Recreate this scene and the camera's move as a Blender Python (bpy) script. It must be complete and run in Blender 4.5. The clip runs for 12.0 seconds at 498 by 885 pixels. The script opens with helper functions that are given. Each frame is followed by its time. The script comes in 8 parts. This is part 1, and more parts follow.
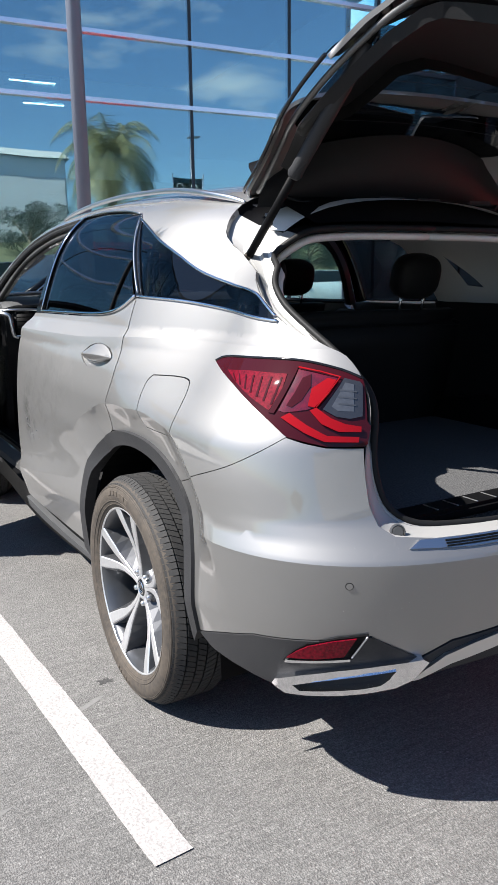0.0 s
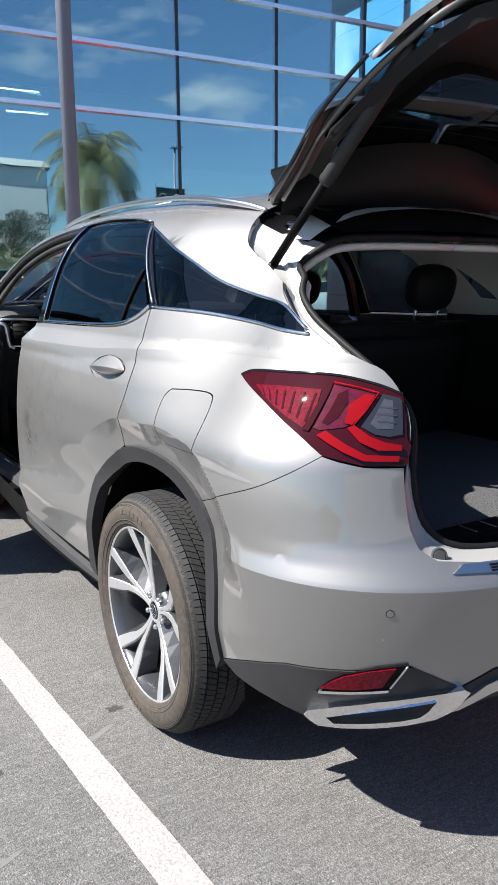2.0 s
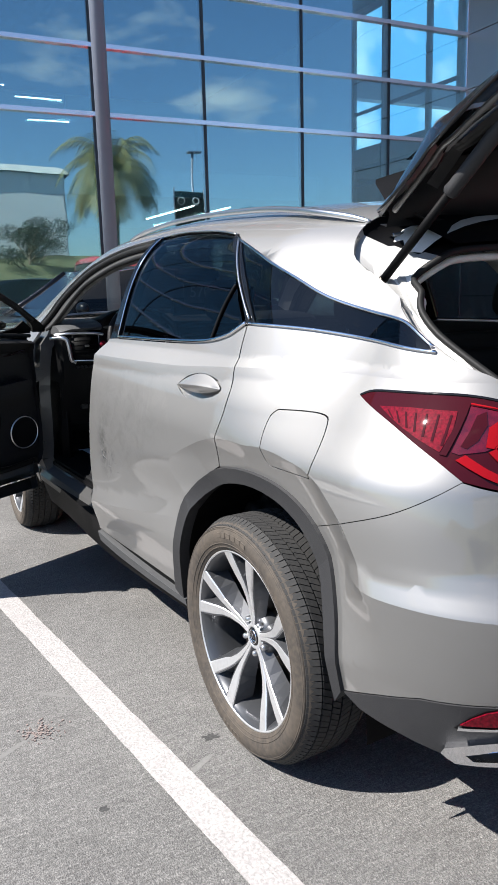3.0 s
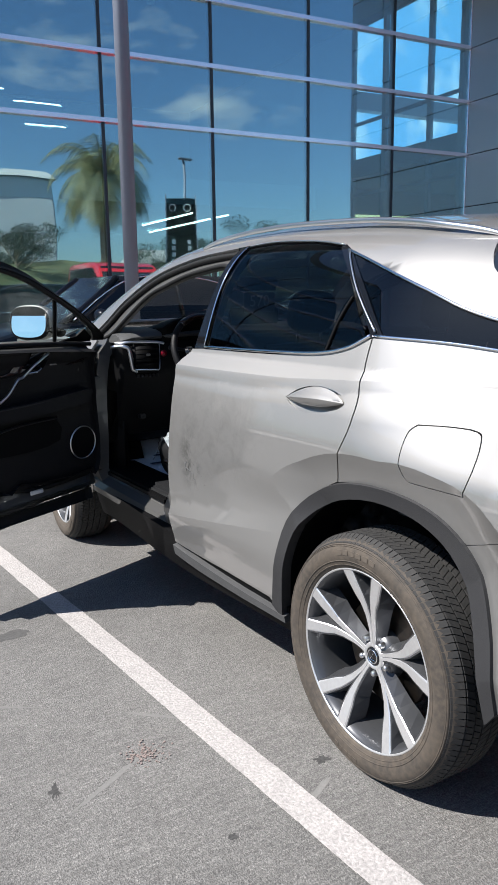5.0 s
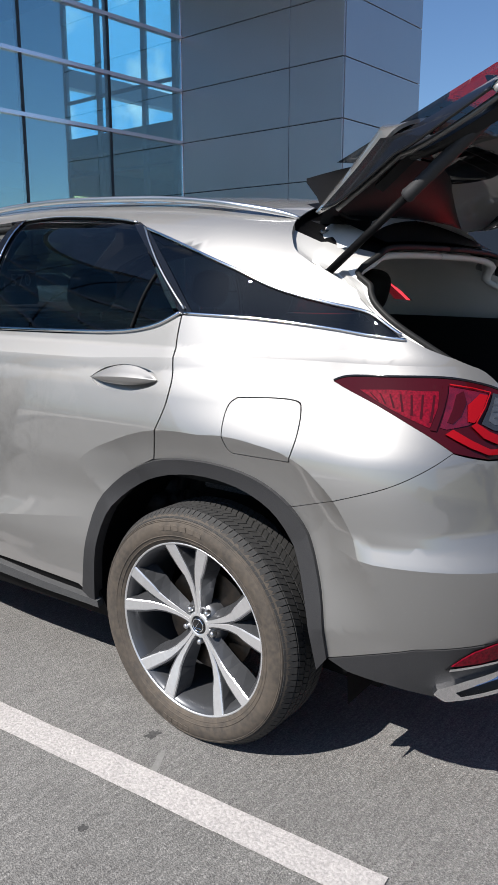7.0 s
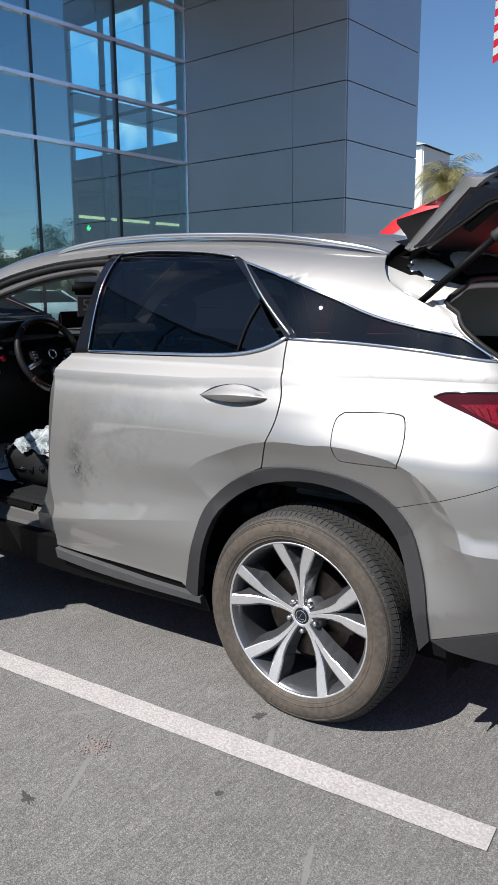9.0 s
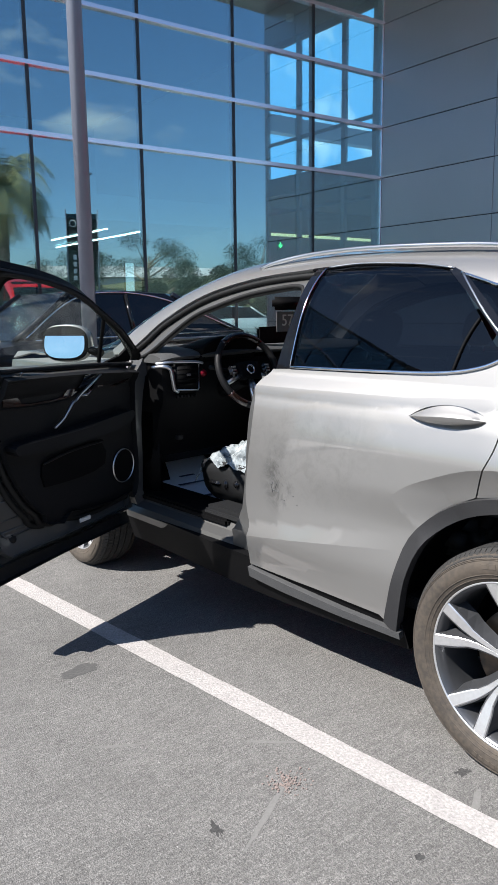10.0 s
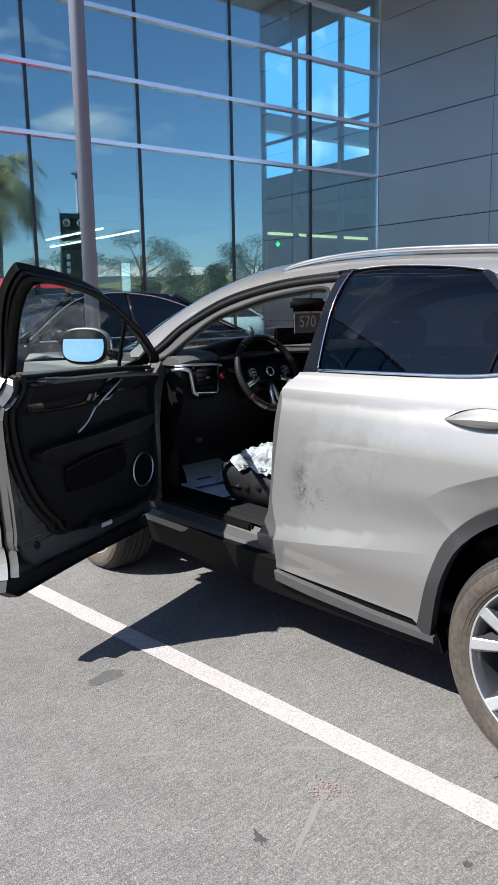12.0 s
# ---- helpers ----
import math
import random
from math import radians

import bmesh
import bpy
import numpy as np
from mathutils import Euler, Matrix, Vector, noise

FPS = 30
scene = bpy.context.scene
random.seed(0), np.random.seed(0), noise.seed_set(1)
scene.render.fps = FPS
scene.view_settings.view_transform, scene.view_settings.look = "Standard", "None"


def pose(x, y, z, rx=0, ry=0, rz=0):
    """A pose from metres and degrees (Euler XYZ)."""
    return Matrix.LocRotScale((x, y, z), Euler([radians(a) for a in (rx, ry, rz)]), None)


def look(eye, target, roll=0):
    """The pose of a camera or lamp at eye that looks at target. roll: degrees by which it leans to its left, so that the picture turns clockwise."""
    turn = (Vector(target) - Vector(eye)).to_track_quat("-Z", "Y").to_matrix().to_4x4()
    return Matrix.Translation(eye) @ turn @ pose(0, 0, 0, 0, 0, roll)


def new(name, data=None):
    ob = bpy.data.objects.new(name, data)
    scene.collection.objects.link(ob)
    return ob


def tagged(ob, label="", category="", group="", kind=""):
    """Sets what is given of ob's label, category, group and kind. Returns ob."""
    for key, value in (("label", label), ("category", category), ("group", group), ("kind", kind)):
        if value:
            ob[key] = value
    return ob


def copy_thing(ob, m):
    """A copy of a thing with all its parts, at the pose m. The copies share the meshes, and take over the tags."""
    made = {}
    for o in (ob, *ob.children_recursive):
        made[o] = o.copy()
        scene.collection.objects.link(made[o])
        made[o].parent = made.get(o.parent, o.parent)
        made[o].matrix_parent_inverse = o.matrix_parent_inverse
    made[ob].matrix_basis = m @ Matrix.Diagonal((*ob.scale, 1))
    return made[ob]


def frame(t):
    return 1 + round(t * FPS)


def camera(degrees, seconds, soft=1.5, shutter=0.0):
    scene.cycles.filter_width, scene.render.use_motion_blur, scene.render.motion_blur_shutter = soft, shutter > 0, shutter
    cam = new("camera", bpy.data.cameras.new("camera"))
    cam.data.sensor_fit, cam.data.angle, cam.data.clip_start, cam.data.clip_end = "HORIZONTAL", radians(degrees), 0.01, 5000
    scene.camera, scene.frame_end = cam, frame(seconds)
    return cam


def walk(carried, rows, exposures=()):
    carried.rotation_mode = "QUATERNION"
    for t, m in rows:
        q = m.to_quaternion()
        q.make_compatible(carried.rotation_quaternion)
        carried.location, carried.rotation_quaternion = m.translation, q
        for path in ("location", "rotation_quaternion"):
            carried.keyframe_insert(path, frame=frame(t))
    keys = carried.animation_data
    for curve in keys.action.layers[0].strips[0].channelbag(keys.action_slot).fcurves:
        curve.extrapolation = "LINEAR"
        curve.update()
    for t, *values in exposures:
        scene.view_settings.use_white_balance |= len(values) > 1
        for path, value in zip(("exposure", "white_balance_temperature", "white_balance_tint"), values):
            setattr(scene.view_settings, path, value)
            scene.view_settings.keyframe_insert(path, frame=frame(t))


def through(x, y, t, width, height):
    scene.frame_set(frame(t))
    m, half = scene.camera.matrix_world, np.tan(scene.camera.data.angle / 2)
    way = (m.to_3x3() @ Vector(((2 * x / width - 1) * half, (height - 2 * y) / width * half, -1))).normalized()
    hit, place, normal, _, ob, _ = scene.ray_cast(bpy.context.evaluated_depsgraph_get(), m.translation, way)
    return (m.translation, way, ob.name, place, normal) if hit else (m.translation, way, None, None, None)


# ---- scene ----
cam = camera(36.7, 12.0)
PATH = [
    (0, (-1.744, -2.203, 1.361), (-0.762, -0.516, 0.927), -0.7),
    (0.5, (-1.757, -2.202, 1.368), (-0.738, -0.534, 0.948), -0.3),
    (1, (-1.775, -2.183, 1.372), (-0.733, -0.526, 0.958), 0.1),
    (1.5, (-1.792, -2.153, 1.372), (-0.75, -0.495, 0.962), 0.2),
    (2, (-1.799, -2.058, 1.362), (-0.768, -0.393, 0.953), -0.3),
    (2.5, (-1.836, -1.921, 1.379), (-0.824, -0.245, 0.972), -0.9),
    (3, (-1.969, -1.853, 1.405), (-0.977, -0.164, 1.001), -1.5),
    (3.5, (-2.102, -1.802, 1.401), (-1.131, -0.1, 1.004), -1.4),
    (5.5, (-2.319, -1.515, 1.429), (-1.201, 0.101, 1.056), -0.2),
    (6, (-2.329, -1.453, 1.407), (-1.071, 0.056, 1.032), -0.1),
    (6.5, (-2.342, -1.4, 1.405), (-0.928, -0.043, 1.007), -0.1),
    (7, (-2.512, -1.416, 1.405), (-0.948, -0.245, 0.975), -0.0),
    (7.2, (-2.585, -1.43, 1.404), (-0.981, -0.32, 0.961), -0.1),
    (9, (-2.958, -1.287, 1.456), (-1.371, -0.135, 1.062), -0.4),
    (9.5, (-2.969, -1.189, 1.456), (-1.524, 0.144, 1.091), -0.4),
    (10, (-2.908, -1.125, 1.452), (-1.636, 0.379, 1.102), -0.7),
    (10.5, (-2.935, -1.061, 1.459), (-1.766, 0.523, 1.112), -0.7),
    (11, (-2.972, -1.02, 1.47), (-1.798, 0.56, 1.118), -1.2),
    (11.5, (-2.974, -1.014, 1.459), (-1.737, 0.519, 1.108), -1.4),
    (12, (-2.998, -1.018, 1.471), (-1.712, 0.472, 1.117), -1.0),
]
EXPOSURES = ((0, 1.08), (3.5, 0.96), (5.5, 0.75), (6.5, 0.65), (7.2, 0.60), (9, 0.58), (9.5, 0.66), (10.5, 0.99), (12, 1.01))
walk(cam, [(t, look(eye, target, roll)) for t, eye, target, roll in PATH], EXPOSURES)

# ---- world and sun ----
SUN_WAY = Vector((-0.83, 0.225, 1.0)).normalized()
world = bpy.data.worlds.new("sky")
scene.world = world
world.use_nodes = True
wn, wl = world.node_tree.nodes, world.node_tree.links
wn.clear()
sky = wn.new("ShaderNodeTexSky")
sky.sky_type, sky.sun_disc = "NISHITA", False
sky.sun_elevation = math.asin(SUN_WAY.z)
sky.sun_rotation = math.atan2(SUN_WAY.x, SUN_WAY.y)
sky.air_density, sky.dust_density, sky.ozone_density = 1.0, 0.6, 1.5
coord = wn.new("ShaderNodeTexCoord")
stretch = wn.new("ShaderNodeMapping")
stretch.inputs["Scale"].default_value = (1.6, 1.6, 4.2)
stretch.inputs["Location"].default_value = (0.0, 0.0, -0.75)
cloud = wn.new("ShaderNodeTexNoise")
cloud.inputs["Scale"].default_value, cloud.inputs["Detail"].default_value, cloud.inputs["Roughness"].default_value = 1.7, 7.0, 0.55
cover = wn.new("ShaderNodeMapRange")
cover.inputs["From Min"].default_value, cover.inputs["From Max"].default_value = 0.62, 0.76
cover.inputs["To Max"].default_value = 0.9
mixed = wn.new("ShaderNodeMix")
mixed.data_type = "RGBA"
mixed.inputs[7].default_value = (8.5, 8.8, 9.2, 1)
back = wn.new("ShaderNodeBackground")
back.inputs["Strength"].default_value = 0.067
wout = wn.new("ShaderNodeOutputWorld")
wl.new(coord.outputs["Generated"], stretch.inputs["Vector"])
wl.new(stretch.outputs["Vector"], cloud.inputs["Vector"])
wl.new(cloud.outputs["Fac"], cover.inputs["Value"])
wl.new(cover.outputs["Result"], mixed.inputs[0])
tint = wn.new("ShaderNodeMix")
tint.data_type, tint.blend_type = "RGBA", "MULTIPLY"
tint.inputs[0].default_value, tint.inputs[7].default_value = 1.0, (0.77, 0.96, 1.18, 1)
wl.new(sky.outputs["Color"], tint.inputs[6])
wl.new(tint.outputs[2], mixed.inputs[6])
wl.new(mixed.outputs[2], back.inputs["Color"])
wl.new(back.outputs["Background"], wout.inputs["Surface"])
sun = new("sun", bpy.data.lights.new("sun", "SUN"))
sun.data.energy, sun.data.angle, sun.data.color = 5.9, radians(0.53), (1.0, 0.962, 0.915)
sun.matrix_world = look(SUN_WAY * 30, (0, 0, 0))


# ---- materials ----
def material(name, colour, rough=0.5, metal=0.0, grain=0.0, scale=20.0, bump=0.0, second=None, coat=0.0, spec=0.5, stain=0.0, stain_scale=1.5):
    """A surface with fine grain, wider stains and relief in object space."""
    m = bpy.data.materials.new(name)
    m.use_nodes = True
    n, l = m.node_tree.nodes, m.node_tree.links
    b = n["Principled BSDF"]
    b.inputs["Roughness"].default_value, b.inputs["Metallic"].default_value = rough, metal
    b.inputs["Coat Weight"].default_value, b.inputs["Coat Roughness"].default_value = coat, 0.03
    b.inputs["Specular IOR Level"].default_value = spec
    b.inputs["Base Color"].default_value = (*colour, 1)
    if grain or bump or stain:
        geo = n.new("ShaderNodeNewGeometry")
        fine = n.new("ShaderNodeTexNoise")
        fine.inputs["Scale"].default_value, fine.inputs["Detail"].default_value = scale, 6.0
        wide = n.new("ShaderNodeTexNoise")
        wide.inputs["Scale"].default_value, wide.inputs["Detail"].default_value = stain_scale, 5.0
        l.new(geo.outputs["Position"], fine.inputs["Vector"])
        l.new(geo.outputs["Position"], wide.inputs["Vector"])
        other = second or tuple(c * 0.5 for c in colour)
        f1 = n.new("ShaderNodeMapRange")
        f1.inputs["From Min"].default_value, f1.inputs["From Max"].default_value, f1.inputs["To Max"].default_value = 0.35, 0.7, grain
        f2 = n.new("ShaderNodeMapRange")
        f2.inputs["From Min"].default_value, f2.inputs["From Max"].default_value, f2.inputs["To Max"].default_value = 0.45, 0.75, stain
        l.new(fine.outputs["Fac"], f1.inputs["Value"])
        l.new(wide.outputs["Fac"], f2.inputs["Value"])
        a = n.new("ShaderNodeMix")
        a.data_type = "RGBA"
        a.inputs[6].default_value, a.inputs[7].default_value = (*colour, 1), (*other, 1)
        c = n.new("ShaderNodeMix")
        c.data_type = "RGBA"
        c.inputs[7].default_value = (*other, 1)
        l.new(f1.outputs["Result"], a.inputs[0])
        l.new(a.outputs[2], c.inputs[6])
        l.new(f2.outputs["Result"], c.inputs[0])
        l.new(c.outputs[2], b.inputs["Base Color"])
        if bump:
            r = n.new("ShaderNodeBump")
            r.inputs["Strength"].default_value, r.inputs["Distance"].default_value = min(bump, 1.0), 0.004
            l.new(fine.outputs["Fac"], r.inputs["Height"])
            l.new(r.outputs["Normal"], b.inputs["Normal"])
    return m


def glass_material(name, tint, rough=0.0, through=0.5, mirror=0.045, sheen=(1, 1, 1), wave=0.0):
    """Thin tinted glass: a mirror layer over a see-through pane."""
    m = bpy.data.materials.new(name)
    m.use_nodes = True
    n, l = m.node_tree.nodes, m.node_tree.links
    n.clear()
    out = n.new("ShaderNodeOutputMaterial")
    clear = n.new("ShaderNodeBsdfTransparent")
    clear.inputs["Color"].default_value = (*[c * through for c in tint], 1)
    gloss = n.new("ShaderNodeBsdfGlossy")
    gloss.inputs["Roughness"].default_value = rough
    gloss.inputs["Color"].default_value = (*sheen, 1)
    edge = n.new("ShaderNodeLayerWeight")
    edge.inputs["Blend"].default_value = 0.5
    steep = n.new("ShaderNodeMath")
    steep.operation, steep.inputs[1].default_value = "POWER", 5.0
    fres = n.new("ShaderNodeMath")
    fres.operation, fres.inputs[1].default_value, fres.inputs[2].default_value = "MULTIPLY_ADD", 1.0 - mirror, mirror
    l.new(edge.outputs["Facing"], steep.inputs[0])
    l.new(steep.outputs[0], fres.inputs[0])
    mix = n.new("ShaderNodeMixShader")
    l.new(fres.outputs[0], mix.inputs["Fac"])
    if wave:
        geo = n.new("ShaderNodeNewGeometry")
        sag = n.new("ShaderNodeTexNoise")
        sag.inputs["Scale"].default_value, sag.inputs["Detail"].default_value = 0.9, 1.0
        bow = n.new("ShaderNodeBump")
        bow.inputs["Strength"].default_value, bow.inputs["Distance"].default_value = 1.0, wave
        l.new(geo.outputs["Position"], sag.inputs["Vector"])
        l.new(sag.outputs["Fac"], bow.inputs["Height"])
        l.new(bow.outputs["Normal"], gloss.inputs["Normal"])
    l.new(clear.outputs["BSDF"], mix.inputs[1])
    l.new(gloss.outputs["BSDF"], mix.inputs[2])
    l.new(mix.outputs["Shader"], out.inputs["Surface"])
    return m


def paint_material(name, colour, flake=0.25, coat=1.0, rough=0.32, dust=0.0, metal=0.75, spec=0.5, coat_ior=1.5):
    """Metallic car paint under clear lacquer, with fine flake and a film of dust."""
    m = material(name, colour, rough, metal, coat=coat, spec=spec)
    m.node_tree.nodes["Principled BSDF"].inputs["Coat IOR"].default_value = coat_ior
    n, l = m.node_tree.nodes, m.node_tree.links
    b = n["Principled BSDF"]
    geo = n.new("ShaderNodeNewGeometry")
    flakes = n.new("ShaderNodeTexNoise")
    flakes.inputs["Scale"].default_value, flakes.inputs["Detail"].default_value = 900.0, 2.0
    wide = n.new("ShaderNodeTexNoise")
    wide.inputs["Scale"].default_value, wide.inputs["Detail"].default_value, wide.inputs["Roughness"].default_value = 7.0, 8.0, 0.7
    l.new(geo.outputs["Position"], flakes.inputs["Vector"])
    l.new(geo.outputs["Position"], wide.inputs["Vector"])
    r1 = n.new("ShaderNodeMapRange")
    r1.inputs["To Min"].default_value, r1.inputs["To Max"].default_value = rough - 0.10 * flake, rough + 0.16 * flake
    l.new(flakes.outputs["Fac"], r1.inputs["Value"])
    l.new(r1.outputs["Result"], b.inputs["Roughness"])
    r2 = n.new("ShaderNodeMapRange")
    r2.inputs["From Min"].default_value, r2.inputs["From Max"].default_value = 0.45, 0.8
    r2.inputs["To Min"].default_value, r2.inputs["To Max"].default_value = 0.02 + 0.05 * dust, 0.05 + 0.35 * dust
    l.new(wide.outputs["Fac"], r2.inputs["Value"])
    l.new(r2.outputs["Result"], b.inputs["Coat Roughness"])
    return m


def asphalt_material():
    m = bpy.data.materials.new("asphalt")
    m.use_nodes = True
    n, l = m.node_tree.nodes, m.node_tree.links
    b = n["Principled BSDF"]
    b.inputs["Roughness"].default_value = 0.85
    geo = n.new("ShaderNodeNewGeometry")
    stones = n.new("ShaderNodeTexVoronoi")
    stones.inputs["Scale"].default_value = 210.0
    fine = n.new("ShaderNodeTexNoise")
    fine.inputs["Scale"].default_value, fine.inputs["Detail"].default_value = 170.0, 8.0
    mid = n.new("ShaderNodeTexNoise")
    mid.inputs["Scale"].default_value, mid.inputs["Detail"].default_value, mid.inputs["Roughness"].default_value = 5.0, 6.0, 0.65
    wide = n.new("ShaderNodeTexNoise")
    wide.inputs["Scale"].default_value, wide.inputs["Detail"].default_value = 0.7, 4.0
    for t in (stones, fine, mid, wide):
        l.new(geo.outputs["Position"], t.inputs["Vector"])
    ramp = n.new("ShaderNodeValToRGB")
    e = ramp.color_ramp.elements
    e[0].position, e[0].color = 0.28, (0.082, 0.080, 0.079, 1)
    e[1].position, e[1].color = 0.74, (0.220, 0.213, 0.203, 1)
    k = ramp.color_ramp.elements.new(0.5)
    k.color = (0.128, 0.124, 0.119, 1)
    l.new(fine.outputs["Fac"], ramp.inputs["Fac"])
    tone = n.new("ShaderNodeMix")
    tone.data_type, tone.blend_type = "RGBA", "MULTIPLY"
    tone.inputs[0].default_value = 1.0
    tr = n.new("ShaderNodeMapRange")
    tr.inputs["From Min"].default_value, tr.inputs["From Max"].default_value = 0.3, 0.7
    tr.inputs["To Min"].default_value, tr.inputs["To Max"].default_value = 0.8, 1.18
    both = n.new("ShaderNodeMath")
    both.operation = "ADD"
    half = n.new("ShaderNodeMath")
    half.operation, half.inputs[1].default_value = "MULTIPLY", 0.5
    l.new(mid.outputs["Fac"], both.inputs[0])
    l.new(wide.outputs["Fac"], both.inputs[1])
    l.new(both.outputs[0], half.inputs[0])
    l.new(half.outputs[0], tr.inputs["Value"])
    l.new(ramp.outputs["Color"], tone.inputs[6])
    l.new(tr.outputs["Result"], tone.inputs[7])
    chip = n.new("ShaderNodeTexVoronoi")
    chip.inputs["Scale"].default_value = 120.0
    l.new(geo.outputs["Position"], chip.inputs["Vector"])
    grey = n.new("ShaderNodeMapRange")
    grey.inputs["To Min"].default_value, grey.inputs["To Max"].default_value = 0.80, 1.18
    split = n.new("ShaderNodeSeparateColor")
    l.new(chip.outputs["Color"], split.inputs["Color"])
    l.new(split.outputs["Red"], grey.inputs["Value"])
    chips = n.new("ShaderNodeMix")
    chips.data_type, chips.blend_type = "RGBA", "MULTIPLY"
    chips.inputs[0].default_value = 1.0
    l.new(tone.outputs[2], chips.inputs[6])
    l.new(grey.outputs["Result"], chips.inputs[7])
    along = n.new("ShaderNodeMapping")
    along.inputs["Scale"].default_value = (7.0, 150.0, 1.0)
    comb = n.new("ShaderNodeTexNoise")
    comb.inputs["Scale"].default_value, comb.inputs["Detail"].default_value = 1.0, 3.0
    l.new(geo.outputs["Position"], along.inputs["Vector"])
    l.new(along.outputs["Vector"], comb.inputs["Vector"])
    groove = n.new("ShaderNodeMapRange")
    groove.inputs["From Min"].default_value, groove.inputs["From Max"].default_value = 0.3, 0.7
    groove.inputs["To Min"].default_value, groove.inputs["To Max"].default_value = 0.82, 1.14
    l.new(comb.outputs["Fac"], groove.inputs["Value"])
    grooved = n.new("ShaderNodeMix")
    grooved.data_type, grooved.blend_type = "RGBA", "MULTIPLY"
    grooved.inputs[0].default_value = 1.0
    l.new(chips.outputs[2], grooved.inputs[6])
    l.new(groove.outputs["Result"], grooved.inputs[7])
    pits = n.new("ShaderNodeTexNoise")
    pits.inputs["Scale"].default_value, pits.inputs["Detail"].default_value, pits.inputs["Roughness"].default_value = 70.0, 3.0, 0.6
    l.new(geo.outputs["Position"], pits.inputs["Vector"])
    hollow = n.new("ShaderNodeMapRange")
    hollow.inputs["From Min"].default_value, hollow.inputs["From Max"].default_value = 0.30, 0.38
    hollow.inputs["To Min"].default_value, hollow.inputs["To Max"].default_value = 0.76, 1.0
    l.new(pits.outputs["Fac"], hollow.inputs["Value"])
    pitted = n.new("ShaderNodeMix")
    pitted.data_type, pitted.blend_type = "RGBA", "MULTIPLY"
    pitted.inputs[0].default_value = 1.0
    l.new(grooved.outputs[2], pitted.inputs[6])
    l.new(hollow.outputs["Result"], pitted.inputs[7])
    flecks = n.new("ShaderNodeTexVoronoi")
    flecks.inputs["Scale"].default_value = 17.0
    l.new(geo.outputs["Position"], flecks.inputs["Vector"])
    fleck = n.new("ShaderNodeMapRange")
    fleck.inputs["From Min"].default_value, fleck.inputs["From Max"].default_value = 0.055, 0.035
    fleck.inputs["To Max"].default_value = 0.75
    l.new(flecks.outputs["Distance"], fleck.inputs["Value"])
    pale = n.new("ShaderNodeMix")
    pale.data_type = "RGBA"
    pale.inputs[7].default_value = (0.34, 0.33, 0.315, 1)
    l.new(fleck.outputs["Result"], pale.inputs[0])
    l.new(pitted.outputs[2], pale.inputs[6])
    l.new(pale.outputs[2], b.inputs["Base Color"])
    bump = n.new("ShaderNodeBump")
    bump.inputs["Strength"].default_value, bump.inputs["Distance"].default_value = 0.6, 0.0035
    l.new(stones.outputs["Distance"], bump.inputs["Height"])
    bump2 = n.new("ShaderNodeBump")
    bump2.inputs["Strength"].default_value, bump2.inputs["Distance"].default_value = 0.35, 0.003
    l.new(fine.outputs["Fac"], bump2.inputs["Height"])
    l.new(bump.outputs["Normal"], bump2.inputs["Normal"])
    l.new(bump2.outputs["Normal"], b.inputs["Normal"])
    return m


ASPHALT = asphalt_material()
LINE = material("line_paint", (0.385, 0.363, 0.352), 0.85, grain=0.75, scale=105, bump=0.9, second=(0.21, 0.20, 0.195), stain=0.3, stain_scale=11)
PAINT = paint_material("silver_beige_paint", (0.246, 0.241, 0.233), dust=0.02, rough=0.57, metal=0.80, coat_ior=1.95)
PAINT_SCUFFED = paint_material("scuffed_silver_paint", (0.252, 0.247, 0.239), dust=0.3, rough=0.60, metal=0.76, coat_ior=1.8)


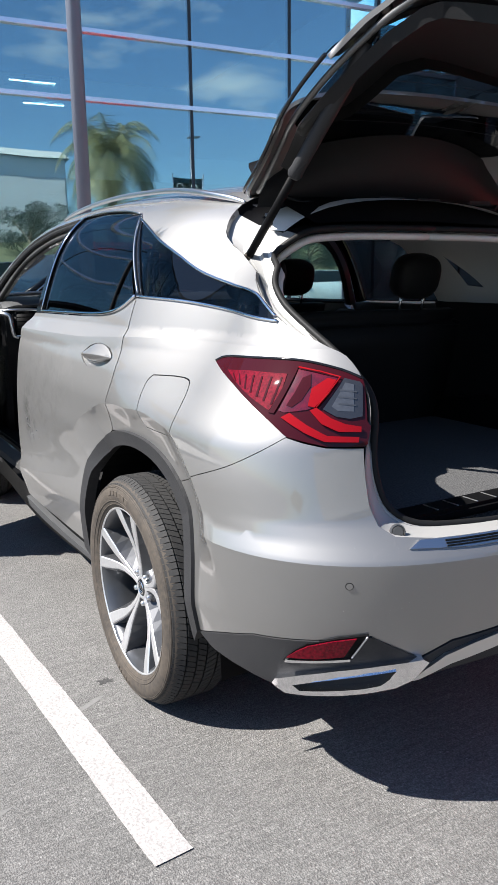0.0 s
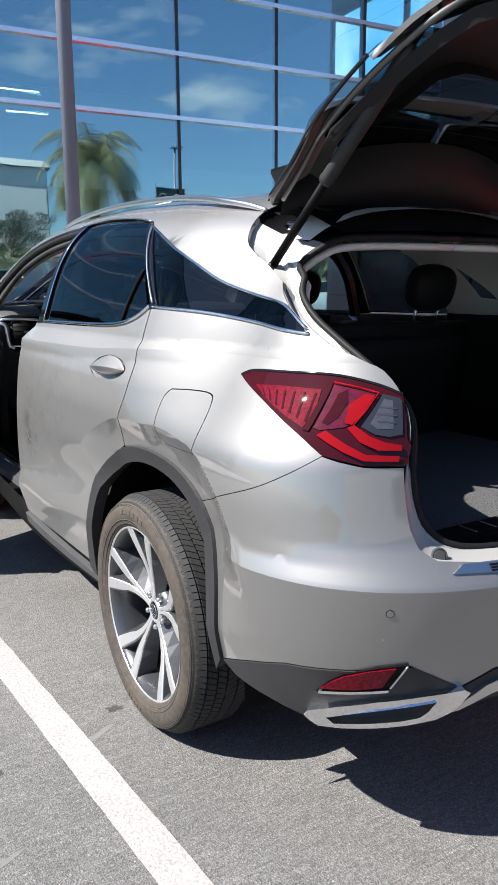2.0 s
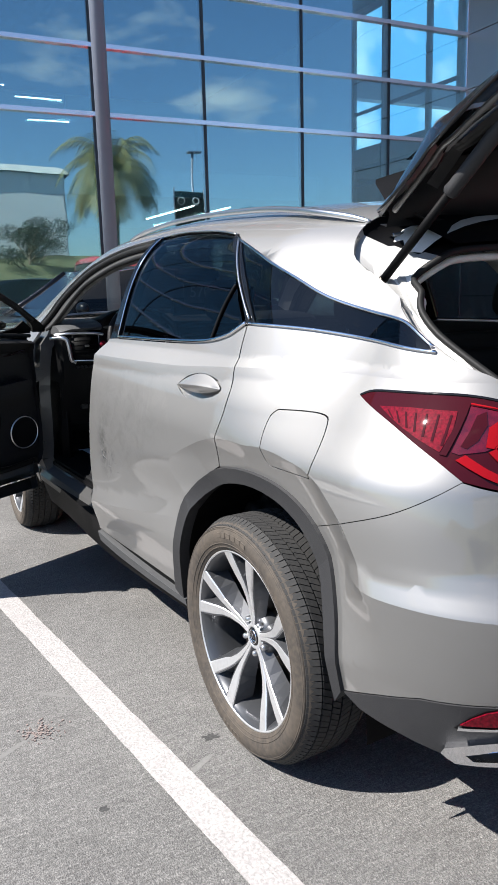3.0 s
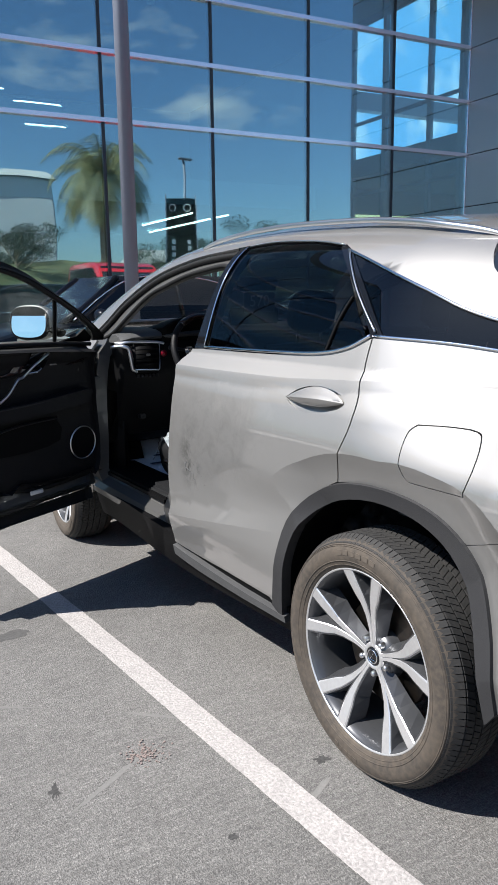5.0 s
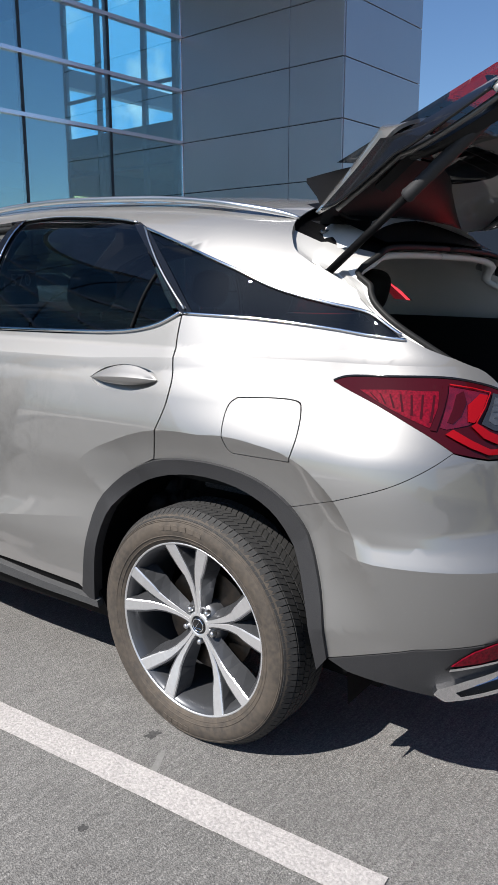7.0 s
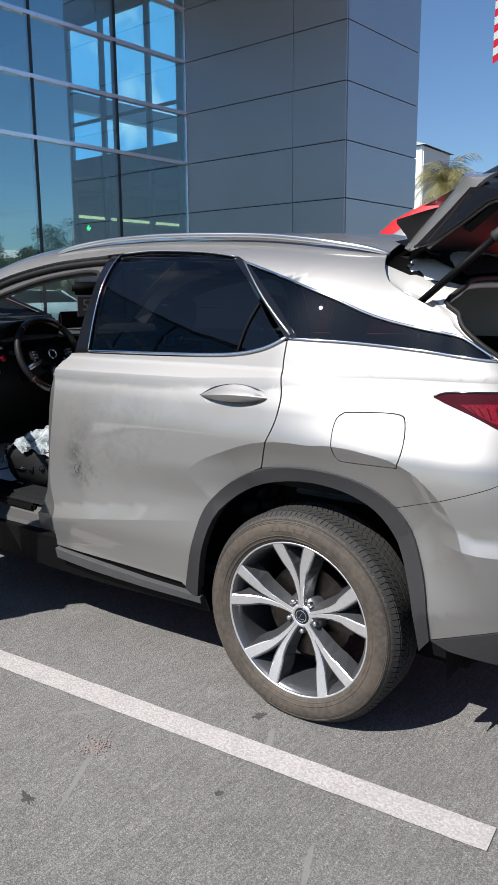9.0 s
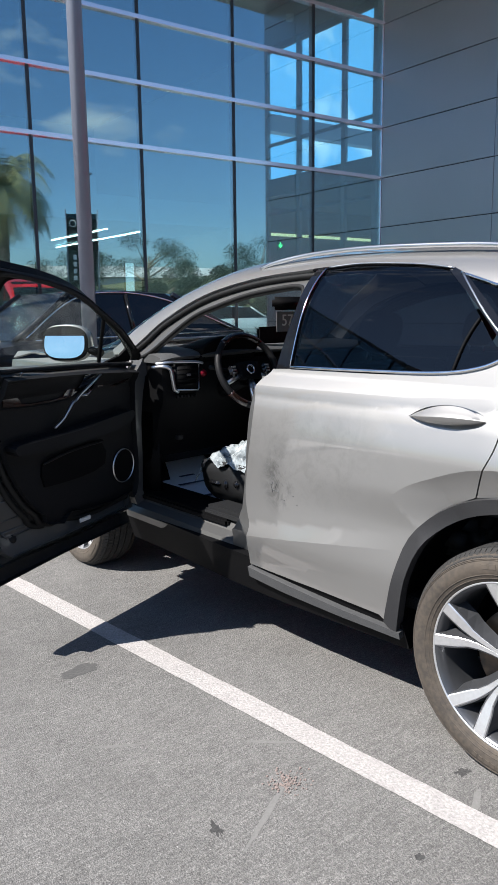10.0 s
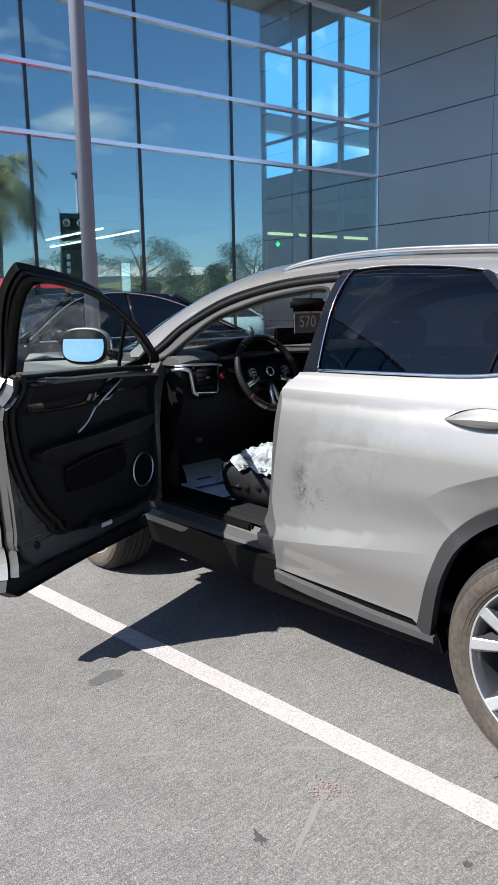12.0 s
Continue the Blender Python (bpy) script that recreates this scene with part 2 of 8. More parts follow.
def scuff(m, centre, size, dirt, strength, scale=13.0, low=0.47, high=0.62):
    """Rubbed dirt on a stretch of paint, broken up by noise."""
    n, l = m.node_tree.nodes, m.node_tree.links
    b = n["Principled BSDF"]
    geo = n.new("ShaderNodeNewGeometry")
    place = n.new("ShaderNodeMapping")
    place.vector_type = "TEXTURE"
    place.inputs["Location"].default_value, place.inputs["Scale"].default_value = centre, size
    dist = n.new("ShaderNodeVectorMath")
    dist.operation = "LENGTH"
    near = n.new("ShaderNodeMapRange")
    near.interpolation_type = "SMOOTHSTEP"
    near.inputs["From Min"].default_value, near.inputs["From Max"].default_value = 1.0, 0.25
    blot = n.new("ShaderNodeTexNoise")
    blot.inputs["Scale"].default_value, blot.inputs["Detail"].default_value, blot.inputs["Roughness"].default_value = scale, 8.0, 0.72
    blot.inputs["Distortion"].default_value = 0.6
    hard = n.new("ShaderNodeMapRange")
    hard.inputs["From Min"].default_value, hard.inputs["From Max"].default_value = low, high
    amount = n.new("ShaderNodeMath")
    amount.operation = "MULTIPLY"
    full = n.new("ShaderNodeMath")
    full.operation, full.inputs[1].default_value = "MULTIPLY", strength
    mix = n.new("ShaderNodeMix")
    mix.data_type = "RGBA"
    mix.inputs[7].default_value = (*dirt, 1)
    l.new(geo.outputs["Position"], place.inputs["Vector"])
    l.new(place.outputs["Vector"], dist.inputs[0])
    l.new(dist.outputs["Value"], near.inputs["Value"])
    l.new(geo.outputs["Position"], blot.inputs["Vector"])
    l.new(blot.outputs["Fac"], hard.inputs["Value"])
    l.new(near.outputs["Result"], amount.inputs[0])
    l.new(hard.outputs["Result"], amount.inputs[1])
    l.new(amount.outputs[0], full.inputs[0])
    l.new(full.outputs[0], mix.inputs[0])
    old = b.inputs["Base Color"]
    if old.is_linked:
        l.new(old.links[0].from_socket, mix.inputs[6])
    else:
        mix.inputs[6].default_value = old.default_value
    l.new(mix.outputs[2], b.inputs["Base Color"])


scuff(PAINT_SCUFFED, (-0.96, 1.00, 0.79), (0.3, 0.12, 0.17), (0.07, 0.068, 0.065), 0.6)
scuff(PAINT_SCUFFED, (-0.95, 0.85, 0.92), (0.3, 0.46, 0.30), (0.16, 0.155, 0.147), 0.38, 16.0, 0.46, 0.66)
scuff(PAINT_SCUFFED, (-0.95, 0.62, 1.02), (0.3, 0.42, 0.16), (0.30, 0.293, 0.28), 0.4, 9.0, 0.5, 0.64)
PAINT_SPOTTED = paint_material("water_spotted_paint", (0.246, 0.241, 0.233), dust=0.02, rough=0.57, metal=0.80, coat_ior=1.95)
scuff(PAINT_SPOTTED, (-0.80, -0.85, 0.62), (0.40, 0.45, 0.22), (0.80, 0.79, 0.77), 0.9, 150.0, 0.66, 0.71)
JAMB_SILVER = paint_material("silver_jamb_paint", (0.36, 0.355, 0.345), coat=0.15, rough=0.6, metal=0.35)
# the car's silver, darkened to carry the shade on inner shells and apertures
JAMB_SHADED = paint_material("shaded_jamb_paint", (0.105, 0.104, 0.102), coat=0.5, rough=0.42, metal=0.5)
CLADDING = material("grey_cladding", (0.019, 0.019, 0.021), 0.6, grain=0.3, scale=400, bump=0.15, second=(0.042, 0.042, 0.042), spec=0.35, stain=0.25, stain_scale=6)
BLACK = material("black_plastic", (0.004, 0.004, 0.0045), 0.55, grain=0.3, scale=300, bump=0.1, second=(0.007, 0.007, 0.007), spec=0.08)
GLOSS_BLACK = material("gloss_black", (0.006, 0.006, 0.007), 0.10, coat=0.3, spec=0.35)
STEP_GREY = material("step_grey", (0.042, 0.043, 0.045), 0.6, grain=0.6, scale=200, bump=0.3, second=(0.068, 0.068, 0.069), stain=0.4, stain_scale=9)
RUBBER = material("seal_rubber", (0.009, 0.009, 0.009), 0.6, spec=0.25)
CHROME = material("chrome", (0.82, 0.82, 0.84), 0.09, metal=1.0)
SATIN = material("satin_chrome", (0.62, 0.62, 0.63), 0.28, metal=1.0)
TINT = glass_material("privacy_glass", (0.78, 0.86, 0.95), through=0.10)
CLEAR = glass_material("clear_glass", (0.88, 0.97, 0.93), through=0.85)
FACADE_GLASS = glass_material("facade_glass", (0.74, 0.95, 0.98), through=0.97, mirror=0.37, sheen=(0.78, 0.97, 1.0), wave=0.0022)
TYRE = material("tyre_rubber", (0.036, 0.030, 0.025), 0.8, grain=0.6, scale=60, bump=0.25, second=(0.085, 0.067, 0.050), stain=0.75, stain_scale=8)
TYRE_BAR = material("raised_tyre_rubber", (0.060, 0.049, 0.039), 0.8, grain=0.6, scale=60, bump=0.2, second=(0.085, 0.068, 0.052))
TREAD = material("tread_rubber", (0.018, 0.018, 0.018), 0.8, grain=0.5, scale=80, second=(0.035, 0.032, 0.03))
ALLOY = material("machined_alloy", (0.68, 0.68, 0.69), 0.36, metal=0.8, grain=0.3, scale=90, second=(0.5, 0.5, 0.5))
ALLOY_DARK = material("dark_alloy", (0.085, 0.088, 0.095), 0.30, metal=0.6, grain=0.3, scale=40, second=(0.11, 0.11, 0.115))
STEEL = material("brake_steel", (0.06, 0.057, 0.055), 0.4, metal=1.0, grain=0.5, scale=30, second=(0.16, 0.12, 0.09))
RED_LENS = material("red_lens", (0.15, 0.0015, 0.010), 0.5, coat=0.45, grain=0.8, scale=140, bump=0.3, second=(0.035, 0.0008, 0.004), spec=0.03)
DARK_LENS = material("dark_red_lens", (0.032, 0.001, 0.003), 0.7, coat=0.6, spec=0.03)
BRIGHT_LENS = material("bright_red_lens", (0.22, 0.002, 0.005), 0.7, coat=0.4, spec=0.03)
RED_DEEP = material("deep_red_lens", (0.055, 0.0012, 0.006), 0.15, coat=1.0, grain=0.8, scale=60, second=(0.11, 0.002, 0.010))
CLEAR_LENS = material("clear_lens", (0.10, 0.103, 0.11), 0.25, metal=0.5, coat=1.0, grain=0.6, scale=90, second=(0.05, 0.052, 0.058))
SMOKE_LENS = material("smoked_clear_lens", (0.035, 0.035, 0.038), 0.12, metal=0.4, coat=1.0)
LEATHER = material("black_leather", (0.011, 0.011, 0.012), 0.50, grain=0.3, scale=160, bump=0.25, second=(0.015, 0.015, 0.016), spec=0.15)
DASH = material("dash_skin", (0.014, 0.0145, 0.0155), 0.40, grain=0.3, scale=260, bump=0.15, second=(0.010, 0.010, 0.011), spec=0.5)
# dash skin lightened to stand in for sun through the windscreen
DASH_SUNLIT = material("sunlit_dash_pad", (0.060, 0.061, 0.062), 0.55, grain=0.3, scale=260, bump=0.15, second=(0.048, 0.049, 0.050), spec=0.4)
LOAD_CARPET = material("load_carpet", (0.05, 0.05, 0.052), 0.95, grain=1.0, scale=190, bump=1.0, second=(0.125, 0.125, 0.125), spec=0.1)
CARPET = material("grey_carpet", (0.016, 0.016, 0.017), 0.95, grain=0.8, scale=260, bump=0.9, second=(0.05, 0.05, 0.05), spec=0.1)
HEADLINER = material("beige_headliner", (0.70, 0.685, 0.66), 0.9, grain=0.2, scale=250, bump=0.2)
PANEL = material("grey_facade_panel", (0.43, 0.43, 0.455), 0.32, metal=0.65, grain=0.12, scale=30, second=(0.37, 0.37, 0.39), stain=0.3, stain_scale=0.6)
MULLION = material("aluminium_mullion", (0.96, 0.91, 0.95), 0.20, metal=0.9, grain=0.15, scale=20, second=(0.88, 0.84, 0.88))
DARK_FRAME = material("dark_mullion", (0.045, 0.05, 0.06), 0.4, metal=0.3)
POLE = material("pole_paint", (0.175, 0.19, 0.24), 0.45, metal=0.2, grain=0.2, scale=14, second=(0.15, 0.163, 0.205))
CONCRETE = material("concrete", (0.42, 0.41, 0.39), 0.85, grain=0.4, scale=40, bump=0.4, second=(0.30, 0.29, 0.28), stain=0.4)
PLASTER = material("white_wall", (0.66, 0.66, 0.65), 0.8, grain=0.1, scale=30, stain=0.1, second=(0.55, 0.55, 0.54))
DARK_INNER = material("dark_inner_wall", (0.05, 0.054, 0.06), 0.6, grain=0.2, scale=16)
GATE_TRIM = material("gate_trim_plastic", (0.010, 0.010, 0.0108), 0.5, grain=0.3, scale=300, bump=0.1, second=(0.007, 0.007, 0.0075), spec=0.22)
INNER_GREY = material("inner_grey", (0.17, 0.175, 0.18), 0.7, grain=0.1, scale=20)
FLOOR_TILE = material("showroom_floor", (0.30, 0.30, 0.29), 0.25, grain=0.2, scale=12)
RED_PAINT = paint_material("red_paint", (0.62, 0.008, 0.012), rough=0.35, metal=0.0)
DARK_PAINT = paint_material("dark_blue_paint", (0.004, 0.005, 0.009), rough=0.3, metal=0.0, coat=0.55, spec=0.1)
WHITE_PAINT = paint_material("white_paint", (0.72, 0.72, 0.72), metal=0.0)
LEAF = material("palm_leaf", (0.16, 0.155, 0.05), 0.55, grain=0.6, scale=5, second=(0.27, 0.21, 0.08))
HEDGE = material("hedge_leaf", (0.020, 0.028, 0.014), 0.8, grain=0.7, scale=2.5, second=(0.036, 0.040, 0.020), spec=0.2)
GRASS = material("slope_grass", (0.075, 0.085, 0.032), 0.9, grain=0.9, scale=3.0, second=(0.13, 0.115, 0.06), stain=0.6, stain_scale=0.3)
BARK = material("palm_bark", (0.20, 0.15, 0.10), 0.9, grain=0.7, scale=18, bump=0.8, second=(0.10, 0.075, 0.05))
WALNUT = material("dark_walnut", (0.028, 0.012, 0.009), 0.25, grain=0.8, scale=45, second=(0.012, 0.006, 0.005), coat=0.6)
PAPER = material("paper", (0.84, 0.87, 0.93), 0.7, grain=0.1, scale=30)
INK = material("print_ink", (0.05, 0.06, 0.10), 0.7)
WRAP = material("clear_plastic_wrap", (0.40, 0.44, 0.455), 0.16, grain=1.0, scale=16, bump=1.0, second=(0.10, 0.115, 0.125), coat=0.6)


# ---- building helpers ----
def mesh_object(name, bm, mat, parent=None, smooth=False):
    me = bpy.data.meshes.new(name)
    bm.to_mesh(me)
    bm.free()
    if smooth:
        me.polygons.foreach_set("use_smooth", [True] * len(me.polygons))
    me.materials.append(mat)
    ob = new(name, me)
    if parent is not None:
        ob.parent = parent
    return ob


def part(name, bm, mat, parent, label="", smooth=False):
    ob = mesh_object(name, bm, mat, parent, smooth)
    if label:
        ob["label"] = label
    return ob


def empty(name, m=Matrix()):
    ob = new(name)
    ob.empty_display_size = 0.1
    ob.matrix_world = m
    return ob


def box(bm, x0, y0, z0, x1, y1, z1, m=None, bevel=0.0, seg=2):
    r = bmesh.ops.create_cube(bm, size=1.0)
    bmesh.ops.transform(bm, matrix=Matrix.Translation(((x0 + x1) / 2, (y0 + y1) / 2, (z0 + z1) / 2)) @ Matrix.Diagonal((abs(x1 - x0), abs(y1 - y0), abs(z1 - z0), 1)), verts=r["verts"])
    if bevel:
        es = list({e for v in r["verts"] for e in v.link_edges})
        q = bmesh.ops.bevel(bm, geom=es, offset=bevel, segments=seg, affect="EDGES", clamp_overlap=True)
        vs = list({v for f in q["faces"] for v in f.verts} | {v for v in r["verts"] if v.is_valid})
    else:
        vs = r["verts"]
    if m is not None:
        bmesh.ops.transform(bm, matrix=m, verts=vs)
    return bm


def tube(bm, pts, radius, sides=8, flat=1.0, up=Vector((0, 0, 1)), caps=True):
    """A rod along a line of points; radius is a number or one for each point; flat squeezes it."""
    pts = [Vector(p) for p in pts]
    rings = []
    for i, p in enumerate(pts):
        d = (pts[min(i + 1, len(pts) - 1)] - pts[max(i - 1, 0)]).normalized()
        a = d.cross(up)
        a = a.normalized() if a.length > 1e-5 else d.orthogonal().normalized()
        b = a.cross(d)
        r = radius[i] if isinstance(radius, (list, tuple)) else radius
        rings.append([bm.verts.new(p + r * (math.cos(k * math.tau / sides) * a + flat * math.sin(k * math.tau / sides) * b)) for k in range(sides)])
    for A, B in zip(rings, rings[1:]):
        for k in range(sides):
            bm.faces.new((A[k], B[k], B[(k + 1) % sides], A[(k + 1) % sides]))
    if caps:
        bm.faces.new(rings[0])
        bm.faces.new(rings[-1][::-1])
    return bm


def lathe(bm, profile, m=Matrix(), n=48, closed=False):
    """Turn (radius, along) round the local x axis."""
    rings = []
    for r, a in profile:
        rings.append([bm.verts.new(m @ Vector((a, r * math.cos(k * math.tau / n), r * math.sin(k * math.tau / n)))) for k in range(n)])
    pairs = list(zip(rings, rings[1:])) + ([(rings[-1], rings[0])] if closed else [])
    for A, B in pairs:
        for k in range(n):
            bm.faces.new((A[k], A[(k + 1) % n], B[(k + 1) % n], B[k]))
    return bm


def prism(bm, outline, depth, m=Matrix()):
    """An outline in the local x-y plane, thick along z."""
    lo = [bm.verts.new(m @ Vector((x, y, 0))) for x, y in outline]
    hi = [bm.verts.new(m @ Vector((x, y, depth))) for x, y in outline]
    bm.faces.new(lo[::-1])
    bm.faces.new(hi)
    for i in range(len(lo)):
        j = (i + 1) % len(lo)
        bm.faces.new((lo[i], lo[j], hi[j], hi[i]))
    bmesh.ops.recalc_face_normals(bm, faces=bm.faces[:])
    return bm


def curve(pts, n=6):
    """A smooth line through points (Catmull-Rom), open."""
    pts = [Vector(p) for p in pts]
    out = []
    for i in range(len(pts) - 1):
        a, b, c, d = pts[max(i - 1, 0)], pts[i], pts[i + 1], pts[min(i + 2, len(pts) - 1)]
        for k in range(n):
            t = k / n
            out.append(0.5 * (2 * b + (c - a) * t + (2 * a - 5 * b + 4 * c - d) * t * t + (3 * b - a - 3 * c + d) * t ** 3))
    return out + [pts[-1]]

# ---- ground ----
GROUND = -0.011
bm = bmesh.new()
bmesh.ops.create_grid(bm, x_segments=40, y_segments=40, size=400)
bmesh.ops.translate(bm, vec=(0, 0, GROUND), verts=bm.verts[:])
ground = mesh_object("ground", bm, ASPHALT)
tagged(ground, "weathered grey asphalt of a car park with fine stones", "ground", kind="structure")


def ground_strip(name, a, b, width, mat, label, z=GROUND + 0.004):
    """A thin painted strip from a to b, its edges a little worn."""
    a, b = Vector(a), Vector(b)
    d = b - a
    side = Vector((-d.y, d.x)).normalized() * width / 2
    bm = bmesh.new()
    n = max(2, int(d.length / 0.012))
    rows = []
    for i in range(n + 1):
        p = a + d * i / n
        j1, j2 = [0.0028 * noise.noise(Vector((i * 0.12, k, 0.5))) + random.uniform(-0.0005, 0.0005) for k in (3.0, 9.0)]
        rows.append((bm.verts.new((*(p + side * (1 + j1 / width * 2)), z)), bm.verts.new((*(p - side * (1 + j2 / width * 2)), z))))
    for (p, q), (r, s) in zip(rows, rows[1:]):
        bm.faces.new((p, r, s, q))
    bmesh.ops.recalc_face_normals(bm, faces=bm.faces[:])
    if bm.faces[0].normal.z < 0:
        bmesh.ops.reverse_faces(bm, faces=bm.faces[:])
    ob = mesh_object(name, bm, mat)
    return tagged(ob, label, "road marking", "parking lines", "structure")


ground_strip("parking_line", (-1.129, -0.765), (-1.424, 3.61), 0.105, LINE, "worn white painted line on the asphalt")

# ---- building: local x along the glass front, y into the house, from the inner corner at the tower ----
BUILD = pose(10.465, 10.107, 0, 0, 0, -4.0)
ROW_Z = (4.235, 5.275, 6.315, 7.355, 8.395)
MULL_X = [-1.97 * k for k in range(0, 15)]
LEFT_X, TOP_Z, DEEP = -27.6, 10.5, 14.0


def slab(name, x0, y0, z0, x1, y1, z1, mat, label, category="wall", kind="structure", bevel=0.0, m=BUILD):
    bm = bmesh.new()
    box(bm, x0, y0, z0, x1, y1, z1, bevel=bevel)
    ob = mesh_object(name, bm, mat)
    ob.matrix_world = m
    return tagged(ob, label, category, kind=kind)


glass_front = empty("curtain_wall", BUILD)
tagged(glass_front, "blue-tinted glass curtain wall with slim aluminium transoms", "glass wall", kind="structure")
levels = (0.12,) + ROW_Z + (TOP_Z,)
for i, x in enumerate(MULL_X[:-1]):
    for z0, z1 in zip(levels, levels[1:]):
        bm = bmesh.new()
        box(bm, MULL_X[i + 1] + 0.02, -0.01, z0 + 0.02, x - 0.02, 0.01, z1 - 0.02)
        pane = part("pane", bm, FACADE_GLASS, glass_front)
        pane.visible_shadow = False
for x in MULL_X:
    bm = bmesh.new()
    box(bm, x - 0.025, -0.03, 0.1, x + 0.025, 0.10, TOP_Z, bevel=0.004)
    part("mullion", bm, DARK_FRAME if x else MULLION, glass_front)
for z in ROW_Z:
    bm = bmesh.new()
    box(bm, LEFT_X, -0.075, z - 0.035, 0.0, 0.06, z + 0.035, bevel=0.006)
    part("transom", bm, MULLION, glass_front, "pale aluminium transom")
slab("plinth", LEFT_X, -0.05, 0.0, 0.0, 0.12, 0.118, CONCRETE, "low concrete plinth under the glass front", "plinth")

# tower of grey panels beside the glass front
tower = empty("panel_tower", BUILD)
tagged(tower, "tower clad in dark grey metal panels", "building")
bm = bmesh.new()
box(bm, 0.03, -4.12, 0.0, 2.75, 0.0, 12.0)
part("core", bm, DARK_FRAME, tower)
panel_levels = [0.0, 1.11, 2.15, 3.195] + list(ROW_Z) + [9.435, 10.475, 12.0]
for z0, z1 in zip(panel_levels, panel_levels[1:]):
    for y0, y1 in ((-4.15, -2.92), (-2.92, -0.03)):
        bm = bmesh.new()
        box(bm, -0.0, y0 + 0.006, z0 + 0.008, 0.04, y1 - 0.006, z1 - 0.008, bevel=0.004, seg=1)
        part("panel", bm, PANEL, tower)
    bm = bmesh.new()
    box(bm, 0.046, -4.16, z0 + 0.008, 2.77, -4.12, z1 - 0.008, bevel=0.004, seg=1)
    part("panel", bm, PANEL, tower)

# unseen canopy slabs in front of the glass, added to keep sun off the tower
slab("canopy", -10.0, -3.0, 8.75, -0.01, 0.0, 9.15, PANEL, "unseen flat canopy added to shade the tower", "canopy")
slab("shade_canopy_return", -9.0, -4.12, 8.76, -0.01, -3.004, 9.14, PANEL, "unseen canopy return added to shade the tower", "canopy")
# showroom behind the glass
slab("showroom_floor", LEFT_X, 0.13, 0.02, -0.02, DEEP, 0.10, FLOOR_TILE, "polished grey showroom floor", "floor")
slab("ceiling", LEFT_X, 0.12, 7.9, -0.02, DEEP, 8.05, INNER_GREY, "grey showroom ceiling", "ceiling")
slab("wall_back", LEFT_X, DEEP, 0.0, 0.0, DEEP + 0.2, TOP_Z, PLASTER, "pale inner back wall of the showroom")
slab("wall_west", LEFT_X - 0.2, 0.0, 0.0, LEFT_X, DEEP, TOP_Z, PLASTER, "side wall of the showroom")
slab("roof", LEFT_X, 0.12, TOP_Z, 0.0, DEEP + 0.2, TOP_Z + 0.3, INNER_GREY, "flat roof over the showroom", "roof")
# side wall with its own windows, seen through the front
slab("mezzanine", LEFT_X, 5.0, 3.6, -0.5, DEEP, 4.2, PLASTER, "white edge of the upper floor", "floor")
side_wall = empty("side_window_wall", BUILD)
tagged(side_wall, "inner side wall of large windows with grey frames", "window", kind="structure")
SIDE_Y = (0.1, 1.08, 2.67, 3.93)
for y in SIDE_Y:
    bm = bmesh.new()
    box(bm, -0.12, y - 0.06, 0.1, -0.03, y + 0.06, 7.84)
    part("post", bm, INNER_GREY, side_wall)
for z, h in ((0.1, 0.3), (3.83, 0.07), (4.30, 0.42), (5.52, 0.07), (7.74, 0.15)):
    bm = bmesh.new()
    box(bm, -0.11, 0.1, z, -0.04, 3.93, z + h)
    part("rail", bm, DARK_INNER, side_wall)
slab("wall_side", -0.12, 3.99, 0.1, -0.02, DEEP, 7.896, PLASTER, "pale inner side wall")
# low dark annex beyond the side windows; unseen roof and ends keep daylight out
slab("unseen_annex_roof", 0.05, 0.13, 4.40, 8.0, 6.3, 4.68, DARK_INNER, "unseen flat roof added to keep daylight out of the annex", "roof")
slab("annex_floor", -0.015, 0.13, 0.02, 8.0, 6.1, 0.10, FLOOR_TILE, "grey floor of the low annex", "floor")
slab("annex_wall", 0.05, 6.1, 0.0, 8.0, 6.3, 4.396, DARK_INNER, "dark back wall of the low annex")
slab("annex_wall", 8.004, 0.13, 0.0, 8.2, 6.3, 4.68, DARK_INNER, "unseen end wall added to keep daylight out of the annex")
slab("annex_wall", 2.79, 0.0, 0.0, 8.0, 0.126, 4.68, PANEL, "unseen outer wall added to keep daylight out of the annex")
WARM = bpy.data.materials.new("warm_glow")
WARM.use_nodes = True
WARM.node_tree.nodes["Principled BSDF"].inputs["Emission Color"].default_value = (1.0, 0.9, 0.45, 1)
WARM.node_tree.nodes["Principled BSDF"].inputs["Emission Strength"].default_value = 0.9
slab("light_strip", 0.2, 5.97, 3.60, 7.6, 6.09, 3.67, WARM, "thin warm light strip along the annex wall", "light strip", "thing")
slab("outer_beam", 0.6, 8.0, 7.1, 12.0, 8.35, 7.62, PANEL, "dark roof beam beyond the side windows", "beam")
GLOW = bpy.data.materials.new("lamp_glow")
GLOW.use_nodes = True
GLOW.node_tree.nodes["Principled BSDF"].inputs["Emission Color"].default_value = (1.0, 0.97, 0.9, 1)
GLOW.node_tree.nodes["Principled BSDF"].inputs["Emission Strength"].default_value = 6.0
SCREEN = bpy.data.materials.new("lit_poster")
SCREEN.use_nodes = True
SCREEN.node_tree.nodes["Principled BSDF"].inputs["Emission Color"].default_value = (0.75, 0.92, 1.0, 1)
SCREEN.node_tree.nodes["Principled BSDF"].inputs["Emission Strength"].default_value = 0.55
lamp0 = empty("strip_light", BUILD @ pose(-7.0, 8.0, 6.3))
tagged(lamp0, "slim white strip light hanging from the showroom ceiling", "ceiling light", "showroom strip lights")
bm = bmesh.new()
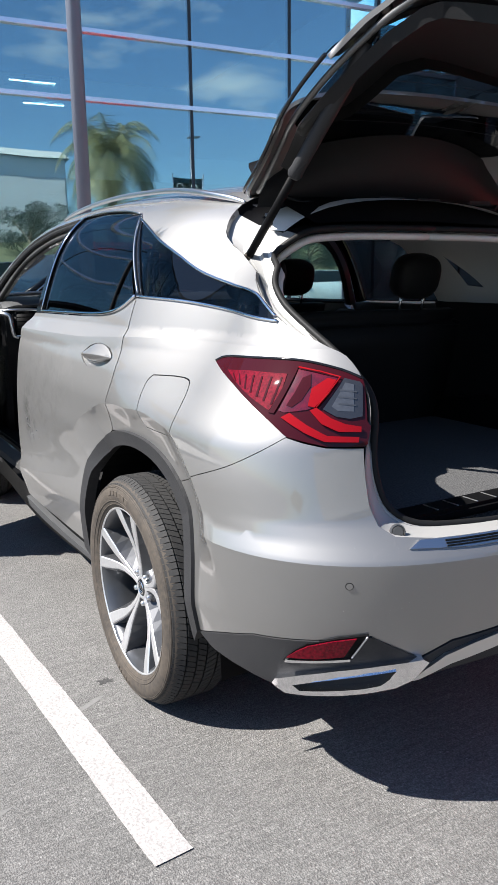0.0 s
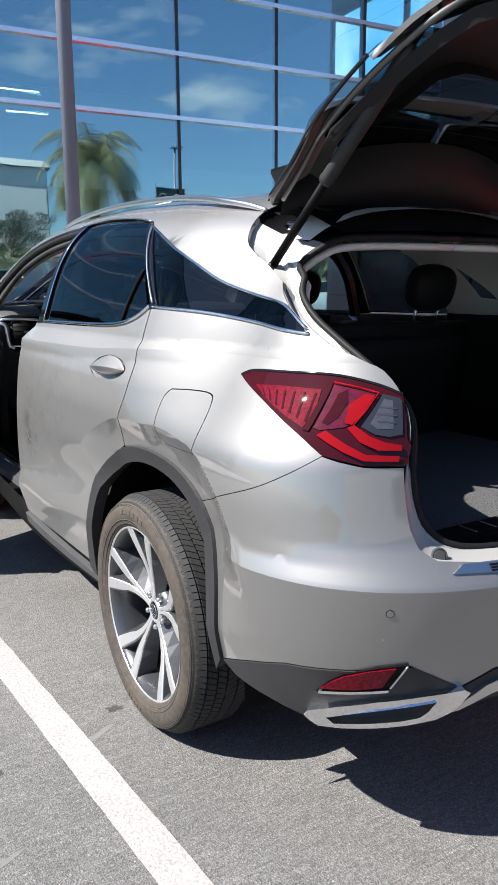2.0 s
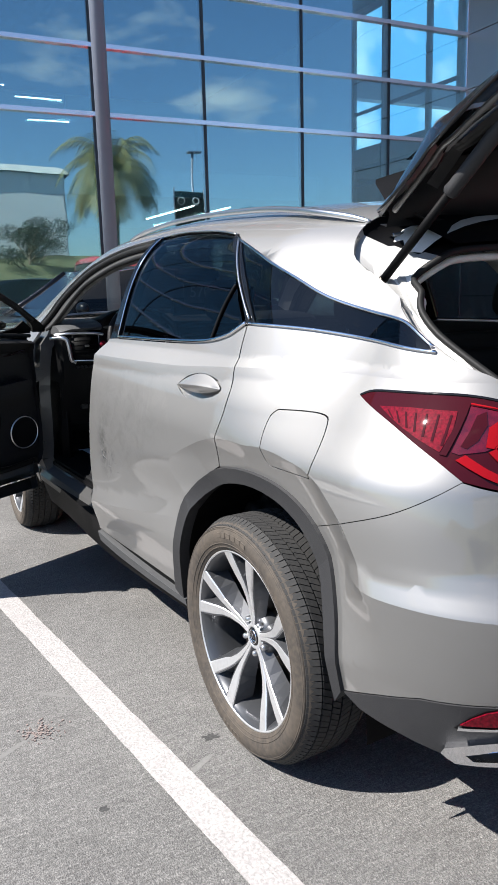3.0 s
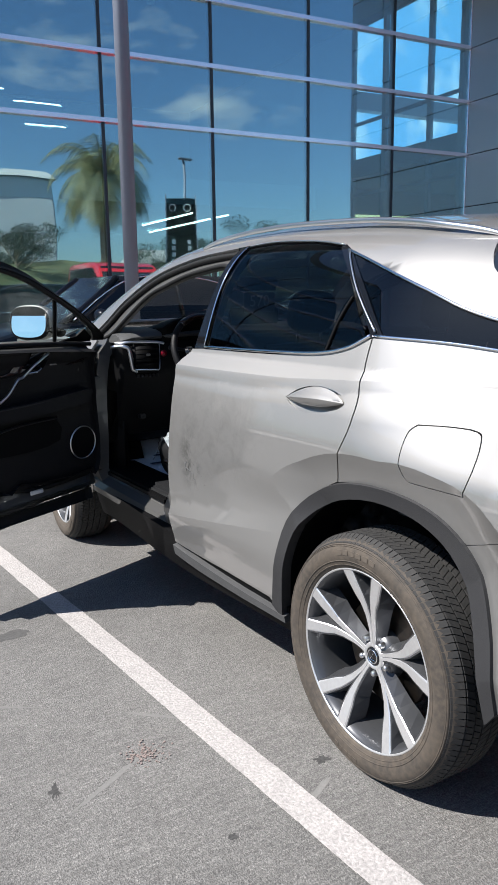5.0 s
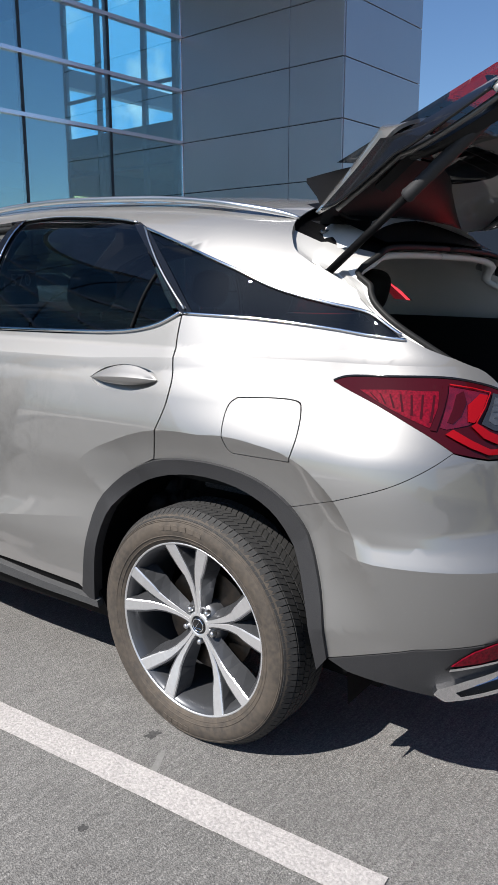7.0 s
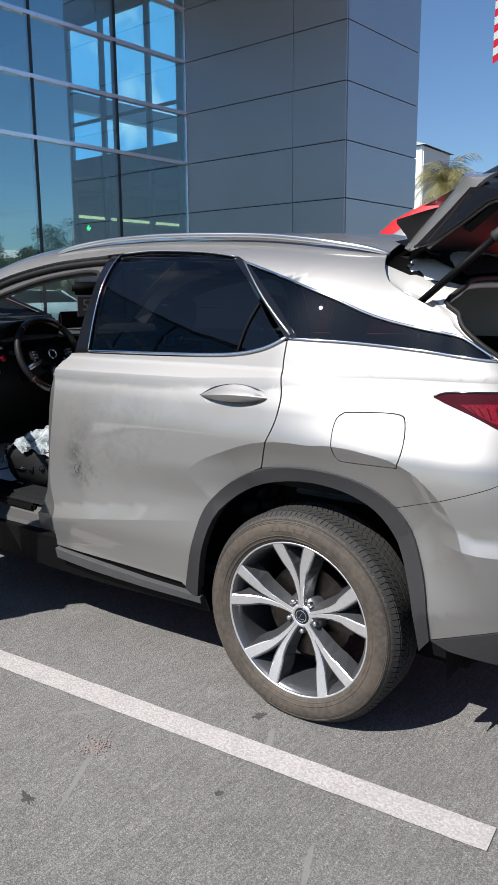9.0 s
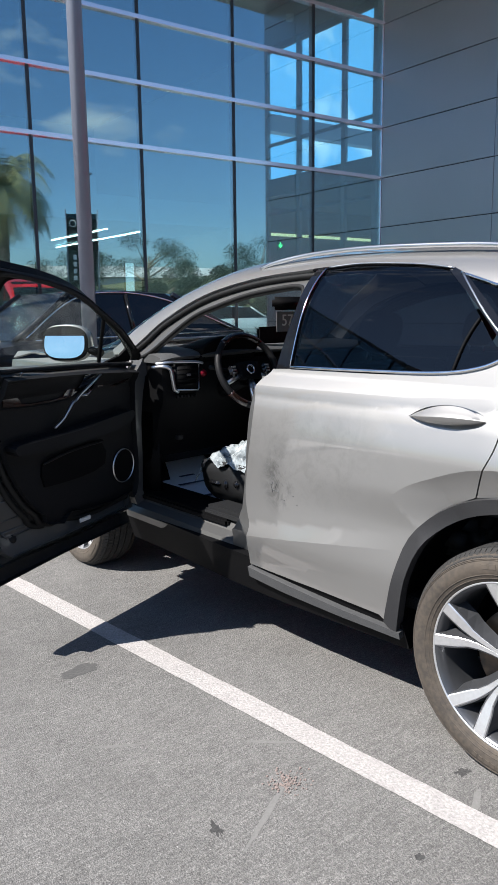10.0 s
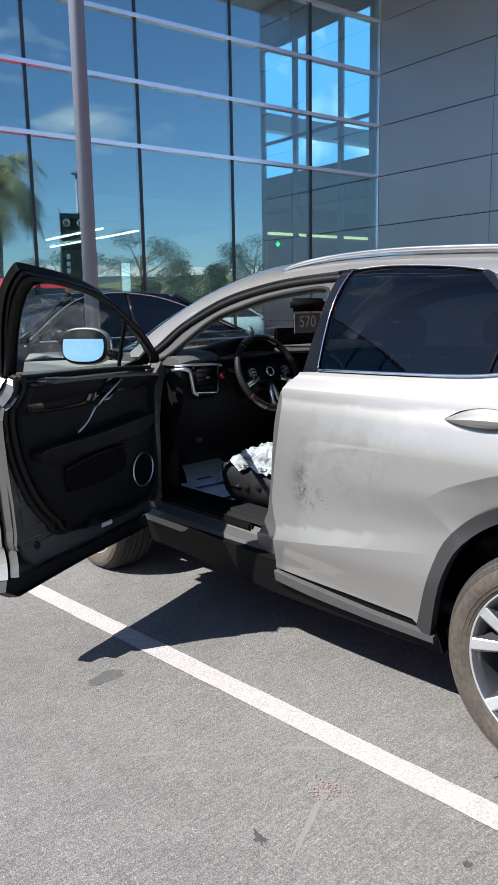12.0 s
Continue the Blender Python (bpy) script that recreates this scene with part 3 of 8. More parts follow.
box(bm, -0.6, -0.04, 0.0, 0.6, 0.04, 0.06, bevel=0.01)
part("housing", bm, MULLION, lamp0)
bm = bmesh.new()
box(bm, -0.58, -0.03, -0.012, 0.58, 0.03, -0.002)
part("diffuser", bm, GLOW, lamp0)
for sx in (-0.5, 0.5):
    bm = bmesh.new()
    tube(bm, [(sx, 0, 0.06), (sx, 0, 1.6)], 0.008, 6)
    part("hanger", bm, MULLION, lamp0)
for x, y, r in ((-8.6, 7.0, 0), (-9.2, 9.5, 0), (-11.0, 8.0, 0), (-11.5, 5.0, 0), (-6.2, 10.5, 0), (-13.5, 7.0, 0), (-15.5, 9.0, 0)):
    copy_thing(lamp0, BUILD @ pose(x, y, 6.3, 0, 0, r))
for x, y0, y1 in ((-3.40, 6.6, 10.4), (-2.28, 6.7, 12.8)):
    slab("light_line", x - 0.018, y0, 3.57, x + 0.018, y1, 3.601, GLOW, "long white light line under the upper floor", "ceiling light", "thing")
poster = slab("poster_stand", -2.72, 7.0, 0.104, -2.42, 7.06, 2.76, DARK_FRAME, "tall lit poster stand in the showroom", "poster", "thing")
bm = bmesh.new()
box(bm, -2.70, 6.985, 1.9, -2.44, 6.998, 2.74)
part("poster_face", bm, SCREEN, poster, "bright poster face")
spot = empty("downlight", BUILD @ pose(-1.0, 1.9, 7.78))
tagged(spot, "round white downlight in the ceiling", "ceiling light", "showroom downlights")
bm = bmesh.new()
lathe(bm, [(0.0, 0.0), (0.07, 0.0), (0.09, -0.02), (0.09, -0.125)], pose(0, 0, 0, 0, 90), n=24)
part("can", bm, PLASTER, spot, smooth=True)
for x, y in ((-3.1, 1.9), (-5.2, 1.9), (-7.3, 1.9), (-9.4, 1.9), (-5.2, 4.5), (-9.4, 4.5)):
    copy_thing(spot, BUILD @ pose(x, y, 7.78))
sign = slab("exit_sign", -1.615, 1.6, 2.76, -1.465, 1.63, 2.98, BLACK, "small black exit sign with a green arrow", "sign", "thing")
GREEN = bpy.data.materials.new("green_glow")
GREEN.use_nodes = True
GREEN.node_tree.nodes["Principled BSDF"].inputs["Emission Color"].default_value = (0.05, 1.0, 0.2, 1)
GREEN.node_tree.nodes["Principled BSDF"].inputs["Emission Strength"].default_value = 2.5
bm = bmesh.new()
prism(bm, [(-0.012, 0.07), (0.012, 0.07), (0.012, 0.0), (0.05, 0.03), (0.05, 0.0), (0.0, -0.06), (-0.05, 0.0), (-0.05, 0.03), (-0.012, 0.0)], 0.004, pose(-1.540, 1.594, 2.87, 90))
part("arrow", bm, GREEN, sign, "green arrow")

# column in front of the glass
bm = bmesh.new()
tube(bm, [(1.10, 6.27, 0), (1.10, 6.27, 11.0)], 0.078, 24)
pole = mesh_object("pole", bm, POLE, smooth=True)
tagged(pole, "tall grey painted steel pole in the car park", "pole")

# ---- the car's skin as a surface of two coordinates ----
def lerp_table(t, xs, ys):
    """Smooth interpolation of a small table (monotone cubic)."""
    if t <= xs[0]:
        return ys[0]
    if t >= xs[-1]:
        return ys[-1]
    i = max(k for k in range(len(xs)) if xs[k] <= t)
    i = min(i, len(xs) - 2)
    h = xs[i + 1] - xs[i]
    def slope(k):
        if k == 0 or k == len(xs) - 1:
            j = min(k, len(xs) - 2)
            return (ys[j + 1] - ys[j]) / (xs[j + 1] - xs[j])
        a = (ys[k] - ys[k - 1]) / (xs[k] - xs[k - 1])
        b = (ys[k + 1] - ys[k]) / (xs[k + 1] - xs[k])
        return 0.0 if a * b <= 0 else 2 * a * b / (a + b)
    u = (t - xs[i]) / h
    m0, m1 = slope(i) * h, slope(i + 1) * h
    return (2*u**3 - 3*u**2 + 1) * ys[i] + (u**3 - 2*u**2 + u) * m0 + (3*u**2 - 2*u**3) * ys[i + 1] + (u**3 - u**2) * m1
BELT, Y_TAIL = 1.20, -0.40
SEC_Z = (0.20, 0.42, 0.55, 0.70, 0.85, 0.95, 1.06, 1.14, 1.20)
SEC_FRONT = (0.86, 0.92, 0.94, 0.935, 0.935, 0.93, 0.92, 0.90, 0.865)
SEC_MID = (0.90, 0.950, 0.972, 0.968, 0.968, 0.963, 0.950, 0.924, 0.880)
SEC_ARCH = (0.86, 0.90, 0.915, 0.91, 0.935, 0.935, 0.915, 0.88, 0.845)
SEC_TAIL = (0.86, 0.905, 0.92, 0.925, 0.93, 0.92, 0.855, 0.80, 0.745)
STATIONS = ((-0.40, SEC_TAIL), (0.15, SEC_ARCH), (1.20, SEC_MID), (2.20, SEC_FRONT))
REAR_Z = (0.20, 0.36, 0.50, 0.66, 0.706, 0.74, 0.80, 0.95, 1.10, 1.20)
REAR_Y = (-0.90, -0.99, -1.03, -1.057, -1.060, -1.040, -0.99, -0.945, -0.92, -0.85)
FLARE_A = (45.0, 49.0, 63.5, 76.6, 92.0, 102.6, 111.6, 119.8, 127.9, 135.3, 141.6, 147.5)
FLARE_R = (0.650, 0.646, 0.621, 0.614, 0.608, 0.628, 0.650, 0.678, 0.697, 0.705, 0.694, 0.663)
ROOF_Y = (-0.45, -0.35, 0.0, 0.5, 1.0, 1.4, 1.7, 2.0, 2.3, 2.7, 3.2)
ROOF_Z = (1.61, 1.63, 1.672, 1.705, 1.72, 1.715, 1.695, 1.63, 1.51, 1.30, 1.21)
def shoulder(y):
    """The height of the crease along the shoulder, which climbs towards the tail."""
    return lerp_table(y, (-0.6, -0.2, 0.05, 0.22, 0.5, 0.9), (1.184, 1.181, 1.176, 1.167, 1.154, 1.151))
def door_crease(y):
    """The height of the crease low on the doors, which climbs towards the rear wheel."""
    return 0.619 - 0.135 * (min(max(y, 0.4), 1.3) - 0.5)
def half_width(y, z):
    y = min(max(y, -0.40), 2.20)
    for (y0, a), (y1, b) in zip(STATIONS, STATIONS[1:]):
        if y <= y1:
            u = (y - y0) / (y1 - y0)
            u = u * u * (3 - 2 * u)
            w = (1 - u) * lerp_table(z, SEC_Z, a) + u * lerp_table(z, SEC_Z, b)
            fade = min(max((y - 0.42) / 0.5, 0.0), 1.0)
            w += 0.013 * fade * max(0.0, 1 - abs(z - door_crease(y)) / (0.06 if z > door_crease(y) else 0.12))
            amp = 0.006 + 0.003 * min(max((y + 0.30) / 0.2, 0.0), 1.0)
            return w + amp * max(0.0, 1 - abs(z - shoulder(y)) / (0.050 if z > shoulder(y) else 0.038))
def section(y, v):
    """Half-width and height at station y; v is the height up to the belt, belt + 0..1 above it to the roof's middle."""
    if v <= BELT:
        return half_width(y, v), v
    t, wb = min(v - BELT, 1.0), half_width(y, BELT)
    h = lerp_table(y, ROOF_Y, ROOF_Z) - BELT
    u = min(max((y + 0.4) / 0.7, 0.0), 1.0)
    u = u * u * (3 - 2 * u)
    p1, p2 = wb - 0.13, wb - 0.17 - 0.06 * (1 - u)
    w = (1-t)**3 * wb + 3*t*(1-t)**2 * p1 + 3*t*t*(1-t) * p2
    return w, BELT + h * (3*t*(1-t)**2 * 0.74 + 3*t*t*(1-t) + t**3)
def rear_end(v):
    if v <= BELT:
        return lerp_table(v, REAR_Z, REAR_Y)
    return lerp_table(v - BELT, (0.0, 0.1, 0.3, 0.5, 1.0), (-0.85, -0.72, -0.52, -0.45, -0.43))
def flare(s, v):
    """How far the skin tucks in below the crease that follows the wheel arch."""
    if v > 1.1 or not -0.7 < s < 0.6:
        return 0.0
    a = math.degrees(math.atan2(v - 0.36, s))
    fade = min(max((a - 44.0) / 18.0, 0.0), 1.0) * min(max((165.0 - a) / 28.0, 0.0), 1.0)
    d = lerp_table(a, FLARE_A, FLARE_R) - math.hypot(s, v - 0.36)
    d = min(max(d, 0.0), 0.16)
    return 0.58 * fade * d * (1 - d / 0.32)
def ledge_line(s):
    return 0.708 + 0.10 * max(0.0, s + 0.60)
def arch_crease(s, v):
    a = math.degrees(math.atan2(v - 0.36, s))
    if v > 1.1 or not -0.7 < s < 0.6 or not 46.0 < a < 151.0:
        return 1.0
    return lerp_table(a, FLARE_A, FLARE_R) - math.hypot(s, v - 0.36)
CREASES = (arch_crease,
           lambda s, v: v - ledge_line(s) if s < -0.48 else 1.0,
           lambda s, v: v - door_crease(s) if s > 0.45 else 1.0,
           lambda s, v: v - shoulder(s))
def ledge(s, v):
    """The sharp shelf that runs round the bumper above its lower face."""
    in_place = min(max((-0.47 - s) / 0.12, 0.0), 1.0)
    d = v - ledge_line(s)
    return 0.016 * in_place * (max(0.0, 1 + d / 0.22) if d < 0 else max(0.0, 1 - d / 0.05))
def body(s, v):
    """A place on the left skin: s is y along the flank; behind the tail it runs round the corner to the middle of the rear (s = -1.40)."""
    if s >= Y_TAIL:
        w, z = section(s, v)
        return Vector((flare(s, v) - w, s, z))
    a = min((Y_TAIL - s) / 1.0, 1.0) * math.pi / 2
    w, z = section(Y_TAIL, v)
    w += ledge(s, v) - flare(s, v)
    d = Y_TAIL - rear_end(v) + 0.6 * ledge(s, v)
    c, k, n = math.cos(a), math.sin(a), 2.8
    r = (max(c, 0)**n + k**n) ** (-1 / n)
    return Vector((-w * r * c, Y_TAIL - d * r * k, z))


def skin(name, outline, mat, parent, label="", step=0.035, thick=0.012, out=0.0, mirror=False, turn=None, holes=(), fold=True, inner=None):
    """A panel of the skin: an outline in the skin's coordinates, cut into a fine net, laid on the surface, with folded edges."""
    bm = bmesh.new()
    def loop(pts):
        vs = [bm.verts.new((s, v, 0)) for s, v in pts]
        return [bm.edges.new((vs[i], vs[(i + 1) % len(vs)])) for i in range(len(vs))]
    if holes:
        es = loop(outline)
        for h in holes:
            es += loop(h)
        bmesh.ops.triangle_fill(bm, use_beauty=True, use_dissolve=False, edges=es)
    elif inner:
        A, B = [[bm.verts.new((s, v, 0)) for s, v in line] for line in (outline, inner)]
        for i in range(len(A) - 1):
            bm.faces.new((A[i], A[i + 1], B[i + 1], B[i]))
        bmesh.ops.triangulate(bm, faces=bm.faces[:])
    else:
        bm.faces.new([bm.verts.new((s, v, 0)) for s, v in outline])
        bmesh.ops.triangulate(bm, faces=bm.faces[:])
    ss, vs = [v.co.x for v in bm.verts], [v.co.y for v in bm.verts]
    for axis, lo, hi in ((0, min(ss), max(ss)), (1, min(vs), max(vs))):
        k = math.ceil(lo / step) * step
        while k < hi:
            co, no = Vector((0, 0, 0)), Vector((0, 0, 0))
            co[axis], no[axis] = k, 1
            bmesh.ops.bisect_plane(bm, geom=bm.verts[:] + bm.edges[:] + bm.faces[:], plane_co=co, plane_no=no)
            k += step
    for axis, at in ((1, BELT), (0, Y_TAIL)):
        co, no = Vector((0, 0, 0)), Vector((0, 0, 0))
        co[axis], no[axis] = at, 1
        bmesh.ops.bisect_plane(bm, geom=bm.verts[:] + bm.edges[:] + bm.faces[:], plane_co=co, plane_no=no)
    bmesh.ops.remove_doubles(bm, verts=bm.verts[:], dist=1e-5)
    for line in CREASES:
        for v in bm.verts:
            v.co.z = line(v.co.x, v.co.y)
        bmesh.ops.bisect_plane(bm, geom=bm.verts[:] + bm.edges[:] + bm.faces[:], plane_co=(0, 0, 0), plane_no=(0, 0, 1), dist=1e-5)
    for v in bm.verts:
        v.co.z = 0
    bmesh.ops.remove_doubles(bm, verts=bm.verts[:], dist=3e-4)
    bent = {}
    for v in bm.verts:
        if min(abs(line(v.co.x, v.co.y)) for line in CREASES) < 0.0011:
            for f in v.link_faces:
                m = f.calc_center_median()
                s, q = v.co.x + (m.x - v.co.x) * 0.3, v.co.y + (m.y - v.co.y) * 0.3
                h = 0.001
                nrm = (body(s, q + h) - body(s, q - h)).cross(body(s + h, q) - body(s - h, q)).normalized()
                p = body(s, q)
                if nrm.dot(p - Vector((0, p.y + 0.2, 0.9))) < 0:
                    nrm = -nrm
                if mirror:
                    nrm.x = -nrm.x
                bent[v, f] = (turn.to_3x3() @ nrm).normalized() if turn is not None else nrm
    normals = {}
    places = {}
    for v in bm.verts:
        s, q = v.co.x, v.co.y
        h = 0.001
        ds = body(s + h, q) - body(s - h, q)
        dv = body(s, q + h) - body(s, q - h)
        nrm = dv.cross(ds).normalized()
        p = body(s, q)
        if nrm.dot(p - Vector((0, p.y + 0.2, 0.9))) < 0:
            nrm = -nrm
        middle = abs(s + 1.4) < 1e-4 or abs(q - 2.2) < 1e-4 or abs(p.x) < 0.010
        if middle:
            nrm.x = 0
            nrm.normalize()
        p = p + nrm * (out(s, q) if callable(out) else out)
        if middle:
            p.x = 0.0
        if mirror:
            p.x, nrm.x = -p.x, -nrm.x
        if turn is not None:
            p, nrm = turn @ p, (turn.to_3x3() @ nrm).normalized()
        places[v], normals[v] = p, nrm
    for v, p in places.items():
        v.co = p
    bm.normal_update()
    for f in bm.faces:
        f.smooth = True
    flip = [f for f in bm.faces if f.normal.dot(normals[f.verts[0]]) < 0]
    bmesh.ops.reverse_faces(bm, faces=flip)
    if fold and thick:
        ring = [e for e in bm.edges if len(e.link_faces) == 1]
        low = {}
        for e in ring:
            for v in e.verts:
                if v not in low:
                    low[v] = bm.verts.new(v.co - normals[v] * thick)
        for e in ring:
            a, b = e.verts
            f0 = e.link_faces[0]
            lp = next(lp for lp in f0.loops if lp.edge == e)
            a, b = lp.vert, lp.link_loop_next.vert
            f = bm.faces.new((b, a, low[a], low[b]))
            f.smooth = False
    bm.normal_update()
    bm.verts.index_update()
    loops = []
    for f in bm.faces:
        for lp in f.loops:
            loops.append(bent.get((lp.vert, f), normals[lp.vert]) if f.smooth else f.normal.copy())
    me = bpy.data.meshes.new(name)
    bm.to_mesh(me)
    bm.free()
    me.normals_split_custom_set([tuple(n) for n in loops])
    me.materials.append(mat)
    ob = new(name, me)
    ob.parent = parent
    if label:
        ob["label"] = label
    return ob



def skin_both(name, outline, mat, parent, label="", **how):
    """The same panel on both sides, welded along the middle into one piece."""
    bm = bmesh.new()
    for mirror in (False, True):
        ob = skin("half", outline, mat, None, mirror=mirror, **how)
        bm.from_mesh(ob.data)
        old = ob.data
        bpy.data.objects.remove(ob)
        bpy.data.meshes.remove(old)
    bmesh.ops.remove_doubles(bm, verts=bm.verts[:], dist=0.004)
    bmesh.ops.recalc_face_normals(bm, faces=bm.faces[:])
    ob = part(name, bm, mat, parent, label, smooth=True)
    ob.data.set_sharp_from_angle(angle=radians(35))
    return ob


def on_skin(s, v, out=0.0, mirror=False):
    """A place on or off the skin."""
    h = 0.004
    n = (body(s, v + h) - body(s, v - h)).cross(body(s + h, v) - body(s - h, v)).normalized()
    p = body(s, v)
    if n.dot(p - Vector((0, p.y + 0.2, 0.9))) < 0:
        n = -n
    p = p + n * out
    if mirror:
        p.x = -p.x
    return p


def strip(name, line, radius, mat, parent, out=0.0, label="", flat=1.0, sides=8, turn=None, mirror=False, n=6):
    """A moulding that follows the skin along a line."""
    bm = bmesh.new()
    pts = [on_skin(p.x, p.y, out, mirror) for p in curve([(a, b, 0) for a, b in line], n)]
    if turn is not None:
        pts = [turn @ p for p in pts]
    tube(bm, pts, radius, sides, flat)
    return part(name, bm, mat, parent, label, smooth=True)


def shift(line, ds, dv=0.0):
    return [(s + ds, v + dv) for s, v in line]


def smooth_line(line, n=5):
    return [(p.x, p.y) for p in curve([(a, b, 0) for a, b in line], n)]

# ---- the car ----
car = empty("car")
tagged(car, "silver-beige sport utility car, tailgate and front door open, dusty flank", "car")
SEAM = smooth_line([(0.108, 1.293), (0.105, 1.22), (0.092, 1.155), (0.079, 1.095), (0.090, 1.02), (0.135, 0.922), (0.157, 0.862)])
ARCH_OUT = smooth_line([(0.505, 0.345), (0.490, 0.40), (0.445, 0.55), (0.390, 0.685), (0.290, 0.792), (0.157, 0.858), (0.0, 0.884), (-0.146, 0.878), (-0.25, 0.852), (-0.335, 0.803), (-0.395, 0.735), (-0.434, 0.645), (-0.460, 0.55), (-0.480, 0.405)], 3)
ARCH_IN = smooth_line([(0.455, 0.31), (0.440, 0.38), (0.405, 0.523), (0.352, 0.652), (0.265, 0.748), (0.150, 0.808), (0.0, 0.838), (-0.127, 0.832), (-0.222, 0.806), (-0.296, 0.762), (-0.356, 0.686), (-0.395, 0.591), (-0.425, 0.479), (-0.445, 0.36)], 3)
arch_door = [p for p in ARCH_OUT if p[0] > 0.17]
arch_quarter = [p for p in ARCH_OUT if -0.34 < p[0] < 0.15]
arch_bumper = [p for p in ARCH_OUT if p[0] < -0.345]
BUMPER_SEAM = smooth_line([(-0.342, 0.799), (-0.43, 0.828), (-0.517, 0.857), (-0.657, 0.904), (-0.751, 0.951), (-0.805, 0.988)], 4)
LAMP_TOP = smooth_line([(-0.420, 1.137), (-0.47, 1.149), (-0.591, 1.154), (-0.762, 1.155), (-0.862, 1.138), (-0.918, 1.117)], 4)
LAMP_LOW = smooth_line([(-0.805, 0.988), (-0.731, 1.030), (-0.595, 1.087), (-0.46, 1.126), (-0.420, 1.137)], 4)
HATCH_LOW = [(-0.948, 1.05), (-0.957, 1.005), (-0.960, 0.966), (-0.957, 0.895), (-0.958, 0.83), (-0.965, 0.786), (-0.985, 0.763), (-1.05, 0.755), (-1.4, 0.753)]
HATCH_MID = smooth_line([(-0.602, 1.303), (-0.722, 1.233), (-0.82, 1.193), (-0.878, 1.169), (-0.918, 1.119)], 3)
HATCH_TOP = smooth_line([(-0.123, 1.74), (-0.132, 1.69), (-0.153, 1.62), (-0.194, 1.545), (-0.30, 1.473), (-0.447, 1.385), (-0.602, 1.303)], 3)
Q_LOW = smooth_line([(0.100, 1.300), (-0.129, 1.292), (-0.351, 1.274), (-0.55, 1.258), (-0.655, 1.250)], 3)
Q_TOP = smooth_line([(0.398, 1.650), (0.29, 1.604), (0.167, 1.553), (-0.019, 1.468), (-0.168, 1.398), (-0.333, 1.357), (-0.536, 1.330), (-0.655, 1.272)], 3)
FUEL = smooth_line([(-0.150, 1.076), (-0.25, 1.082), (-0.325, 1.080), (-0.347, 1.060), (-0.362, 0.995), (-0.352, 0.940), (-0.330, 0.930), (-0.175, 0.926), (-0.146, 0.932), (-0.133, 0.960), (-0.125, 1.02), (-0.130, 1.058), (-0.150, 1.076)], 3)[:-1]
mid_f = (sum(p[0] for p in FUEL) / len(FUEL), sum(p[1] for p in FUEL) / len(FUEL))
FUEL_GAP = [(mid_f[0] + (s - mid_f[0]) * 1.028, mid_f[1] + (v - mid_f[1]) * 1.04) for s, v in FUEL]
HANDLE = smooth_line([(0.418, 1.096), (0.362, 1.128), (0.272, 1.143), (0.177, 1.131), (0.130, 1.106), (0.171, 1.080), (0.290, 1.060), (0.365, 1.070), (0.418, 1.096)], 4)[:-1]

quarter = shift(SEAM, -0.0025) + arch_quarter + BUMPER_SEAM[:-1] + LAMP_LOW + LAMP_TOP[1:] + HATCH_MID[::-1][1:] + [(-0.668, 1.250)] + Q_LOW[::-1][1:-1]
skin("quarter_panel", quarter, PAINT, car, holes=(FUEL_GAP,), step=0.016)
skin("quarter_panel", quarter, PAINT, car, mirror=True, step=0.05)
skin("fuel_flap", FUEL, PAINT, car, step=0.018)
skin("fuel_recess", [(mid_f[0] + (s - mid_f[0]) * 1.2, mid_f[1] + (v - mid_f[1]) * 1.2) for s, v in FUEL], BLACK, car, out=-0.014, fold=False)
skin("gap_liner", [(0.17, 0.84), (0.06, 0.98), (0.05, 1.1), (0.08, 1.28), (0.14, 1.28), (0.12, 1.1), (0.13, 1.0), (0.2, 0.84)], BLACK, car, out=-0.016, fold=False)
skin("gap_liner", [(-0.33, 0.77), (-0.60, 0.86), (-0.82, 0.96), (-0.82, 1.02), (-0.60, 0.91), (-0.33, 0.82)], BLACK, car, out=-0.016, fold=False)

door_front = smooth_line([(1.200, 0.392), (1.190, 0.44), (1.180, 0.505), (1.166, 0.565), (1.184, 0.63), (1.194, 0.72), (1.164, 0.945), (1.157, 1.08), (1.170, 1.148), (1.122, 1.212)], 3)
BELT_LINE = [(1.02, 1.216), (0.6, 1.219), (0.35, 1.230), (0.2, 1.256), (0.134, 1.287)]
door = shift(SEAM, 0.0025)[1:] + arch_door[::-1] + [(0.53, 0.362), (0.83, 0.380)] + door_front + BELT_LINE + [(0.1105, 1.292)]
rear_door = skin("rear_door", door, PAINT_SCUFFED, car, "closed rear door with scuffs and dried dirt", holes=(HANDLE,), step=0.018)
far_door = skin("rear_door", door, PAINT, car, "closed rear door", mirror=True, step=0.05)
skin("door_trim", [(0.12, 0.45), (1.12, 0.45), (1.12, 1.2), (0.12, 1.2)], LEATHER, far_door, "black inner door trim", out=-0.08, mirror=True, step=0.1)
for line in ([(1.045, 0.775), (1.030, 0.735)], [(1.030, 0.775), (1.040, 0.755), (1.018, 0.742)], [(1.008, 0.772), (1.018, 0.748), (0.998, 0.738)], [(0.985, 0.715), (0.965, 0.712)], [(0.925, 0.735), (0.915, 0.738)], [(0.905, 0.705), (0.895, 0.704)]):
    strip("scratch_mark", line, 0.0018, STEP_GREY, rear_door, 0.0, n=3, sides=5, flat=0.5)
hm = (0.274, 1.101)
bowl = lambda s, v: -0.050 * max(0.0, 1 - ((s - hm[0]) / 0.146) ** 2 - ((v - hm[1]) / 0.043) ** 2)
skin("handle_recess", HANDLE, PAINT, rear_door, out=bowl, step=0.012, fold=False)
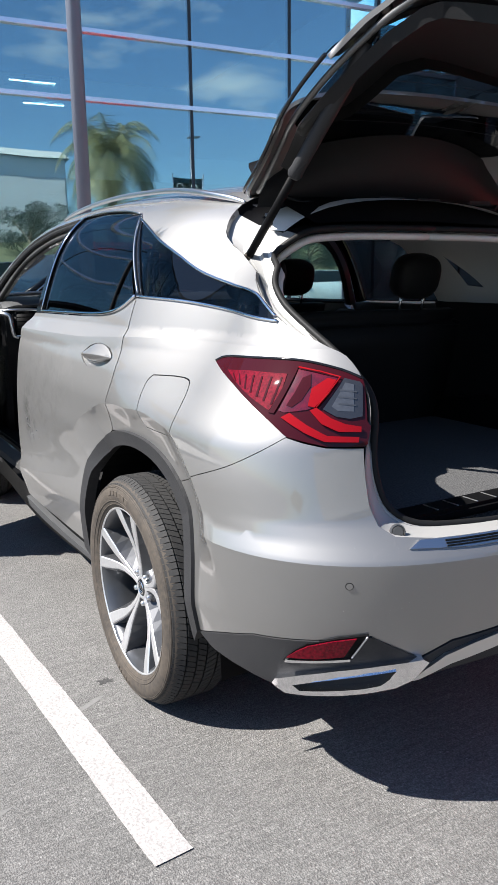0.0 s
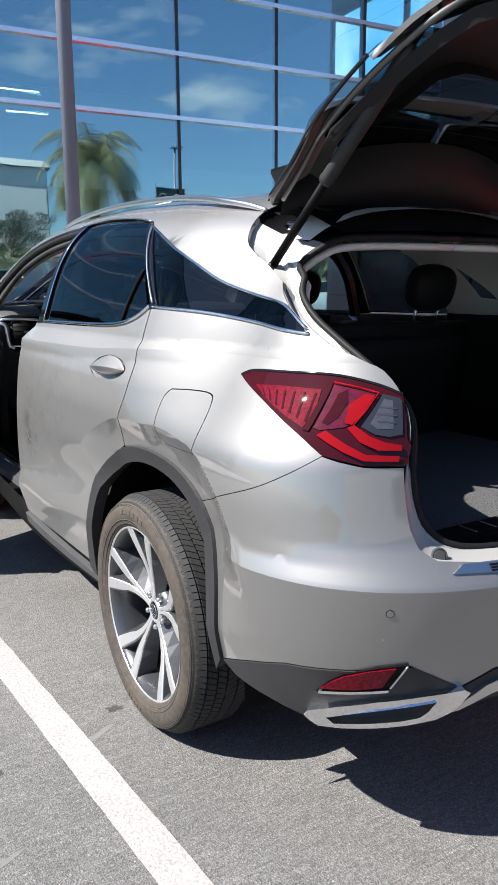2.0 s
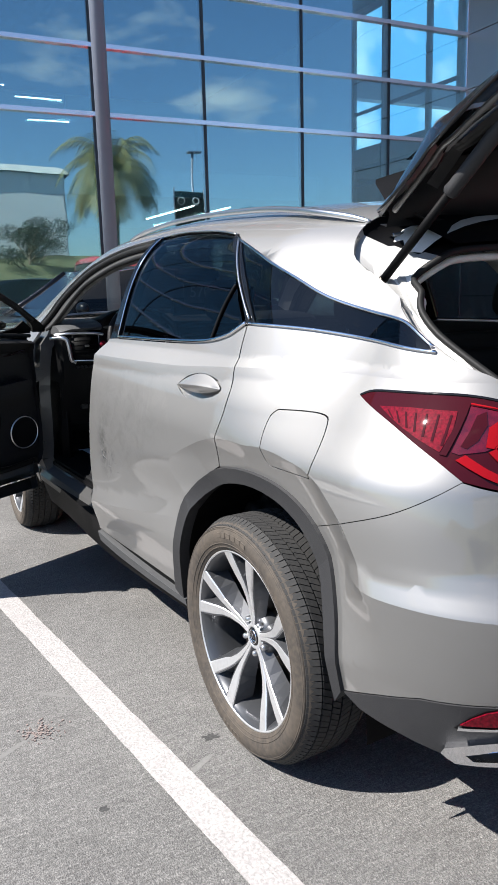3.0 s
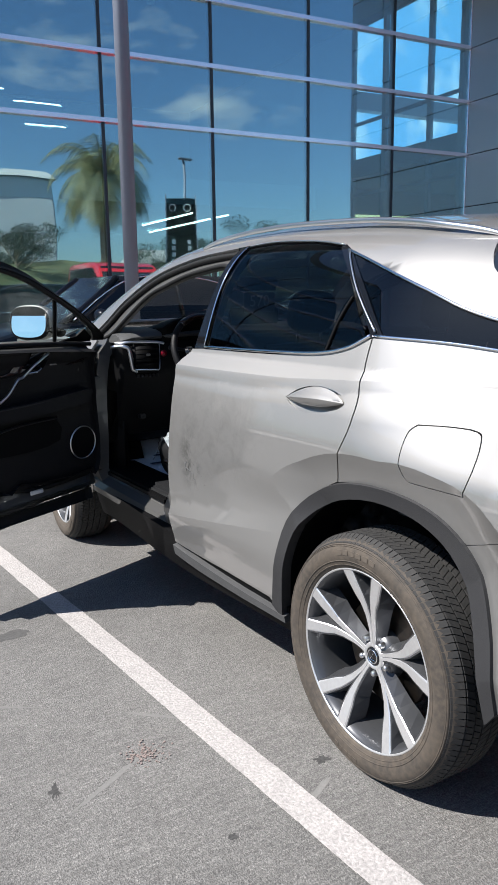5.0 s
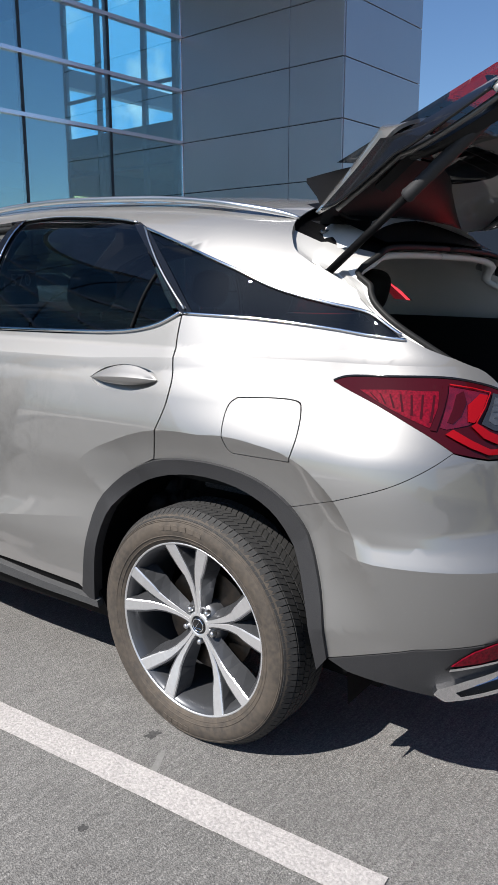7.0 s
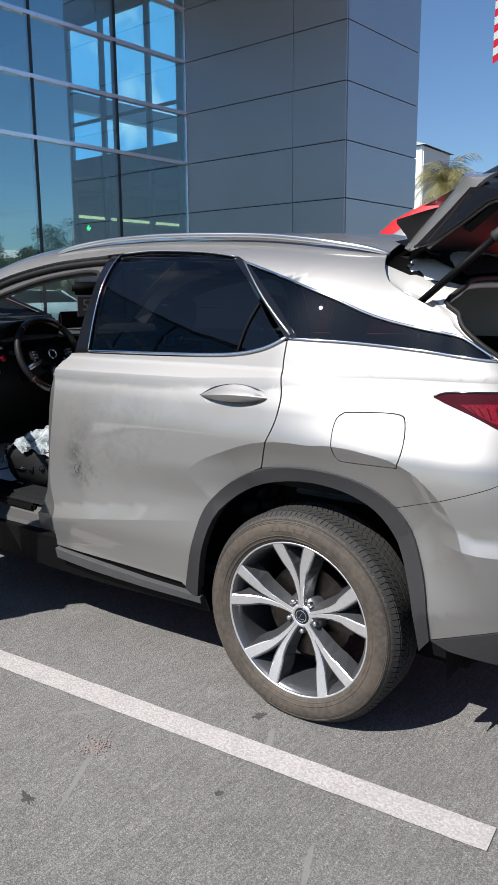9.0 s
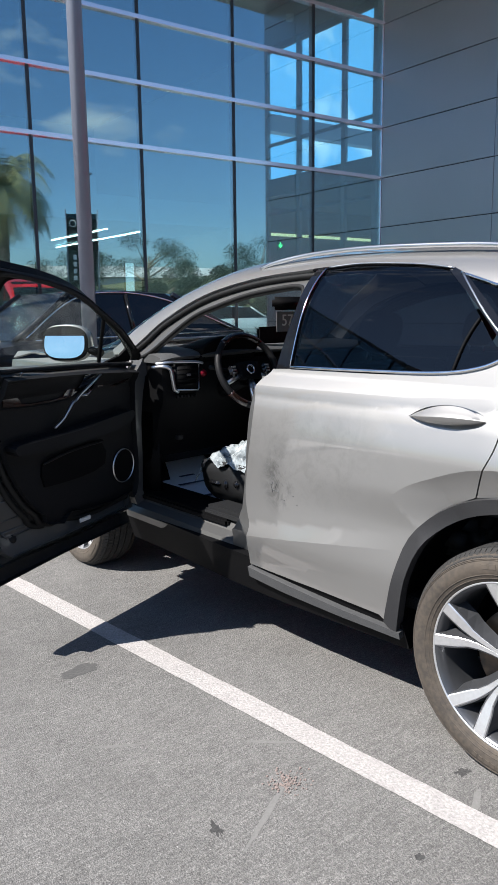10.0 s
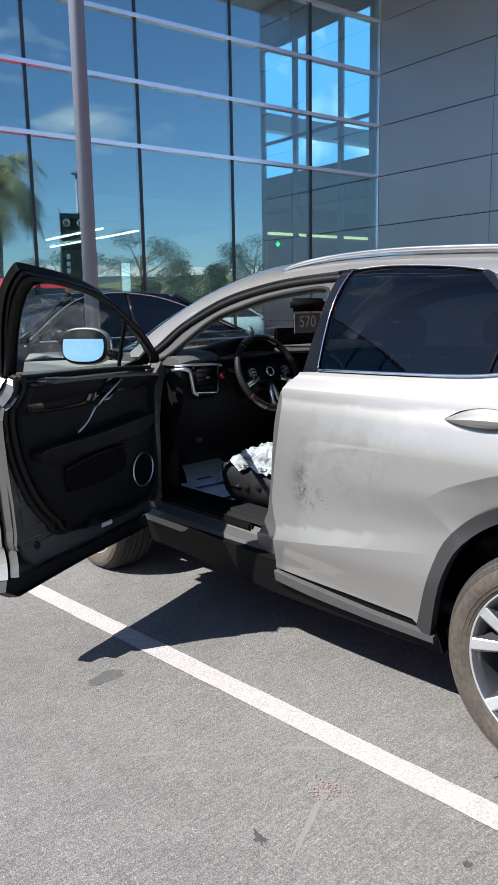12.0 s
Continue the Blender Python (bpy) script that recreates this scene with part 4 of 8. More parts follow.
# pull handle: a domed upper face, a crease from tip to tip and a flat facet below it
bm = bmesh.new()
blade = []
for k in range(25):
    u = k / 24
    lens = math.sin(math.pi * u) ** 0.8
    at_s, mid = 0.412 - 0.276 * u, 1.0965 + 0.009 * u
    rise = 0.040 * lens
    blade.append([bm.verts.new(on_skin(at_s, mid + dv, out)) for dv, out in (
        (rise, 0.0005), (rise * 0.75, 0.006 * lens), (rise * 0.4, 0.010 * lens), (0.0015, 0.002 + 0.016 * lens), (-0.0015, 0.002 + 0.016 * lens),
        (-0.008 * lens - 0.002, 0.001 + 0.010 * lens), (-0.015 * lens - 0.002, 0.002 * lens), (-0.016 * lens - 0.002, -0.004 * lens), (-0.008 * lens, -0.010 * lens), (rise * 0.6, -0.010 * lens))])
for P, Q in zip(blade, blade[1:]):
    for k in range(10):
        bm.faces.new((P[k], P[(k + 1) % 10], Q[(k + 1) % 10], Q[k]))
bmesh.ops.recalc_face_normals(bm, faces=bm.faces[:])
handle = part("door_handle", bm, PAINT, rear_door, "painted pull handle", smooth=True)
handle.data.set_sharp_from_angle(angle=radians(32))

skin("rear_bumper", arch_bumper[::-1] + shift(BUMPER_SEAM, 0, -0.0022)[::1] + [(-0.842, 0.975), (-0.888, 0.964), (-0.955, 0.962)] + HATCH_LOW[3:] + [(-1.4, 0.515), (-1.171, 0.50), (-1.082, 0.486), (-1.03, 0.448), (-0.93, 0.470), (-0.942, 0.520), (-0.844, 0.503), (-0.706, 0.486), (-0.60, 0.450)], PAINT_SPOTTED, car, "painted upper bumper, water spots", step=0.02)
skin("bumper_mirror", [(s, v) for s, v in arch_bumper[::-1] + shift(BUMPER_SEAM, 0, -0.0022) + [(-0.842, 0.975), (-0.888, 0.964), (-0.955, 0.962)] + HATCH_LOW[3:] + [(-1.4, 0.515), (-1.082, 0.486), (-0.844, 0.503), (-0.60, 0.450)]], PAINT, car, mirror=True).name = "rear_bumper"
for mir in (False, True):
    skin("lower_valance", [(-0.482, 0.402), (-0.60, 0.447), (-0.706, 0.483), (-0.844, 0.500), (-0.942, 0.517), (-0.93, 0.467), (-1.03, 0.444), (-1.082, 0.482), (-1.171, 0.497), (-1.4, 0.512), (-1.4, 0.40), (-1.17, 0.405), (-1.08, 0.395), (-1.02, 0.372), (-0.94, 0.353), (-0.884, 0.345), (-0.83, 0.340), (-0.785, 0.338), (-0.74, 0.350), (-0.66, 0.366), (-0.54, 0.380)], CLADDING, car, "dark grey textured lower valance", out=0.003, mirror=mir, thick=0.03)
    lens_bed = skin("reflector_bezel", [(-0.776, 0.432), (-0.800, 0.466), (-0.827, 0.492), (-0.884, 0.515), (-0.936, 0.526), (-0.911, 0.456), (-0.845, 0.442)], BLACK, car, "black reflector bezel", out=0.006, mirror=mir)
    skin("reflector", [(-0.786, 0.446), (-0.806, 0.468), (-0.830, 0.488), (-0.875, 0.508), (-0.915, 0.518), (-0.895, 0.465), (-0.845, 0.453)], RED_LENS, lens_bed, "red reflector strip", out=0.010, mirror=mir)
    skin("reflector_trim", [(-0.783, 0.440), (-0.84, 0.449), (-0.906, 0.460), (-0.906, 0.453), (-0.84, 0.442), (-0.782, 0.432)], CHROME, lens_bed, "chrome line under the reflector", out=0.012, mirror=mir)
    strip("bezel_edge", [(-0.909, 0.462), (-0.922, 0.494), (-0.934, 0.524)], 0.0025, SATIN, lens_bed, 0.008, mirror=mir, n=3)
    skin("skid_plate", [(-1.014, 0.381), (-1.04, 0.415), (-1.071, 0.449), (-1.12, 0.472), (-1.166, 0.485), (-1.28, 0.493), (-1.4, 0.495), (-1.4, 0.43), (-1.28, 0.432), (-1.171, 0.446), (-1.084, 0.420), (-1.03, 0.384)], SATIN, car, "satin silver skid plate", out=0.012, mirror=mir, thick=0.03)
    EX = [(-0.756, 0.372), (-0.762, 0.384), (-0.82, 0.408), (-0.887, 0.429), (-0.96, 0.443), (-1.030, 0.451), (-1.040, 0.442), (-1.010, 0.394), (-0.990, 0.372), (-0.94, 0.359), (-0.884, 0.351), (-0.83, 0.346), (-0.785, 0.345)]
    EX_IN = [(-0.801, 0.378), (-0.845, 0.396), (-0.888, 0.410), (-0.94, 0.422), (-0.984, 0.430), (-0.974, 0.408), (-0.960, 0.389), (-0.93, 0.380), (-0.889, 0.374), (-0.85, 0.368), (-0.815, 0.363)]
    ex = skin("exhaust_finisher", EX, CHROME, car, "chrome exhaust finisher", out=lambda s, v: 0.016 + 0.010 * math.exp(-((v - 0.385 - 0.18 * (-0.885 - s)) / 0.03) ** 2), mirror=mir, holes=(EX_IN,), thick=0.06, step=0.02)
    bm = bmesh.new()
    A = [bm.verts.new(on_skin(s, v, 0.024, mir)) for s, v in EX_IN]
    B = [bm.verts.new(on_skin(s, v, -0.03, mir)) for s, v in EX_IN]
    for k in range(len(A)):
        bm.faces.new((A[k], A[(k + 1) % len(A)], B[(k + 1) % len(A)], B[k]))
    part("finisher_throat", bm, CHROME, ex)
    skin("exhaust_mouth", [(-0.885 + (s + 0.885) * 1.1, 0.393 + (v - 0.393) * 1.2) for s, v in EX_IN], BLACK, ex, out=-0.026, mirror=mir, fold=False)
    skin("wheel_arch_trim", ARCH_OUT, CLADDING, car, "matt grey wheel arch cladding", inner=ARCH_IN, out=0.011, mirror=mir, thick=0.04, step=0.03)
    skin("bumper_pad", [(-1.0, 0.738), (-1.1, 0.732), (-1.4, 0.732), (-1.4, 0.752), (-1.1, 0.752), (-1.02, 0.753)], SATIN, car, "ribbed scuff pad on the bumper", out=0.005, mirror=mir)
    for k in range(3):
        skin("pad_rib", [(-1.06, 0.736 + 0.005 * k), (-1.4, 0.736 + 0.005 * k), (-1.4, 0.7385 + 0.005 * k), (-1.06, 0.7385 + 0.005 * k)], BLACK, car, out=0.008, mirror=mir)
    bm = bmesh.new()
    lathe(bm, [(0.0, 0.0004), (0.0080, 0.0004), (0.0084, -0.001)], n=20)
    sensor = part("parking_sensor", bm, PAINT, car)
    p0 = on_skin(-0.899, 0.657, 0.0015, mir)
    nrm = (on_skin(-0.899, 0.657, 0.02, mir) - p0).normalized()
    sensor.matrix_world = Matrix.Translation(p0) @ nrm.to_track_quat("X", "Z").to_matrix().to_4x4()
    bm = bmesh.new()
    lathe(bm, [(0.0083, -0.0005), (0.0090, 0.0004), (0.0097, -0.0005)], n=20)
    part("seal_ring", bm, BLACK, sensor, smooth=True)

# lamp cluster on the quarter
for mir in (False, True):
    lamp = skin("tail_lamp", LAMP_LOW + LAMP_TOP[1:] + [(-0.922, 1.108), (-0.948, 1.024), (-0.958, 1.011), (-0.961, 0.972), (-0.953, 0.966), (-0.888, 0.968), (-0.842, 0.979)], DARK_LENS, car, "red tail lamp with a smoked clear corner", out=0.002, mirror=mir)
    side = skin("side_reflector", [(-0.524, 1.122), (-0.623, 1.127), (-0.747, 1.126), (-0.749, 1.091), (-0.738, 1.043), (-0.691, 1.060), (-0.62, 1.086)], RED_LENS, lamp, out=0.0035, mirror=mir, thick=0.002)
    for q in range(7):
        u = q / 6
        skin("prism_bar", [(-0.556 - 0.178 * u, 1.117), (-0.561 - 0.178 * u, 1.117), (-0.590 - 0.150 * u, 1.100 - 0.044 * u), (-0.584 - 0.150 * u, 1.100 - 0.044 * u)], DARK_LENS, side, out=0.0045, mirror=mir, thick=0.002)
    skin("lamp_divider", [(-0.758, 1.140), (-0.772, 1.140), (-0.755, 1.036), (-0.740, 1.038)], DARK_LENS, lamp, out=0.006, mirror=mir, thick=0.003)
    skin("brake_light", [(-0.774, 1.137), (-0.868, 1.120), (-0.856, 1.088), (-0.838, 1.055), (-0.825, 1.048), (-0.778, 1.040), (-0.762, 1.044)], RED_DEEP, lamp, "deep red inner lens", out=0.0045, mirror=mir, thick=0.002)
    skin("brake_reflector", [(-0.790, 1.118), (-0.808, 1.126), (-0.815, 1.100), (-0.806, 1.068), (-0.790, 1.052), (-0.776, 1.056), (-0.784, 1.085)], DARK_LENS, lamp, "dark bowl behind the red lens", out=0.0058, mirror=mir, thick=0.002)
    skin("brake_light_rib", [(-0.819, 1.095), (-0.846, 1.118), (-0.866, 1.114), (-0.851, 1.075), (-0.839, 1.053), (-0.824, 1.056)], BRIGHT_LENS, lamp, out=0.008, mirror=mir, thick=0.002)
    strip("edge_light", [(-0.774, 1.139), (-0.83, 1.130), (-0.872, 1.120), (-0.858, 1.085), (-0.843, 1.053)], 0.0022, BRIGHT_LENS, lamp, 0.009, mirror=mir, n=1)
    clear = skin("turn_light", [(-0.880, 1.119), (-0.913, 1.111), (-0.919, 1.104), (-0.936, 1.034), (-0.915, 1.029), (-0.888, 1.034), (-0.857, 1.050)], SMOKE_LENS, lamp, "smoked clear lens", out=0.0055, mirror=mir, thick=0.002)
    skin("lens_window", [(-0.884, 1.109), (-0.902, 1.105), (-0.917, 1.045), (-0.888, 1.046), (-0.872, 1.056)], CLEAR_LENS, clear, "pale clear bulb window", out=0.0064, mirror=mir, thick=0.001)
    for q in range(3):
        skin("lens_rib", [(-0.878 - 0.003 * q, 1.094 - 0.015 * q), (-0.912 - 0.003 * q, 1.090 - 0.015 * q), (-0.912 - 0.003 * q, 1.087 - 0.015 * q), (-0.877 - 0.003 * q, 1.091 - 0.015 * q)], DARK_FRAME, clear, out=0.0072, mirror=mir, thick=0.001)
    skin("light_guide", [(-0.832, 1.046), (-0.843, 1.053), (-0.879, 1.030), (-0.91, 1.017), (-0.94, 1.011), (-0.943, 0.999), (-0.903, 1.000), (-0.866, 1.017)], BRIGHT_LENS, lamp, "glowing-red light guide", out=0.009, mirror=mir, thick=0.003)
    skin("light_guide", [(-0.777, 1.028), (-0.792, 1.039), (-0.842, 1.012), (-0.885, 0.991), (-0.942, 0.988), (-0.943, 0.976), (-0.883, 0.978), (-0.841, 0.996)], BRIGHT_LENS, lamp, "glowing-red light guide", out=0.009, mirror=mir, thick=0.003)
    strip("lamp_trim", [(-0.42, 1.139), (-0.47, 1.152), (-0.591, 1.157), (-0.762, 1.158), (-0.862, 1.141), (-0.918, 1.119)], 0.0035, GLOSS_BLACK, lamp, 0.002, mirror=mir)

# roof and pillars
DOOR_TOP = smooth_line([(0.398, 1.650), (0.456, 1.690), (0.612, 1.722), (0.874, 1.738), (1.05, 1.728), (1.16, 1.712), (1.361, 1.692), (1.55, 1.655), (1.722, 1.612), (1.904, 1.548), (2.088, 1.443), (2.205, 1.332), (2.31, 1.245)], 3)
SCREEN = smooth_line([(2.46, 1.30), (2.33, 1.50), (2.13, 1.66), (1.93, 1.77), (1.75, 1.88), (1.62, 2.02), (1.57, 2.2)], 3)
roof_outline = HATCH_TOP[::-1] + [(-0.123, 2.2)] + SCREEN[::-1] + [(2.42, 1.24)] + DOOR_TOP[::-1] + Q_TOP[1:]
roof = skin_both("roof", roof_outline, PAINT, car, "painted roof and side frame", step=0.05)
skin_both("windscreen", [(s - 0.004, v) for s, v in SCREEN] + [(2.74, 2.2), (2.74, 1.7), (2.66, 1.3), (2.55, 1.25)], CLEAR, car, "clear windscreen", step=0.06, thick=0.004).visible_shadow = False
for mir in (False, True):
    skin("headliner", [(0.40, 1.74), (1.5, 1.74), (1.5, 2.2), (-0.33, 2.2), (-0.33, 1.66), (-0.1, 1.66)], HEADLINER, car, "pale grey cloth headliner", out=-0.045, mirror=mir, fold=False, step=0.07)
    skin("quarter_window", Q_TOP[1:-1] + [(-0.652, 1.262)] + Q_LOW[::-1][1:-1] + [(0.088, 1.304)], TINT, car, "dark privacy glass", out=-0.003, mirror=mir, thick=0.004)
    skin("pillar_cover", [(0.110, 1.294), (0.075, 1.306), (0.380, 1.648), (0.44, 1.69), (0.455, 1.672)], GLOSS_BLACK, car, out=0.001, mirror=mir)
    skin("rear_door_window", [(1.018, 1.222), (0.66, 1.226), (0.36, 1.234), (0.205, 1.258), (0.134, 1.292), (0.20, 1.36), (0.33, 1.53), (0.442, 1.672), (0.612, 1.708), (0.874, 1.722), (1.035, 1.70)], TINT, rear_door if not mir else car, "dark privacy glass", out=-0.003, mirror=mir, thick=0.004)
    skin("door_frame", [(0.44, 1.678), (0.612, 1.714), (0.874, 1.728), (1.04, 1.708), (1.12, 1.706), (1.12, 1.715), (1.05, 1.722), (0.874, 1.737), (0.612, 1.721), (0.452, 1.690)], GLOSS_BLACK, car, out=0.002, mirror=mir)
    skin("pillar_cover", [(1.102, 1.214), (1.024, 1.218), (1.040, 1.45), (1.042, 1.70), (1.088, 1.706), (1.082, 1.45)], GLOSS_BLACK, car, "gloss black centre pillar", out=0.003, mirror=mir)
    strip("chrome_trim", [(1.022, 1.222), (0.66, 1.226), (0.36, 1.234), (0.205, 1.258), (0.115, 1.300)], 0.006, CHROME, rear_door if not mir else car, 0.004, mirror=mir)
    strip("chrome_trim", [(1.026, 1.226), (1.036, 1.45), (1.038, 1.70)], 0.0028, CHROME, rear_door if not mir else car, 0.006, mirror=mir)
    strip("chrome_trim", [(1.03, 1.712), (0.874, 1.732), (0.612, 1.716), (0.446, 1.682)], 0.003, SATIN, car, 0.004, mirror=mir)
    strip("chrome_trim", [(0.10, 1.312), (0.24, 1.45), (0.39, 1.645)], 0.0035, SATIN, car, 0.006, mirror=mir)
    strip("chrome_trim", [(0.398, 1.650), (0.167, 1.550), (-0.019, 1.466), (-0.168, 1.396), (-0.333, 1.355), (-0.536, 1.328), (-0.664, 1.264)], 0.0048, CHROME, car, 0.003, mirror=mir)
    strip("chrome_trim", [(0.098, 1.300), (-0.129, 1.293), (-0.351, 1.275), (-0.55, 1.259), (-0.672, 1.250)], 0.0045, CHROME, car, 0.003, mirror=mir)
    strip("glass_divider", [(0.305, 1.242), (0.285, 1.34), (0.255, 1.43)], 0.005, BLACK, rear_door if not mir else car, 0.0, mirror=mir)
    skin("rocker", [(0.44, 0.345), (0.53, 0.358), (0.83, 0.376), (1.20, 0.392), (1.215, 0.415), (1.72, 0.418), (2.26, 0.420), (2.26, 0.25), (0.42, 0.25)], BLACK, car, "black lower sill cladding", out=-0.012, mirror=mir, thick=0.05)
    skin("side_step", [(0.44, 0.322), (0.70, 0.336), (1.0, 0.362), (1.205, 0.380), (1.205, 0.336), (1.0, 0.318), (0.70, 0.302), (0.44, 0.296)], STEP_GREY, car, "grey textured side step", out=0.012, mirror=mir, thick=0.05)
    # roof rail on its feet
    bm = bmesh.new()
    line = [(1.50, 1.77), (1.42, 1.80), (1.25, 1.835), (1.0, 1.845), (0.7, 1.84), (0.433, 1.830), (0.2, 1.800), (0.064, 1.778), (-0.06, 1.760), (-0.128, 1.750)]
    lift = (0.003, 0.012, 0.020, 0.024, 0.026, 0.026, 0.024, 0.020, 0.012, 0.002)
    pts = []
    for i, p in enumerate(curve([(a, b, h) for (a, b), h in zip(line, lift)], 5)):
        pts.append(on_skin(p.x, p.y, p.z, mir))
    tube(bm, pts, [0.005 + 0.005 * min(1, min(i, len(pts) - 1 - i) / 6) for i in range(len(pts))], 10, 1.0)
    part("roof_rail", bm, SATIN, car, "satin aluminium roof rail", smooth=True)

# shark-fin aerial on the roof
bm = bmesh.new()
top = 1.690
ringsets = []
for u in range(8):
    z = u / 7
    y0, y1 = 0.17 - 0.145 * z ** 0.8, -0.02 - 0.012 * (1 - z)
    w = 0.024 * (1 - z) + 0.004
    ringsets.append([bm.verts.new((0.02 + w * math.cos(a) * (0.55 + 0.45 * math.cos(a * 2) ** 2), (y0 + y1) / 2 + (y0 - y1) / 2 * math.sin(a), top - 0.022 + 0.085 * z)) for a in [math.tau * k / 16 for k in range(16)]])
for A, B in zip(ringsets, ringsets[1:]):
    for k in range(16):
        bm.faces.new((A[k], A[(k + 1) % 16], B[(k + 1) % 16], B[k]))
bm.faces.new(ringsets[-1])
part("fin_aerial", bm, PAINT, car, "painted shark-fin aerial", smooth=True)

# bonnet, wings and nose
skin_both("bonnet", [(2.76, 1.22), (3.4, 1.20), (3.62, 1.16), (3.62, 1.19), (3.5, 2.2), (2.76, 2.2)], PAINT, car, step=0.1)
for mir in (False, True):
    FRONT_ARCH = [(2.79 + 0.49 * math.cos(math.pi * k / 16), 0.36 + 0.51 * math.sin(math.pi * k / 16)) for k in range(17)]
    skin("front_wing", [(2.215, 1.20), (2.75, 1.20), (3.62, 1.15), (3.62, 0.36)] + FRONT_ARCH + [(2.25, 0.40), (2.20, 0.7), (2.19, 1.0)], PAINT, car, mirror=mir, step=0.06)
bm = bmesh.new()
box(bm, -0.84, 3.45, 0.25, 0.84, 3.78, 1.12, bevel=0.1, seg=4)
part("front_bumper", bm, PAINT, car, smooth=True)
bm = bmesh.new()
box(bm, -0.42, 3.70, 0.38, 0.42, 3.80, 0.92, bevel=0.06)
part("grille", bm, BLACK, car, "black front grille")
for sx in (-1, 1):
    bm = bmesh.new()
    box(bm, sx * 0.50, 3.62, 0.74, sx * 0.86, 3.79, 0.86, bevel=0.04)
    part("headlight", bm, SMOKE_LENS, car, "slim clear headlight", smooth=True)
bm = bmesh.new()
box(bm, -0.70, -0.55, 0.22, 0.70, 3.5, 0.36, bevel=0.03)
part("underbody", bm, BLACK, car)
for y in (0.0, 2.79):
    for sx in (-1, 1):
        bm = bmesh.new()
        n = 24
        A = [bm.verts.new((sx * 0.58, y + 0.52 * math.cos(math.pi * k / n), 0.26 + 0.60 * math.sin(math.pi * k / n))) for k in range(n + 1)]
        B = [bm.verts.new((sx * 0.862, y + 0.52 * math.cos(math.pi * k / n), 0.26 + 0.60 * math.sin(math.pi * k / n))) for k in range(n + 1)]
        for k in range(n):
            bm.faces.new((A[k], A[k + 1], B[k + 1], B[k]))
        bm.faces.new(A)
        part("arch_liner", bm, BLACK, car)


# ---- wheels ----
def build_wheel(name):
    """Local x points outwards from the hub's face."""
    w = new(name)
    bm = bmesh.new()
    lathe(bm, [(0.272, 0.036), (0.277, 0.046), (0.284, 0.050), (0.296, 0.057), (0.316, 0.063), (0.334, 0.062), (0.349, 0.055), (0.360, 0.044), (0.366, 0.034), (0.368, 0.028), (0.368, -0.150), (0.355, -0.172), (0.30, -0.178), (0.262, -0.165)], n=96)
    tyre = part("tyre", bm, TYRE, w, "dusty brown-grey tyre sidewall", smooth=True)
    for rr, aa in ((0.351, 0.0545), (0.347, 0.0565), (0.302, 0.0592), (0.290, 0.0535)):
        bm = bmesh.new()
        lathe(bm, [(rr - 0.0025, aa - 0.003), (rr - 0.001, aa + 0.0012), (rr + 0.001, aa + 0.0010), (rr + 0.0025, aa - 0.003)], n=96)
        part("sidewall_rib", bm, TYRE, tyre, smooth=True)
    # moulded bars in place of the lettering on the sidewall
    for a0, count, wide in ((78, 6, 5.2), (252, 5, 4.0)):
        for q in range(count):
            bm = bmesh.new()
            lo, hi = radians(a0 + q * wide), radians(a0 + q * wide + wide * (0.62 if q % 2 else 0.74))
            ring = []
            for t in (lo, (lo + hi) / 2, hi):
                ring.append([bm.verts.new((x, r * math.cos(t), r * math.sin(t))) for r, x in ((0.3195, 0.0630), (0.320, 0.0645), (0.335, 0.0632), (0.3355, 0.0615))])
            for A, B in zip(ring, ring[1:]):
                for i in range(3):
                    bm.faces.new((A[i], A[i + 1], B[i + 1], B[i]))
            part("sidewall_bar", bm, TYRE_BAR, tyre)
    # tread blocks
    bm = bmesh.new()
    n = 116
    for k in range(n):
        a = math.tau * k / n
        for x0, x1, r0, r1, off, slant in ((0.016, 0.050, 0.3775, 0.356, 0.0, 0.002), (-0.018, 0.011, 0.3795, 0.3795, 0.5, 0.007), (-0.050, -0.023, 0.3795, 0.3795, 0.2, 0.007), (-0.088, -0.056, 0.3795, 0.3795, 0.6, -0.007), (-0.128, -0.094, 0.3795, 0.3795, 0.1, -0.007), (-0.166, -0.134, 0.352, 0.3775, 0.4, 0.0)):
            aa, half = a + off * math.tau / n, 0.43 * math.tau / n
            vs = []
            for (x, r), dz in (((x0, r0), -1), ((x1, r1), 1)):
                for sgn in (-1, 1):
                    for rr in (r - 0.014, r):
                        ang = aa + sgn * half + dz * slant / 0.37
                        vs.append(bm.verts.new((x, rr * math.cos(ang), rr * math.sin(ang))))
            l0, h0, l1, h1, l2, h2, l3, h3 = vs
            for f in ((h0, h1, h3, h2), (l0, l1, h1, h0), (l2, h2, h3, l3), (l0, h0, h2, l2), (l1, l3, h3, h1)):
                bm.faces.new(f)
    bmesh.ops.recalc_face_normals(bm, faces=bm.faces[:])
    part("tread", bm, TREAD, tyre)
    bm = bmesh.new()
    lathe(bm, [(0.248, -0.15), (0.249, -0.04), (0.253, 0.012), (0.262, 0.034), (0.270, 0.042), (0.277, 0.045), (0.279, 0.042), (0.275, 0.034)], n=96)
    rim = part("rim", bm, ALLOY_DARK, w, "dark ten-spoke alloy rim with machined faces", smooth=True)
    bm = bmesh.new()
    lathe(bm, [(0.2715, 0.0435), (0.2735, 0.0468), (0.2775, 0.0468), (0.279, 0.043)], n=96)
    part("rim_lip", bm, ALLOY, rim, smooth=True)
